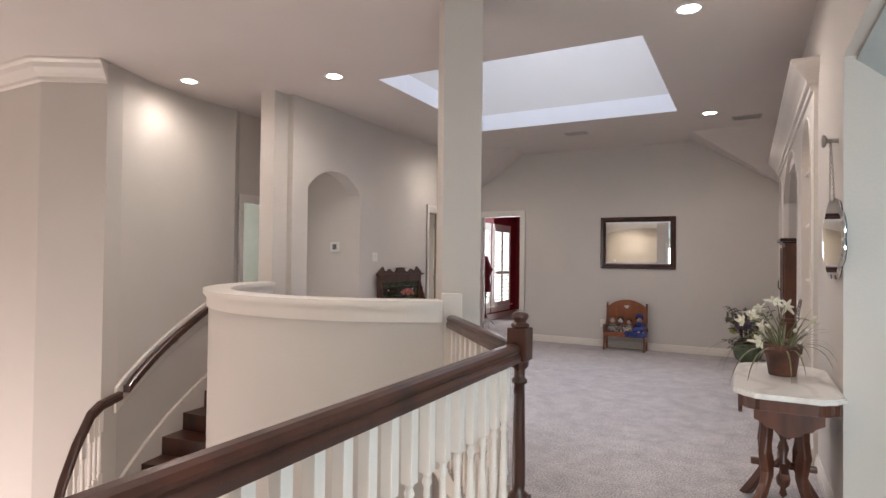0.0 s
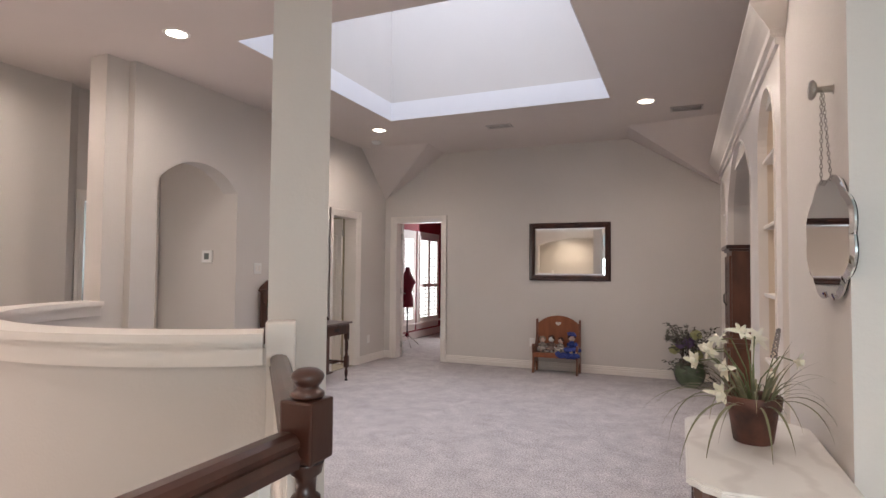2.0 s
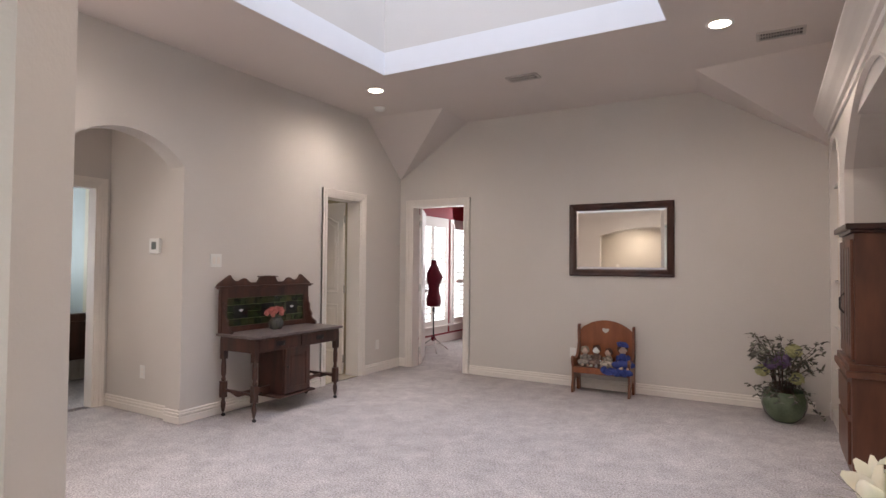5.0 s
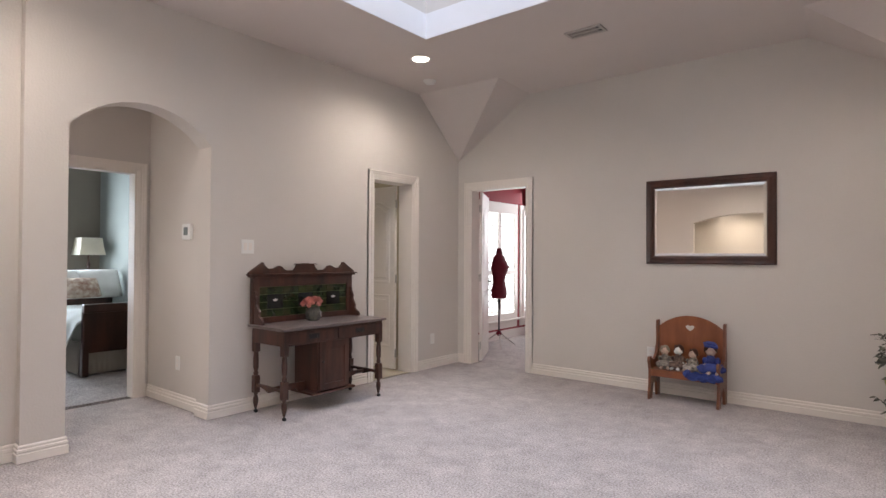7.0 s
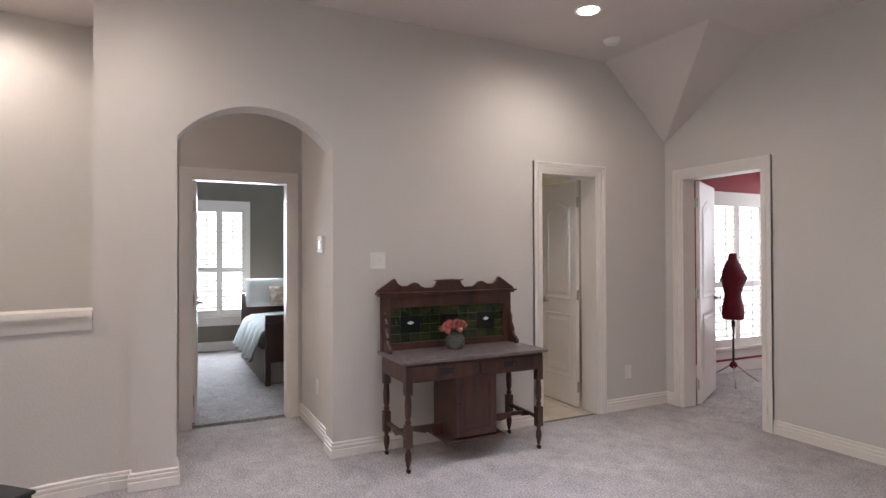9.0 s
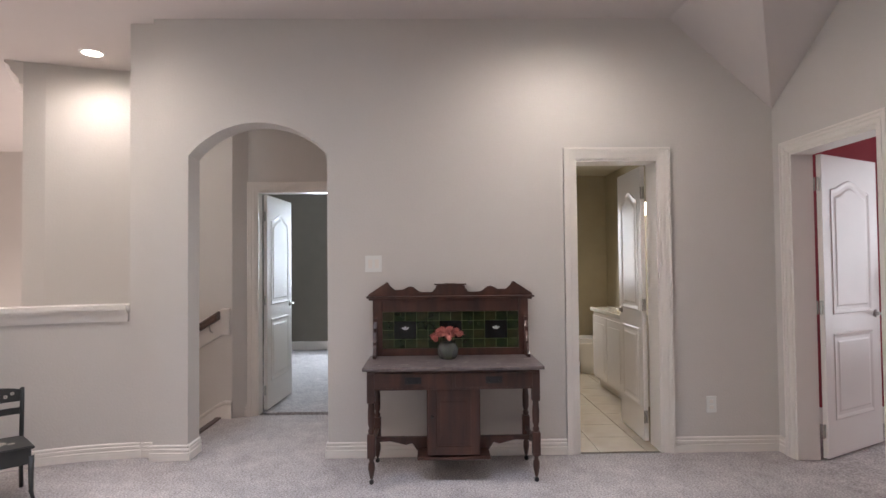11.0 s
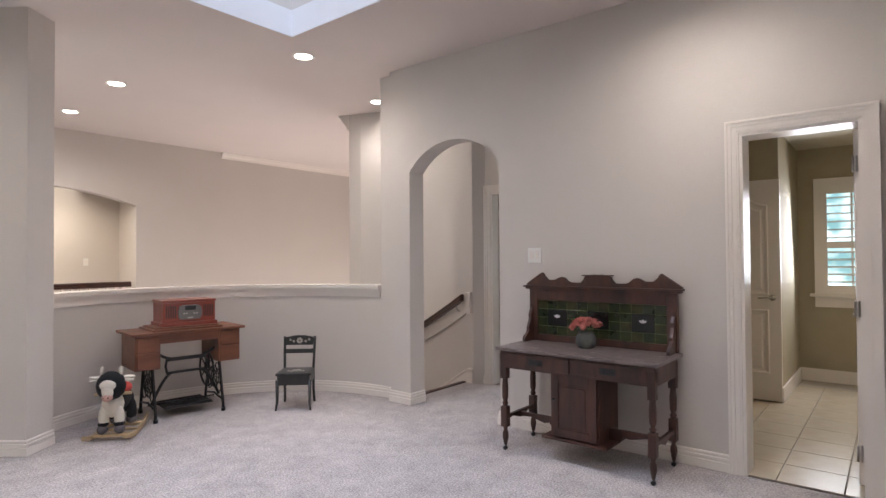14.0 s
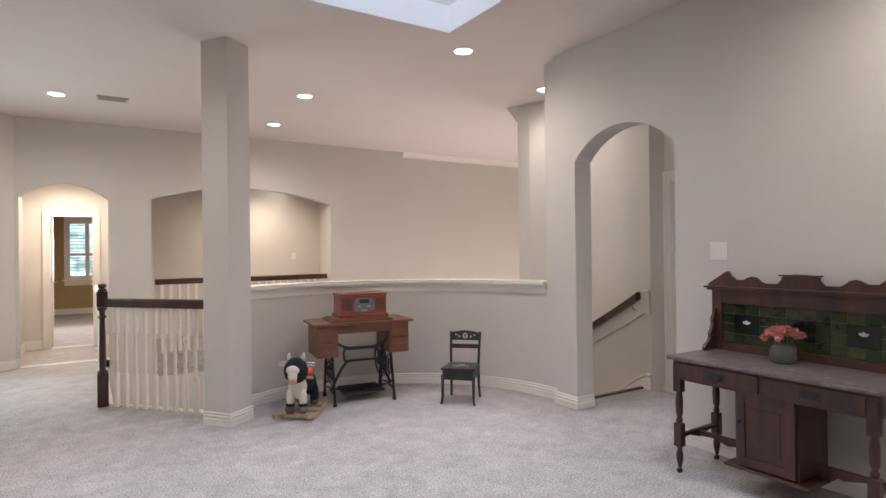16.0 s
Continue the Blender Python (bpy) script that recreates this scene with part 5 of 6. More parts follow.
# local: x along, y towards the room
bm = bmesh.new()
prism(bm, [(-0.27, 0.255)] + arch_line(-0.27, 0.27, 0.635, 0.105, 16) + [(0.27, 0.255)], -0.125, -0.107, "y")
part("backrest", bm, ORANGEWOOD, be)
for s in (-1, 1):
    bm = bmesh.new()
    prism(bm, [(-0.13, 0.0), (-0.07, 0.0), (-0.05, 0.12), (0.0, 0.16), (0.05, 0.12), (0.08, 0.0), (0.14, 0.0), (0.115, 0.14), (0.115, 0.26), (0.145, 0.34), (0.135, 0.375), (0.10, 0.375), (0.06, 0.345), (0.0, 0.345), (-0.06, 0.39), (-0.095, 0.49), (-0.088, 0.64), (-0.10, 0.685), (-0.13, 0.69)], s * 0.285 - 0.012, s * 0.285 + 0.012, "x")
    part("end_panel", bm, CHERRY, be)
part("seat", B((-0.273, -0.107, 0.252, 0.273, 0.125, 0.270), (-0.273, 0.10, 0.205, 0.273, 0.118, 0.252), bevel=0.003), ORANGEWOOD, be)
bm = bmesh.new()
heart = [(0.030 * (math.sin(t) ** 3), 0.022 * (math.cos(t) - 0.35 * math.cos(2 * t) - 0.14 * math.cos(3 * t))) for t in [2 * math.pi * k / 28 for k in range(28)]]
prism(bm, [(u * 1.25, 0.635 + v * 1.15) for u, v in heart], -0.107, -0.1055, "y")
part("heart_cutout", bm, WALL, be, "heart cut through to the wall behind")


def doll(name, label, x, y, z, s, dress, hair, skin, turn=0, wide=1.0):
    """A rag doll as one plain shape in a few colours: skirt, body, arms, head and hair."""
    bm = bmesh.new()
    def blob(c, r, sc, mi):
        r_ = bmesh.ops.create_icosphere(bm, subdivisions=3, radius=r, matrix=Matrix.Translation(c) @ Matrix.Diagonal((*sc, 1)))
        for v in r_["verts"]:
            v.co += noise.noise_vector(v.co * 45) * 0.010
            for f in v.link_faces:
                f.material_index, f.smooth = mi, True
    blob((0, 0.03, 0.035), 0.062, (1.25 * wide, 1.25, 0.6), 0)
    blob((0, -0.01, 0.09), 0.036, (1, 0.8, 1.3), 0)
    for q in (-1, 1):
        blob((q * 0.042, 0.015, 0.085), 0.016, (1.0, 1.2, 1.7), 0)
        blob((q * 0.046, 0.035, 0.06), 0.010, (1, 1, 1), 2)
        blob((q * 0.025, 0.10, 0.018), 0.014, (0.9, 2.0, 0.8), 2)
    blob((0, 0.0, 0.155), 0.032, (1, 1, 1.05), 2)
    blob((0, -0.014, 0.163), 0.038, (1.1, 0.9, 1.1), 1)
    for v in bm.verts:
        v.co *= s
    return part(name, bm, (dress, hair, skin), None, label, pose(x, y, z, 0, 0, turn), category="doll")


SKIN = mat("doll_cloth_face", (0.62, 0.45, 0.36), 0.8)
GREYCLOTH = mat("grey_patterned_cloth", (0.36, 0.33, 0.29), 0.9, spread=(0.12, 0.09, 0.08), scale=60)
TARTAN = mat("dark_tartan_cloth", (0.30, 0.20, 0.15), 0.9, spread=(0.035, 0.02, 0.025), scale=45)
CREAMCLOTH = mat("cream_and_black_cloth", (0.62, 0.55, 0.46), 0.9, spread=(0.05, 0.035, 0.03), scale=38)
BLUECLOTH = mat("royal_blue_cloth", (0.045, 0.075, 0.30), 0.8, spread=(0.022, 0.035, 0.17), scale=20)
BROWNHAIR = mat("brown_wool_hair", (0.07, 0.028, 0.018), 0.9, bump=0.6)
GREYHAIR = mat("grey_straw_bonnet", (0.28, 0.23, 0.17), 0.9, bump=0.6)
doll("rag_doll", "small rag doll in a grey dress and straw bonnet", -1.985, 9.43, 0.272, 0.98, GREYCLOTH, GREYHAIR, SKIN, 195)
doll("rag_doll", "pale faced rag doll in a dark tartan dress on the bench", -1.87, 9.44, 0.272, 1.05, TARTAN, BROWNHAIR, WHITEGLAZE, 180)
doll("rag_doll", "rag doll in cream and black ruffles, on the bench", -1.745, 9.43, 0.272, 0.95, CREAMCLOTH, BROWNHAIR, SKIN, 165, 1.2)
doll("rag_doll", "brown haired rag doll in a wide royal blue dress", -1.60, 9.43, 0.272, 1.22, BLUECLOTH, BROWNHAIR, SKIN, 200, 1.25)
part("doll_bonnet", B((-0.055, -0.05, 0, 0.055, 0.045, 0.018), (-0.038, -0.035, 0.018, 0.038, 0.03, 0.034), bevel=0.008), BLUECLOTH, None, "small blue bonnet on the brown haired doll", pose(-1.60, 9.42, 0.505, 12, 8, 20), category="doll clothes")
bm = bmesh.new()
for k in range(11):
    c = Vector((-0.10 + 0.025 * k, 0.0, -0.012 * (k % 3)))
    r_ = bmesh.ops.create_icosphere(bm, subdivisions=2, radius=0.036, matrix=Matrix.Translation(c) @ Matrix.Diagonal((1, 0.6, 0.9, 1)))
    for v in r_["verts"]:
        v.co += noise.noise_vector(v.co * 35) * 0.014 + noise.noise_vector(v.co * 90) * 0.005
part("doll_skirt", bm, BLUECLOTH, None, "royal blue doll skirt draped over the bench front", pose(-1.66, 9.315, 0.262), category="doll clothes")

# ---- green ceramic pot of dried flowers ----
CELADON = mat("mottled_green_glaze", (0.13, 0.17, 0.10), 0.18, spread=(0.055, 0.08, 0.045), scale=9, coat=0.5, grain=0.3)
fp = thing("flower_pot", "large green glazed pot of dried hydrangeas and trailing leaves", "potted plant", pose(-0.20, 9.22, 0))
bm = bmesh.new()
lathe(bm, [(0.09, 0.0), (0.10, 0.01), (0.15, 0.06), (0.175, 0.14), (0.17, 0.21), (0.155, 0.235), (0.168, 0.255), (0.162, 0.262), (0.145, 0.24), (0.14, 0.20)], None, 32, cap=False)
bmesh.ops.contextual_create(bm, geom=[e for e in bm.edges if e.is_boundary and all(v.co.z < 0.001 for v in e.verts)])
part("pot", bm, CELADON, fp, "green glazed round pot")
bm = bmesh.new()
lathe(bm, [(0.145, 0.21), (0.1, 0.225), (0.01, 0.23)], None, 20)
part("moss", bm, SOIL, fp)
DRYLEAF = mat("grey_green_dried_leaf", (0.13, 0.135, 0.09), 0.75, spread=(0.06, 0.055, 0.05), scale=20)
YELLOWB = mat("pale_yellow_floret", (0.50, 0.48, 0.23), 0.8, spread=(0.33, 0.33, 0.15), scale=50)
PURPLEB = mat("dusty_purple_floret", (0.22, 0.14, 0.26), 0.8, spread=(0.11, 0.07, 0.16), scale=50)
TWIG = mat("brown_twig", (0.09, 0.05, 0.035), 0.8)
rnd = random.Random(11)


def floret_ball(c, r, material, label):
    bm = bmesh.new()
    for k in range(90):
        z = rnd.uniform(-0.4, 1)
        a = rnd.uniform(0, 2 * math.pi)
        q = math.sqrt(max(0, 1 - z * z))
        nrm = Vector((q * math.cos(a), q * math.sin(a), z))
        m = Matrix.Translation(Vector(c) + nrm * r * rnd.uniform(0.85, 1.05)) @ nrm.to_track_quat("Z", "Y").to_matrix().to_4x4() @ Matrix.Rotation(rnd.uniform(0, 3), 4, "Z")
        for j in range(4):
            petal(bm, m @ Matrix.Rotation(math.pi / 2 * j, 4, "Z"), 0.014, 0.012, 0.25)
    bmesh.ops.create_icosphere(bm, subdivisions=2, radius=r * 0.84, matrix=Matrix.Translation(c))
    return part("bloom", bm, material, fp, label)


for c, r, m_, lb in (((-0.02, -0.02, 0.50), 0.072, PURPLEB, "dusty purple hydrangea head"), ((0.07, -0.06, 0.60), 0.062, YELLOWB, "pale yellow hydrangea head"), ((0.09, -0.12, 0.38), 0.055, YELLOWB, "pale yellow hydrangea head"), ((-0.16, -0.08, 0.42), 0.055, YELLOWB, "pale yellow hydrangea head"), ((-0.10, -0.14, 0.49), 0.05, PURPLEB, "dusty purple hydrangea head"), ((0.0, 0.1, 0.52), 0.06, PURPLEB, "dusty purple hydrangea head")):
    floret_ball(c, r, m_, lb)
sprays = bmesh.new()
for k in range(64):
    a = rnd.uniform(0, 2 * math.pi)
    spread_ = rnd.uniform(0.12, 0.42)
    top = rnd.uniform(0.42, 0.72) if k < 46 else rnd.uniform(0.12, 0.30)
    if math.sin(a) > 0:
        spread_ *= 0.75
    x1, y1 = spread_ * math.cos(a), spread_ * math.sin(a)
    x1 = min(x1, 0.27)
    pts = [Vector((0.05 * math.cos(a), 0.05 * math.sin(a), 0.22)), Vector((x1 * 0.45, y1 * 0.45, 0.22 + (max(top, 0.36) - 0.22) * 0.7)), Vector((x1 * 0.85, y1 * 0.85, top)), Vector((x1, y1, top + rnd.uniform(-0.08, 0.04)))]
    bm = bmesh.new()
    tube(bm, pts, 0.002, 4, radii=[0.003, 0.0025, 0.002, 0.001])
    part("twig", bm, TWIG, fp)
    for q in range(13):
        t = 0.3 + 0.7 * q / 12
        i = min(2, int(t * 3))
        p = pts[i].lerp(pts[i + 1], t * 3 - i)
        m = Matrix.Translation(p) @ Euler((rnd.uniform(-1, 1), rnd.uniform(-1, 1), rnd.uniform(0, 6.3))).to_matrix().to_4x4()
        petal(sprays, m, rnd.uniform(0.03, 0.058), rnd.uniform(0.012, 0.022), rnd.uniform(-0.3, 0.3))
part("leaf_spray", sprays, DRYLEAF, fp, "dull dried leaves on arching twigs", kind="stuff")

# ---- treadle sewing machine table with a radio ----
ST = pose(-3.105, 4.06, 0, 0, 0, -8) @ Matrix.Diagonal((1.05, 1.05, 0.965, 1))
st = thing("treadle_sewing_table", "old cherry treadle sewing machine table with a black iron stand", "sewing table", ST)
# local: x along the table, y towards the room
part("table_top", B((-0.44, -0.225, 0.735, 0.44, 0.225, 0.757), bevel=0.005), CHERRY, st)
part("machine_lid", B((-0.26, -0.19, 0.757, 0.28, 0.19, 0.775), (-0.235, -0.165, 0.775, 0.255, 0.165, 0.788), bevel=0.004), CHERRY, st)
for x0, x1 in ((-0.405, -0.225), (0.225, 0.405)):
    db = part("drawer_box", B((x0, -0.19, 0.445, x1, 0.19, 0.735), bevel=0.004), CHERRY, st)
    part("drawer", B((x0 + 0.012, 0.19, 0.598, x1 - 0.012, 0.202, 0.722), (x0 + 0.012, 0.19, 0.458, x1 - 0.012, 0.202, 0.585), bevel=0.004), CHERRY, db)
part("front_rail", B((-0.225, 0.165, 0.655, 0.225, 0.185, 0.735), bevel=0.003), CHERRY, st)
for s in (-1, 1):
    x = s * 0.262
    bm = bmesh.new()
    for y0, y1 in ((-0.20, -0.11), (0.20, 0.11)):
        tube(bm, [(x, y0, 0.015), (x, y0 * 0.92, 0.12), (x, y1, 0.45), (x, y1 * 1.25, 0.60), (x, y1 * 1.35, 0.735)], 0.012, 8)
        tube(bm, [(x, y0, 0.0), (x, y0, 0.03)], 0.018, 8)
    tube(bm, [(x, -0.19, 0.10), (x, 0, 0.13), (x, 0.19, 0.10)], 0.009, 6)
    tube(bm, [(x, -0.12, 0.44), (x, 0.12, 0.44)], 0.009, 6)
    tube(bm, [(x, -0.15, 0.70), (x, 0.15, 0.70)], 0.010, 6)
    for cy, cz, r in ((0, 0.28, 0.10), (0, 0.28, 0.06), (-0.06, 0.53, 0.045), (0.06, 0.53, 0.045), (0, 0.62, 0.05), (-0.1, 0.2, 0.045), (0.1, 0.2, 0.045), (-0.07, 0.38, 0.035), (0.07, 0.38, 0.035)):
        tube(bm, [(x, cy + r * math.cos(2 * math.pi * k / 14), cz + r * math.sin(2 * math.pi * k / 14)) for k in range(15)], 0.005, 6)
    for k in range(8):
        a = math.pi * k / 4
        tube(bm, [(x, 0, 0.28), (x, 0.10 * math.cos(a), 0.28 + 0.10 * math.sin(a))], 0.004, 5)
    part("iron_side_frame", bm, BLACK, st, "black openwork iron side frame")
bm = bmesh.new()
for z0, rise in ((0.505, 0.10), (0.385, -0.27)):
    tube(bm, [(-0.262 + 0.524 * k / 28, 0.10, z0 + rise * max(0, abs(k / 14 - 1) - 0.42) ** 1.6 * 2.2) for k in range(29)], 0.012, 8)
box(bm, -0.155, 0.090, 0.485, 0.155, 0.110, 0.505, bevel=0.003)
box(bm, -0.155, 0.090, 0.375, 0.155, 0.110, 0.395, bevel=0.003)
for s in (-1, 1):
    tube(bm, [(s * 0.150, 0.10, 0.385), (s * 0.160, 0.10, 0.445), (s * 0.150, 0.10, 0.505)], 0.010, 8)
tube(bm, [(-0.262, 0, 0.105), (0.262, 0, 0.105)], 0.008, 6)
part("cross_brace", bm, BLACK, st)
bm = bmesh.new()
wheel = [(-0.20, 0.155 * math.cos(2 * math.pi * k / 28), 0.36 + 0.155 * math.sin(2 * math.pi * k / 28)) for k in range(29)]
tube(bm, wheel, 0.009, 8)
for k in range(5):
    a = 2 * math.pi * k / 5
    tube(bm, [(-0.20, 0, 0.36), (-0.20, 0.15 * math.cos(a), 0.36 + 0.15 * math.sin(a))], 0.006, 6)
tube(bm, [(-0.262, 0, 0.36), (-0.17, 0, 0.36)], 0.012, 8)
tube(bm, [(-0.19, 0.03, 0.36), (-0.16, 0.08, 0.12)], 0.006, 6)
part("flywheel", bm, BLACK, st)
bm = bmesh.new()
box(bm, -0.19, -0.13, 0.085, 0.16, -0.115, 0.10)
for k in range(12):
    x = -0.19 + 0.35 * k / 11
    box(bm, x - 0.006, -0.13, 0.085, x + 0.006, 0.13, 0.096)
box(bm, -0.19, 0.115, 0.085, 0.16, 0.13, 0.10)
box(bm, -0.20, -0.14, 0.080, 0.17, 0.14, 0.088)
part("treadle", bm, BLACK, st, "slatted black iron treadle")

REDWOOD = mat("red_lacquered_wood", (0.26, 0.045, 0.022), 0.3, spread=(0.17, 0.028, 0.015), scale=10, stretch=(0.3, 1, 1), coat=0.3)
ra = thing("retro_radio", "red wooden retro radio with a round fronted grey display", "radio", ST @ pose(-0.02, -0.01, 0.788))
part("cabinet", B((-0.205, -0.13, 0.03, 0.205, 0.13, 0.205), bevel=0.006), REDWOOD, ra)
part("plinth", B((-0.22, -0.14, 0.0, 0.22, 0.145, 0.032), bevel=0.006), REDWOOD, ra)
part("lid", B((-0.212, -0.136, 0.205, 0.212, 0.138, 0.226), bevel=0.006), REDWOOD, ra)
bm = bmesh.new()
prism(bm, [(-0.075, 0.055), (0.075, 0.055), (0.092, 0.08), (0.095, 0.12), (0.085, 0.165), (0.06, 0.18), (-0.06, 0.18), (-0.085, 0.165), (-0.095, 0.12), (-0.092, 0.08)], 0.13, 0.142, "y")
part("front_panel", bm, mat("grey_metallic_plastic", (0.16, 0.15, 0.14), 0.35), ra, "grey metallic control panel")
part("dial_window", B((-0.042, 0.142, 0.135, 0.042, 0.144, 0.172), bevel=0.001), BLACK, ra)
part("badge", B((-0.022, 0.142, 0.062, 0.022, 0.144, 0.074)), IRON, ra)
for x in (-0.05, -0.03, 0.03, 0.05):
    part("button", B((x - 0.007, 0.142, 0.10, x + 0.007, 0.146, 0.112), bevel=0.001), IRON, ra)
for s in (-1, 1):
    for k in range(6):
        x = s * (0.112 + 0.014 * k)
        part("grille_slot", B((x - 0.0035, 0.1301, 0.07, x + 0.0035, 0.1312, 0.178)), BLACK, ra)

# ---- small black painted chair ----
BLACKWOOD = mat("black_painted_wood", (0.016, 0.018, 0.018), 0.38, spread=(0.03, 0.03, 0.028), scale=14, bump=0.1)
FLORAL = mat("painted_flower_white", (0.58, 0.54, 0.46), 0.6, spread=(0.30, 0.27, 0.24), scale=60)
ch = thing("child_chair", "small black painted chair with white flowers on seat and back", "chair", Matrix.Translation((-3.835, 4.69, 0)) @ Matrix.Rotation(radians(-47), 4, "Z"))
# local: y towards the front
for s in (-1, 1):
    bm = bmesh.new()
    tube(bm, [(s * 0.135, -0.165, 0.0), (s * 0.13, -0.14, 0.12), (s * 0.13, -0.135, 0.30), (s * 0.135, -0.16, 0.46), (s * 0.138, -0.185, 0.60)], 0.012, 8)
    part("back_leg", bm, BLACKWOOD, ch)
    bm = bmesh.new()
    tube(bm, [(s * 0.15, 0.165, 0.0), (s * 0.14, 0.145, 0.06), (s * 0.14, 0.14, 0.26)], 0.013, 8, radii=[0.010, 0.012, 0.016])
    part("front_leg", bm, BLACKWOOD, ch)
bm = bmesh.new()
prism(bm, [(-0.155, 0.16), (0.155, 0.16), (0.14, -0.15), (-0.14, -0.15)], 0.30, 0.318, "z")
bmesh.ops.bevel(bm, geom=bm.edges[:], offset=0.005, segments=2, affect="EDGES")
part("seat", bm, BLACKWOOD, ch)
part("seat_box", B((-0.14, -0.135, 0.215, 0.14, 0.15, 0.30), bevel=0.004), BLACKWOOD, ch)
bm = bmesh.new()
prism(bm, [(-0.13, 0.52), (0.13, 0.52), (0.13, 0.575)] + arch_line(-0.13, 0.13, 0.59, 0.02, 8)[::-1] + [(-0.13, 0.575)], -0.185, -0.172, "y")
part("top_slat", bm, BLACKWOOD, ch)
part("lower_slat", B((-0.13, -0.172, 0.445, 0.13, -0.160, 0.485), bevel=0.003), BLACKWOOD, ch)


def painted_flower(cx, cz, r, flat_z=None):
    bm = bmesh.new()
    for k in range(7):
        a = 2 * math.pi * k / 7
        q = [(cx + r * 0.55 * math.cos(a) + r * 0.36 * math.cos(t), cz + r * 0.55 * math.sin(a) + r * 0.36 * math.sin(t)) for t in [2 * math.pi * j / 8 for j in range(8)]]
        if flat_z is None:
            prism(bm, q, -0.172, -0.1705 + 0.0001 * k, "y")
        else:
            prism(bm, q, flat_z, flat_z + 0.0015 + 0.0001 * k, "z")
    return bm


for cx, cz, r in ((0, 0.562, 0.032), (-0.055, 0.555, 0.013), (0.055, 0.555, 0.013), (0.085, 0.57, 0.012), (-0.088, 0.57, 0.012)):
    part("painted_flower", painted_flower(cx, cz, r), FLORAL, ch)
for cx, cy, r in ((0, 0.0, 0.05), (-0.06, 0.03, 0.02), (0.06, 0.02, 0.02), (0.03, 0.06, 0.016)):
    part("painted_flower", painted_flower(cx, cy, r, 0.318), FLORAL, ch)

# ---- plush cow on rockers ----
PLUSHW = mat("cream_plush", (0.76, 0.71, 0.62), 0.95, bump=1.0, bump_scale=220)
PLUSHB = mat("black_plush", (0.010, 0.010, 0.012), 0.95, bump=1.0, bump_scale=220)
PINK = mat("pink_felt", (0.60, 0.36, 0.30), 0.9)
REDFELT = mat("red_felt_saddle", (0.52, 0.07, 0.06), 0.9)
GREYHOOF = mat("grey_felt_hoof", (0.13, 0.115, 0.12), 0.9)
PALEWOOD = mat("pale_birch_wood", (0.46, 0.34, 0.20), 0.5, spread=(0.36, 0.26, 0.15), scale=10)
co = thing("rocking_cow", "black and white plush rocking cow on pale wooden rockers", "rocking toy", Matrix.Translation((-2.49, 4.30, 0)) @ Matrix.Rotation(radians(-38), 4, "Z") @ Matrix.Diagonal((0.95, 0.98, 0.99, 1)))


def plush(name, blobs, material, label=""):
    bm = bmesh.new()
    for c, sc in blobs:
        r_ = bmesh.ops.create_icosphere(bm, subdivisions=3, radius=1, matrix=Matrix.Translation(c) @ Matrix.Diagonal((*sc, 1)))
        for v in r_["verts"]:
            v.co += noise.noise_vector(v.co * 60) * 0.004
            for f in v.link_faces:
                f.smooth = True
    return part(name, bm, material, co, label)


# local: y towards the head
for s in (-1, 1):
    bm = bmesh.new()
    pts = [(s * 0.14, y, 0.018 + 0.55 * (y * y)) for y in [-0.30 + 0.05 * k for k in range(13)]]
    prev = None
    for p in pts:
        row = [bm.verts.new((p[0] + dx, p[1], p[2] + dz)) for dx, dz in ((-0.011, -0.016), (0.011, -0.016), (0.011, 0.016), (-0.011, 0.016))]
        if prev:
            for j in range(4):
                bm.faces.new((prev[j], prev[(j + 1) % 4], row[(j + 1) % 4], row[j]))
        else:
            bm.faces.new(row)
        prev = row
    bm.faces.new(prev[::-1])
    bmesh.ops.recalc_face_normals(bm, faces=bm.faces[:])
    part("rocker", bm, PALEWOOD, co)
part("cross_bar", B((-0.13, 0.12, 0.030, 0.13, 0.175, 0.052), (-0.13, -0.175, 0.030, 0.13, -0.12, 0.052), bevel=0.003), PALEWOOD, co)
part("foot_rest", B((-0.15, -0.02, 0.03, 0.15, 0.02, 0.046), bevel=0.003), PALEWOOD, co)
plush("body", [((0, -0.02, 0.27), (0.085, 0.16, 0.085)), ((0, -0.12, 0.24), (0.085, 0.07, 0.10))], PLUSHB, "black plush body")
plush("chest", [((0, 0.11, 0.26), (0.078, 0.065, 0.10)), ((0.05, -0.06, 0.235), (0.05, 0.06, 0.05))], PLUSHW, "cream plush chest")
for s in (-1, 1):
    plush("front_leg", [((s * 0.055, 0.14, 0.17), (0.036, 0.036, 0.085))], PLUSHW)
    plush("back_leg", [((s * 0.062, -0.13, 0.15), (0.038, 0.045, 0.10))], PLUSHB)
    for y in (0.15, -0.13):
        plush("hoof", [((s * 0.06, y, 0.085), (0.038, 0.042, 0.036))], GREYHOOF)
    plush("leg_band", [((s * 0.056, 0.145, 0.122), (0.038, 0.039, 0.020))], PLUSHB)
    plush("horn", [((s * 0.065, 0.14, 0.51), (0.016, 0.016, 0.036))], PLUSHW)
    plush("ear", [((s * 0.120, 0.13, 0.462), (0.046, 0.018, 0.011)), ((s * 0.118, 0.135, 0.440), (0.044, 0.016, 0.010))], PLUSHW)
plush("head", [((0, 0.15, 0.405), (0.104, 0.09, 0.108))], PLUSHB)
plush("blaze", [((0.0, 0.222, 0.418), (0.058, 0.032, 0.042)), ((0.0, 0.231, 0.376), (0.042, 0.030, 0.050))], PLUSHW, "white plush blaze")
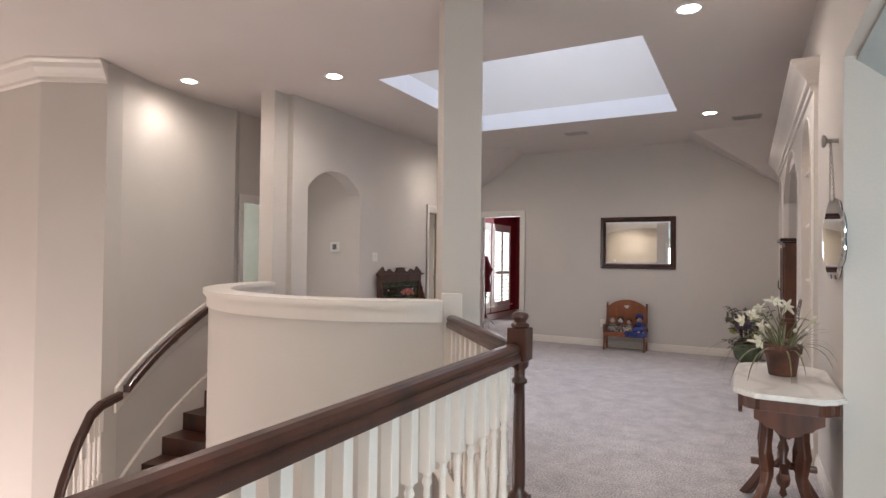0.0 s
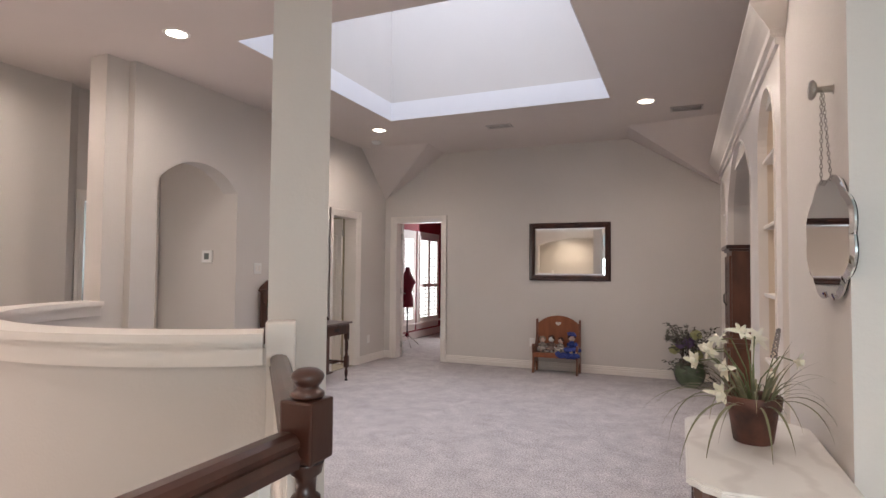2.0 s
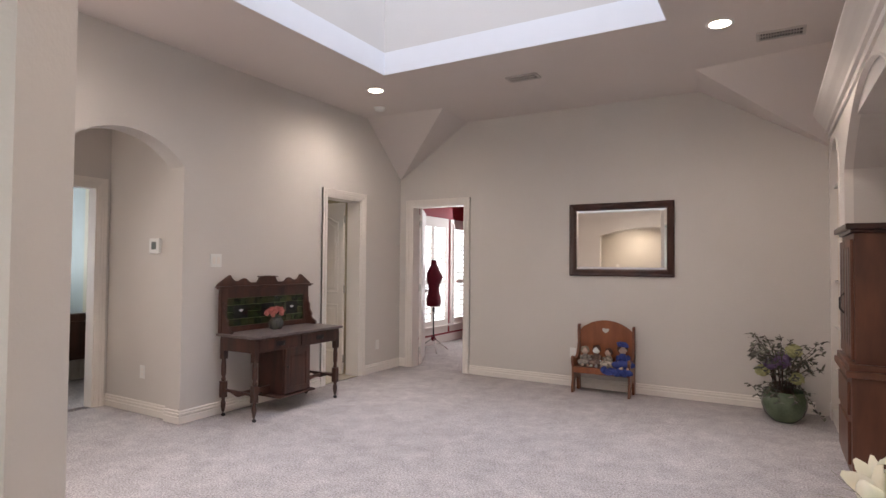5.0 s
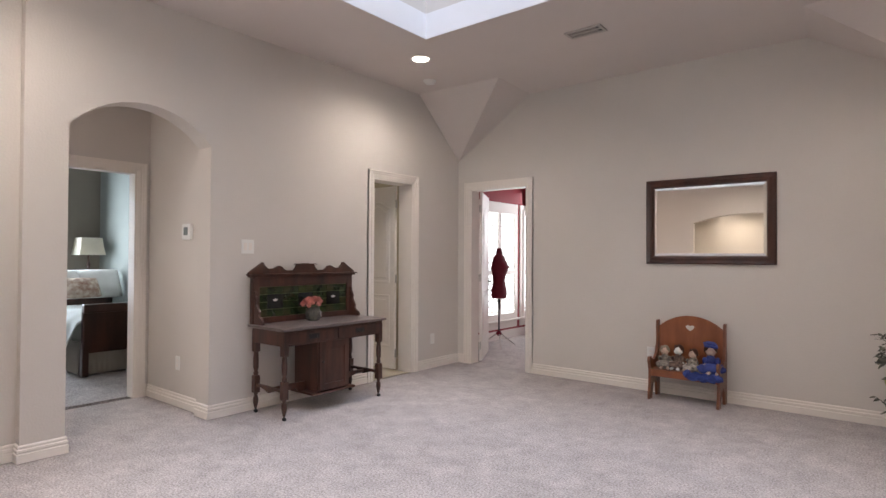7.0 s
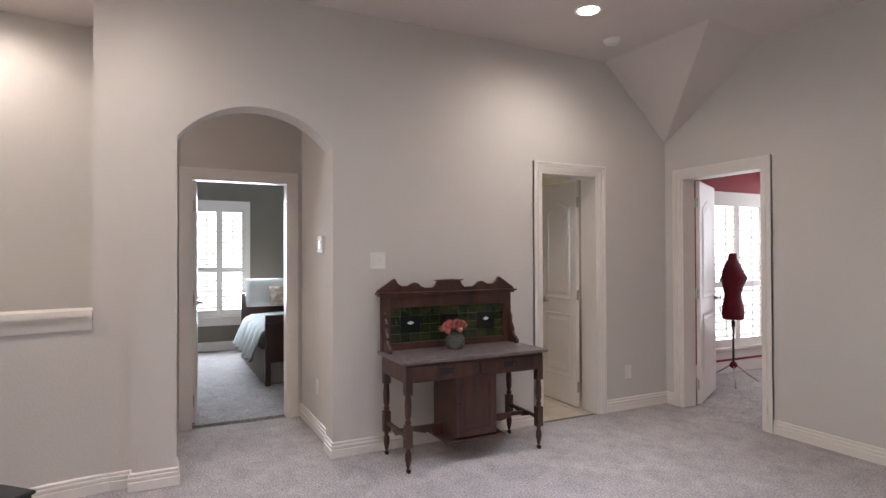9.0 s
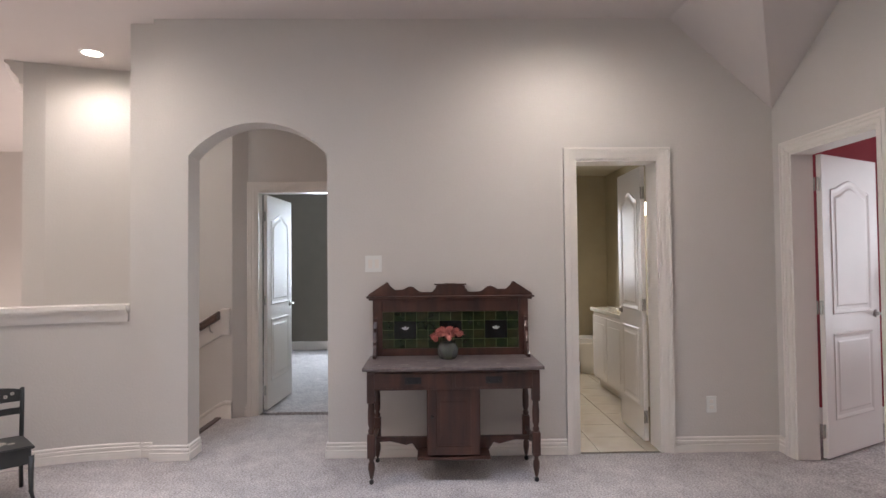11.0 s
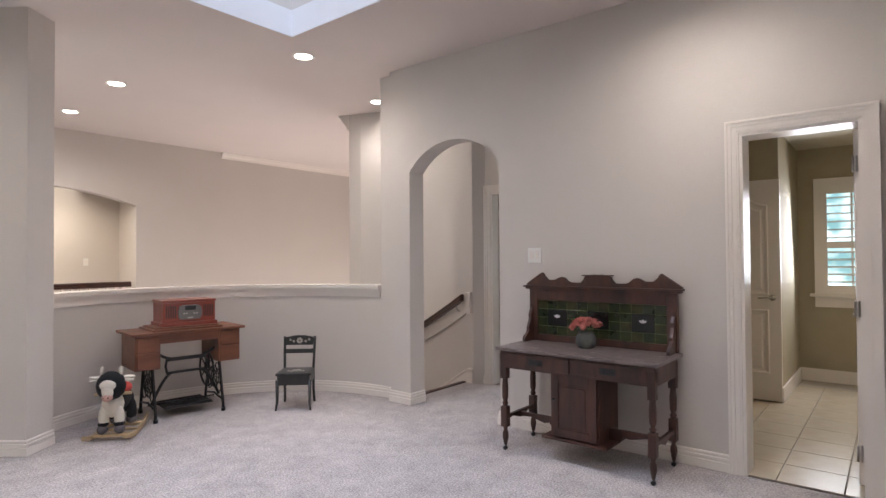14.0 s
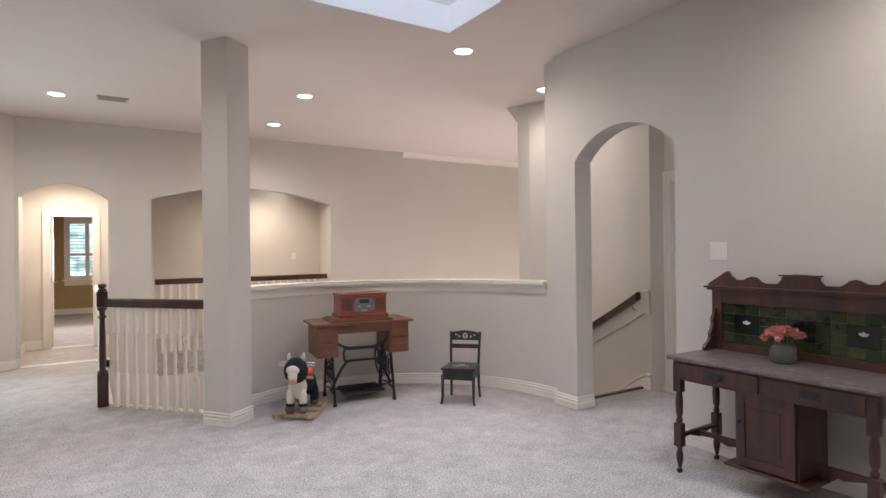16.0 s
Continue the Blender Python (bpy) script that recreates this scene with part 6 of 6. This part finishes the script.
plush("muzzle", [((0, 0.235, 0.335), (0.038, 0.038, 0.028))], PINK, "pink felt muzzle")
for s in (-1, 1):
    plush("nostril", [((s * 0.015, 0.272, 0.338), (0.005, 0.004, 0.005))], PLUSHB)
bm = bmesh.new()
lathe(bm, [(0.012, -0.13), (0.012, 0.13)], Matrix.Translation((0, 0.10, 0.335)) @ Matrix.Rotation(math.pi / 2, 4, "Y"), 10)
part("handle_bar", bm, PALEWOOD, co)
plush("saddle", [((0.01, -0.05, 0.345), (0.10, 0.095, 0.050))], REDFELT, "red felt saddle")

# ---- dressmaker's form in the sewing room ----
MAROON = mat("maroon_jersey", (0.19, 0.012, 0.028), 0.8, spread=(0.13, 0.008, 0.02), scale=30)
df = thing("dress_form", "maroon dressmaker form on a dark pole with tripod legs", "dress form", pose(-4.70, 10.86, 0, 0, 0, -70) @ Matrix.Diagonal((0.86, 0.86, 1, 1)))
bm = bmesh.new()
prof = [(0.07, 0.055, 0.80), (0.165, 0.115, 0.805), (0.17, 0.125, 0.86), (0.165, 0.12, 0.93), (0.125, 0.095, 1.03), (0.122, 0.095, 1.08), (0.145, 0.115, 1.16), (0.165, 0.13, 1.24), (0.165, 0.105, 1.33), (0.155, 0.08, 1.385), (0.09, 0.06, 1.42), (0.05, 0.048, 1.45), (0.048, 0.046, 1.50), (0.01, 0.01, 1.505)]
rows = []
for rx, ry, z in prof:
    row = []
    for k in range(28):
        a = 2 * math.pi * k / 28
        bust = 0.035 * math.exp(-((z - 1.235) / 0.055) ** 2) * (abs(math.sin(a * 1.0)) ** 1 if 0 < a < math.pi else 0)
        row.append(bm.verts.new((rx * math.cos(a), ry * math.sin(a) + bust, z - 0.12)))
    rows.append(row)
for a, b in zip(rows, rows[1:]):
    for j in range(28):
        bm.faces.new((a[j], a[(j + 1) % 28], b[(j + 1) % 28], b[j])).smooth = True
bm.faces.new(rows[0][::-1])
bm.faces.new(rows[-1])
part("torso", bm, MAROON, df, "maroon jersey torso")
bm = bmesh.new()
tube(bm, [(0, 0, 0.16), (0, 0, 0.76)], 0.013, 10)
tube(bm, [(0, 0, 0.60), (0, 0, 0.66)], 0.024, 10)
tube(bm, [(0, 0, 0.62), (0.10, 0.04, 0.60), (0.14, 0.05, 0.55)], 0.006, 6)
part("pole", bm, BLACK, df)
for k in range(3):
    a = radians(20 + 120 * k)
    bm = bmesh.new()
    tube(bm, [(0.02 * math.cos(a), 0.02 * math.sin(a), 0.20), (0.33 * math.cos(a), 0.33 * math.sin(a), 0.012)], 0.008, 8)
    part("tripod_leg", bm, IRON, df, "silver tripod leg")
bm = bmesh.new()
lathe(bm, [(0.02, 0.16), (0.05, 0.19), (0.03, 0.225), (0.02, 0.23)], None, 12)
part("hub", bm, MAROON, df)
for x, z in ((0.06, 1.17), (-0.06, 1.17), (0.07, 1.0), (0.08, 0.86)):
    bm = bmesh.new()
    lathe(bm, [(0.022, 0), (0.026, 0.006), (0.018, 0.008)], Matrix.Translation((x + 0.04, -0.108, z - 0.08)) @ Matrix.Rotation(math.pi / 2, 4, "X"), 16)
    part("adjusting_dial", bm, VENTGREY, df)

# ---- bedroom: sleigh bed, nightstand and lamp ----
QUILT = mat("ice_blue_quilt", (0.62, 0.66, 0.66), 0.8, spread=(0.50, 0.52, 0.49), scale=4, bump=0.4, bump_scale=30)
SKIRT = mat("taupe_bed_skirt", (0.30, 0.27, 0.23), 0.9)
PILLOW = mat("white_cotton_pillow", (0.80, 0.79, 0.76), 0.85, bump=0.3, bump_scale=20)
# the bed runs along the room's length; its footboard faces the door
BX0, BX1, BY0, BY1 = -6.86, -8.85, 6.40, 7.42
bd = thing("sleigh_bed", "made sleigh bed with dark wooden ends and a pale blue quilt", "bed", pose(BX0, BY0, 0))
L_ = BX0 - BX1
W_ = BY1 - BY0
part("footboard", B((-0.05, 0.0, 0.24, 0.0, W_, 0.68), (-0.04, 0.0, 0.66, 0.035, W_, 0.75), bevel=0.012), DARKWOOD, bd, "dark curved wooden footboard")
part("headboard", B((-L_, 0.0, 0.16, -L_ + 0.05, W_, 0.78), (-L_ - 0.03, 0.0, 0.76, -L_ + 0.04, W_, 0.86), bevel=0.012), DARKWOOD, bd, "dark wooden headboard")
for x in (-0.03, -L_ + 0.03):
    for y in (0.03, W_ - 0.03):
        part("bed_foot", B((x - 0.03, y - 0.03, 0.0, x + 0.03, y + 0.03, 0.25), bevel=0.006), DARKWOOD, bd)
part("mattress", B((-L_ + 0.06, 0.03, 0.32, -0.06, W_ - 0.03, 0.56), bevel=0.05), PILLOW, bd)
bm = bmesh.new()
nx, ny = 40, 16
gridv = []
for i in range(nx + 1):
    row = []
    for j in range(ny + 1):
        x, y = -0.07 - (L_ - 0.55) * i / nx, -0.16 + (W_ + 0.16) * j / ny
        z = 0.60 + 0.012 * math.sin(x * 9) * math.cos(y * 7)
        if y < 0.02:
            k = (0.02 - y) / 0.18
            z = 0.60 - 0.36 * k + 0.0
            y = 0.0 - 0.13 * k + 0.03 * math.sin(x * 22) * k
        row.append(bm.verts.new((x, y, z)))
    gridv.append(row)
for i in range(nx):
    for j in range(ny):
        bm.faces.new((gridv[i][j], gridv[i + 1][j], gridv[i + 1][j + 1], gridv[i][j + 1])).smooth = True
r = bmesh.ops.extrude_face_region(bm, geom=bm.faces[:])
bmesh.ops.translate(bm, vec=(0, 0, 0.025), verts=[v for v in r["geom"] if isinstance(v, bmesh.types.BMVert)])
part("quilt", bm, QUILT, bd, "pale blue quilt hanging over the side")
bm = bmesh.new()
ruf = [(-0.08 - (L_ - 0.2) * k / 90, -0.008 + 0.014 * math.sin(k * 1.9), 0) for k in range(91)]
lo = [bm.verts.new((x, y, 0.02)) for x, y, z in ruf]
hi = [bm.verts.new((x, 0.0, 0.36)) for x, y, z in ruf]
for j in range(90):
    bm.faces.new((lo[j], lo[j + 1], hi[j + 1], hi[j])).smooth = True
ruf = [(-0.045 + 0.012 * math.sin(k * 1.9), 0.05 + (W_ - 0.1) * k / 60, 0) for k in range(61)]
lo = [bm.verts.new((x, y, 0.02)) for x, y, z in ruf]
hi = [bm.verts.new((-0.04, y, 0.27)) for x, y, z in ruf]
for j in range(60):
    bm.faces.new((lo[j], lo[j + 1], hi[j + 1], hi[j])).smooth = True
part("bed_skirt", bm, SKIRT, bd, "gathered taupe bed skirt")
for k, (x, y, z, tilt, sz) in enumerate(((-L_ + 0.22, 0.30, 0.78, 62, 0.27), (-L_ + 0.20, 0.78, 0.78, 62, 0.27), (-L_ + 0.40, 0.52, 0.74, 50, 0.20))):
    bm = bmesh.new()
    r_ = bmesh.ops.create_cube(bm, size=1)
    bmesh.ops.subdivide_edges(bm, edges=bm.edges[:], cuts=7, use_grid_fill=True)
    for v in bm.verts:
        u, w_ = v.co.x * 2, v.co.y * 2
        th_ = 0.09 * (1 - u ** 4 * 0.85) * (1 - w_ ** 4 * 0.85)
        v.co = Vector((u * sz * 0.75, w_ * sz, (1 if v.co.z > 0 else -1) * th_ * min(1, abs(v.co.z) * 2)))
    for f in bm.faces:
        f.smooth = True
    part("pillow", bm, PILLOW if k < 2 else mat("floral_cushion", (0.66, 0.58, 0.48), 0.9, spread=(0.30, 0.16, 0.12), scale=16), None, "plump white pillow leaning on the headboard" if k < 2 else "small floral cushion before the pillows", pose(BX0 + x, BY0 + y, z + 0.10, 0, tilt, 0), category="pillow")
ns = thing("nightstand", "white bedside table beside the sleigh bed", "bedside table", pose(-9.2, 6.72, 0))
part("body", B((-0.2, -0.22, 0.14, 0.22, 0.22, 0.66), bevel=0.006), TRIM, ns)
part("top", B((-0.22, -0.25, 0.66, 0.25, 0.25, 0.69), bevel=0.006), TRIM, ns)
part("drawer", B((0.22, -0.18, 0.48, 0.235, 0.18, 0.62), bevel=0.004), TRIM, ns)
for y in (-0.19, 0.19):
    part("leg", B((-0.18, y - 0.02, 0, -0.14, y + 0.02, 0.14), (0.16, y - 0.02, 0, 0.20, y + 0.02, 0.14)), TRIM, ns)
tl = thing("table_lamp", "bedside lamp with a turned dark base and square ivory shade", "table lamp", pose(-9.2, 7.25, 0.83))
bm = bmesh.new()
lathe(bm, [(0.07, 0), (0.075, 0.012), (0.03, 0.03), (0.02, 0.06), (0.04, 0.10), (0.045, 0.14), (0.02, 0.19), (0.016, 0.25), (0.03, 0.29), (0.014, 0.33), (0.008, 0.60)], None, 18)
part("base", bm, DARKWOOD, tl)
bm = bmesh.new()
rows = []
for r_, z in ((0.165, 0.43), (0.145, 0.54), (0.13, 0.67)):
    rows.append([bm.verts.new((sx * r_, sy * r_, z)) for sx, sy in ((-1, -1), (1, -1), (1, 1), (-1, 1))])
for a, b in zip(rows, rows[1:]):
    for j in range(4):
        bm.faces.new((a[j], a[(j + 1) % 4], b[(j + 1) % 4], b[j]))
r = bmesh.ops.solidify(bm, geom=bm.faces[:], thickness=0.004)
part("shade", bm, mat("ivory_linen_shade", (0.74, 0.70, 0.60), 0.9, vary=0.05), tl, "square flared ivory shade")
ct = thing("bedside_chest", "low dark bedside chest under the ivory lamp", "bedside table", pose(-9.2, 7.22, 0))
part("body", B((-0.25, -0.22, 0.06, 0.22, 0.22, 0.80), bevel=0.006), DARKWOOD, ct)
part("top", B((-0.27, -0.24, 0.80, 0.24, 0.24, 0.83), bevel=0.006), WHITE, ct)
part("drawer", B((0.22, -0.2, 0.45, 0.235, 0.2, 0.76), (0.22, -0.2, 0.10, 0.235, 0.2, 0.42), bevel=0.004), DARKWOOD, ct)

# ---- bathroom: toilet, vanity, mirror and wall lamp ----
PORC = mat("white_porcelain", (0.80, 0.77, 0.70), 0.12, vary=0.01, coat=0.5)
to = thing("toilet", "white porcelain toilet with a closed lid against the side wall", "toilet", pose(-7.36, 9.42, 0, 0, 0, 180))
bm = bmesh.new()
rows = []
for rx, ry, cy, z in ((0.11, 0.16, 0.30, 0.0), (0.10, 0.15, 0.30, 0.12), (0.13, 0.19, 0.34, 0.26), (0.18, 0.235, 0.40, 0.36), (0.185, 0.24, 0.40, 0.385)):
    rows.append([bm.verts.new((rx * math.cos(2 * math.pi * k / 24), cy + ry * math.sin(2 * math.pi * k / 24), z)) for k in range(24)])
for a, b in zip(rows, rows[1:]):
    for j in range(24):
        bm.faces.new((a[j], a[(j + 1) % 24], b[(j + 1) % 24], b[j])).smooth = True
bm.faces.new(rows[0][::-1])
bm.faces.new(rows[-1])
part("bowl", bm, PORC, to)
for nm, z0, z1 in (("seat", 0.388, 0.405), ("lid", 0.408, 0.428)):
    bm = bmesh.new()
    prism(bm, [(0.19 * math.cos(2 * math.pi * k / 28), 0.40 + 0.25 * math.sin(2 * math.pi * k / 28)) for k in range(28)], z0, z1, "z")
    bmesh.ops.bevel(bm, geom=[e for e in bm.edges if abs(e.verts[0].co.z - e.verts[1].co.z) < 1e-5], offset=0.006, segments=2, affect="EDGES")
    part(nm, bm, PORC, to)
tk = part("tank", B((-0.22, 0.0, 0.38, 0.22, 0.17, 0.72), bevel=0.02), PORC, to)
part("tank_lid", B((-0.23, -0.005, 0.72, 0.23, 0.18, 0.75), bevel=0.008), PORC, tk)
vn = thing("bathroom_vanity", "cream bathroom vanity with a pale worktop, doors closed", "vanity", pose(-6.2, 9.45, 0, 0, 0, 180))
part("body", B((-0.5, 0.0, 0.09, 0.5, 0.5, 0.80), bevel=0.004), TRIM, vn)
part("worktop", B((-0.52, 0.0, 0.80, 0.52, 0.53, 0.84), bevel=0.006), PORC, vn)
part("toe_kick", B((-0.5, 0.0, 0.0, 0.5, 0.44, 0.09)), TRIM, vn)
for x0 in (-0.48, 0.01):
    part("cabinet_door", B((x0, 0.5, 0.12, x0 + 0.47, 0.515, 0.76), (x0 + 0.07, 0.515, 0.19, x0 + 0.40, 0.52, 0.69), bevel=0.003), TRIM, vn)
bm = bmesh.new()
tube(bm, [(0.0, 0.12, 0.84), (0.0, 0.12, 0.98), (0.0, 0.17, 1.02), (0.0, 0.24, 0.98)], 0.012)
part("tap", bm, IRON, vn, "brushed nickel tap")
vm = thing("vanity_mirror", "tall vanity mirror in a dark wooden frame", "mirror", pose(-6.0, 9.45, 0, 0, 0, 180))
part("frame", B((-0.36, 0, 0.98, -0.29, 0.03, 1.74), (0.29, 0, 0.98, 0.36, 0.03, 1.74), (-0.29, 0, 0.98, 0.29, 0.03, 1.05), (-0.29, 0, 1.67, 0.29, 0.03, 1.74), bevel=0.006), DARKWOOD, vm)
part("glass", B((-0.29, 0, 1.05, 0.29, 0.012, 1.67)), MIRROR, vm)
sc = thing("wall_lamp", "wall lamp with frosted bell shades, lit, over the mirror", "wall lamp", pose(-6.0, 9.45, 0, 0, 0, 180))
bm = bmesh.new()
box(bm, -0.22, 0, 1.93, 0.22, 0.02, 1.98, bevel=0.004)
for x in (-0.16, 0.0, 0.16):
    tube(bm, [(x, 0.02, 1.96), (x, 0.08, 2.0), (x, 0.12, 1.97), (x, 0.12, 1.93)], 0.006)
part("bar", bm, IRON, sc)
for x in (-0.16, 0.0, 0.16):
    bm = bmesh.new()
    lathe(bm, [(0.018, 1.93), (0.03, 1.91), (0.04, 1.86), (0.058, 1.80)], Matrix.Translation((x, 0.12, 0)), 18, cap=False)
    part("shade", bm, glow("lit_frosted_glass", (1.0, 0.86, 0.62), 3.0), sc, "glowing frosted bell shade")
pr = thing("toilet_roll_holder", "white toilet roll on a nickel holder on the bathroom wall", "toilet roll holder", pose(-7.8, 8.98, 0.66))
bm = bmesh.new()
tube(bm, [(0, 0.07, 0.05), (0.06, 0.07, 0.05), (0.07, 0.0, 0.05), (0.07, -0.07, 0.05)], 0.006)
part("holder", bm, IRON, pr)
bm = bmesh.new()
lathe(bm, [(0.02, -0.05), (0.055, -0.05), (0.055, 0.05), (0.02, 0.05)], Matrix.Translation((0.07, 0, 0.03)) @ Matrix.Rotation(math.pi / 2, 4, "X"), 18)
part("roll", bm, WHITE, pr)
for nm in ("bathroom",):
    part("baseboard", B((-7.8, 8.10, 0, -7.785, 9.45, 0.13), (-7.785, 8.10, 0, -6.56, 8.115, 0.13)), TRIM, kind="structure")
part("baseboard", B((-9.5, 3.75, 0, -9.485, 7.50, 0.13), (-9.485, 7.485, 0, -5.80, 7.50, 0.13)), TRIM, kind="structure")
part("baseboard", B((-5.1, NY + 0.17, 0, -5.085, 13.5, 0.13), (-5.085, 13.485, 0, -1.6, 13.5, 0.13)), TRIM, kind="structure")
part("baseboard", B((-2.4, -6.7, 0, 0.8, -6.685, 0.13), (-2.4, -6.685, 0, -2.385, -1.3, 0.13)), TRIM, kind="structure")
part("baseboard", B((-1.32, -1.1, 0, -1.15, -1.085, 0.13), (-0.41, -1.1, 0, -0.2, -1.085, 0.13), (-1.32, -1.085, 0, -1.305, 0.26, 0.13), (-0.215, -1.085, 0, -0.2, 0.26, 0.13)), TRIM, kind="structure")
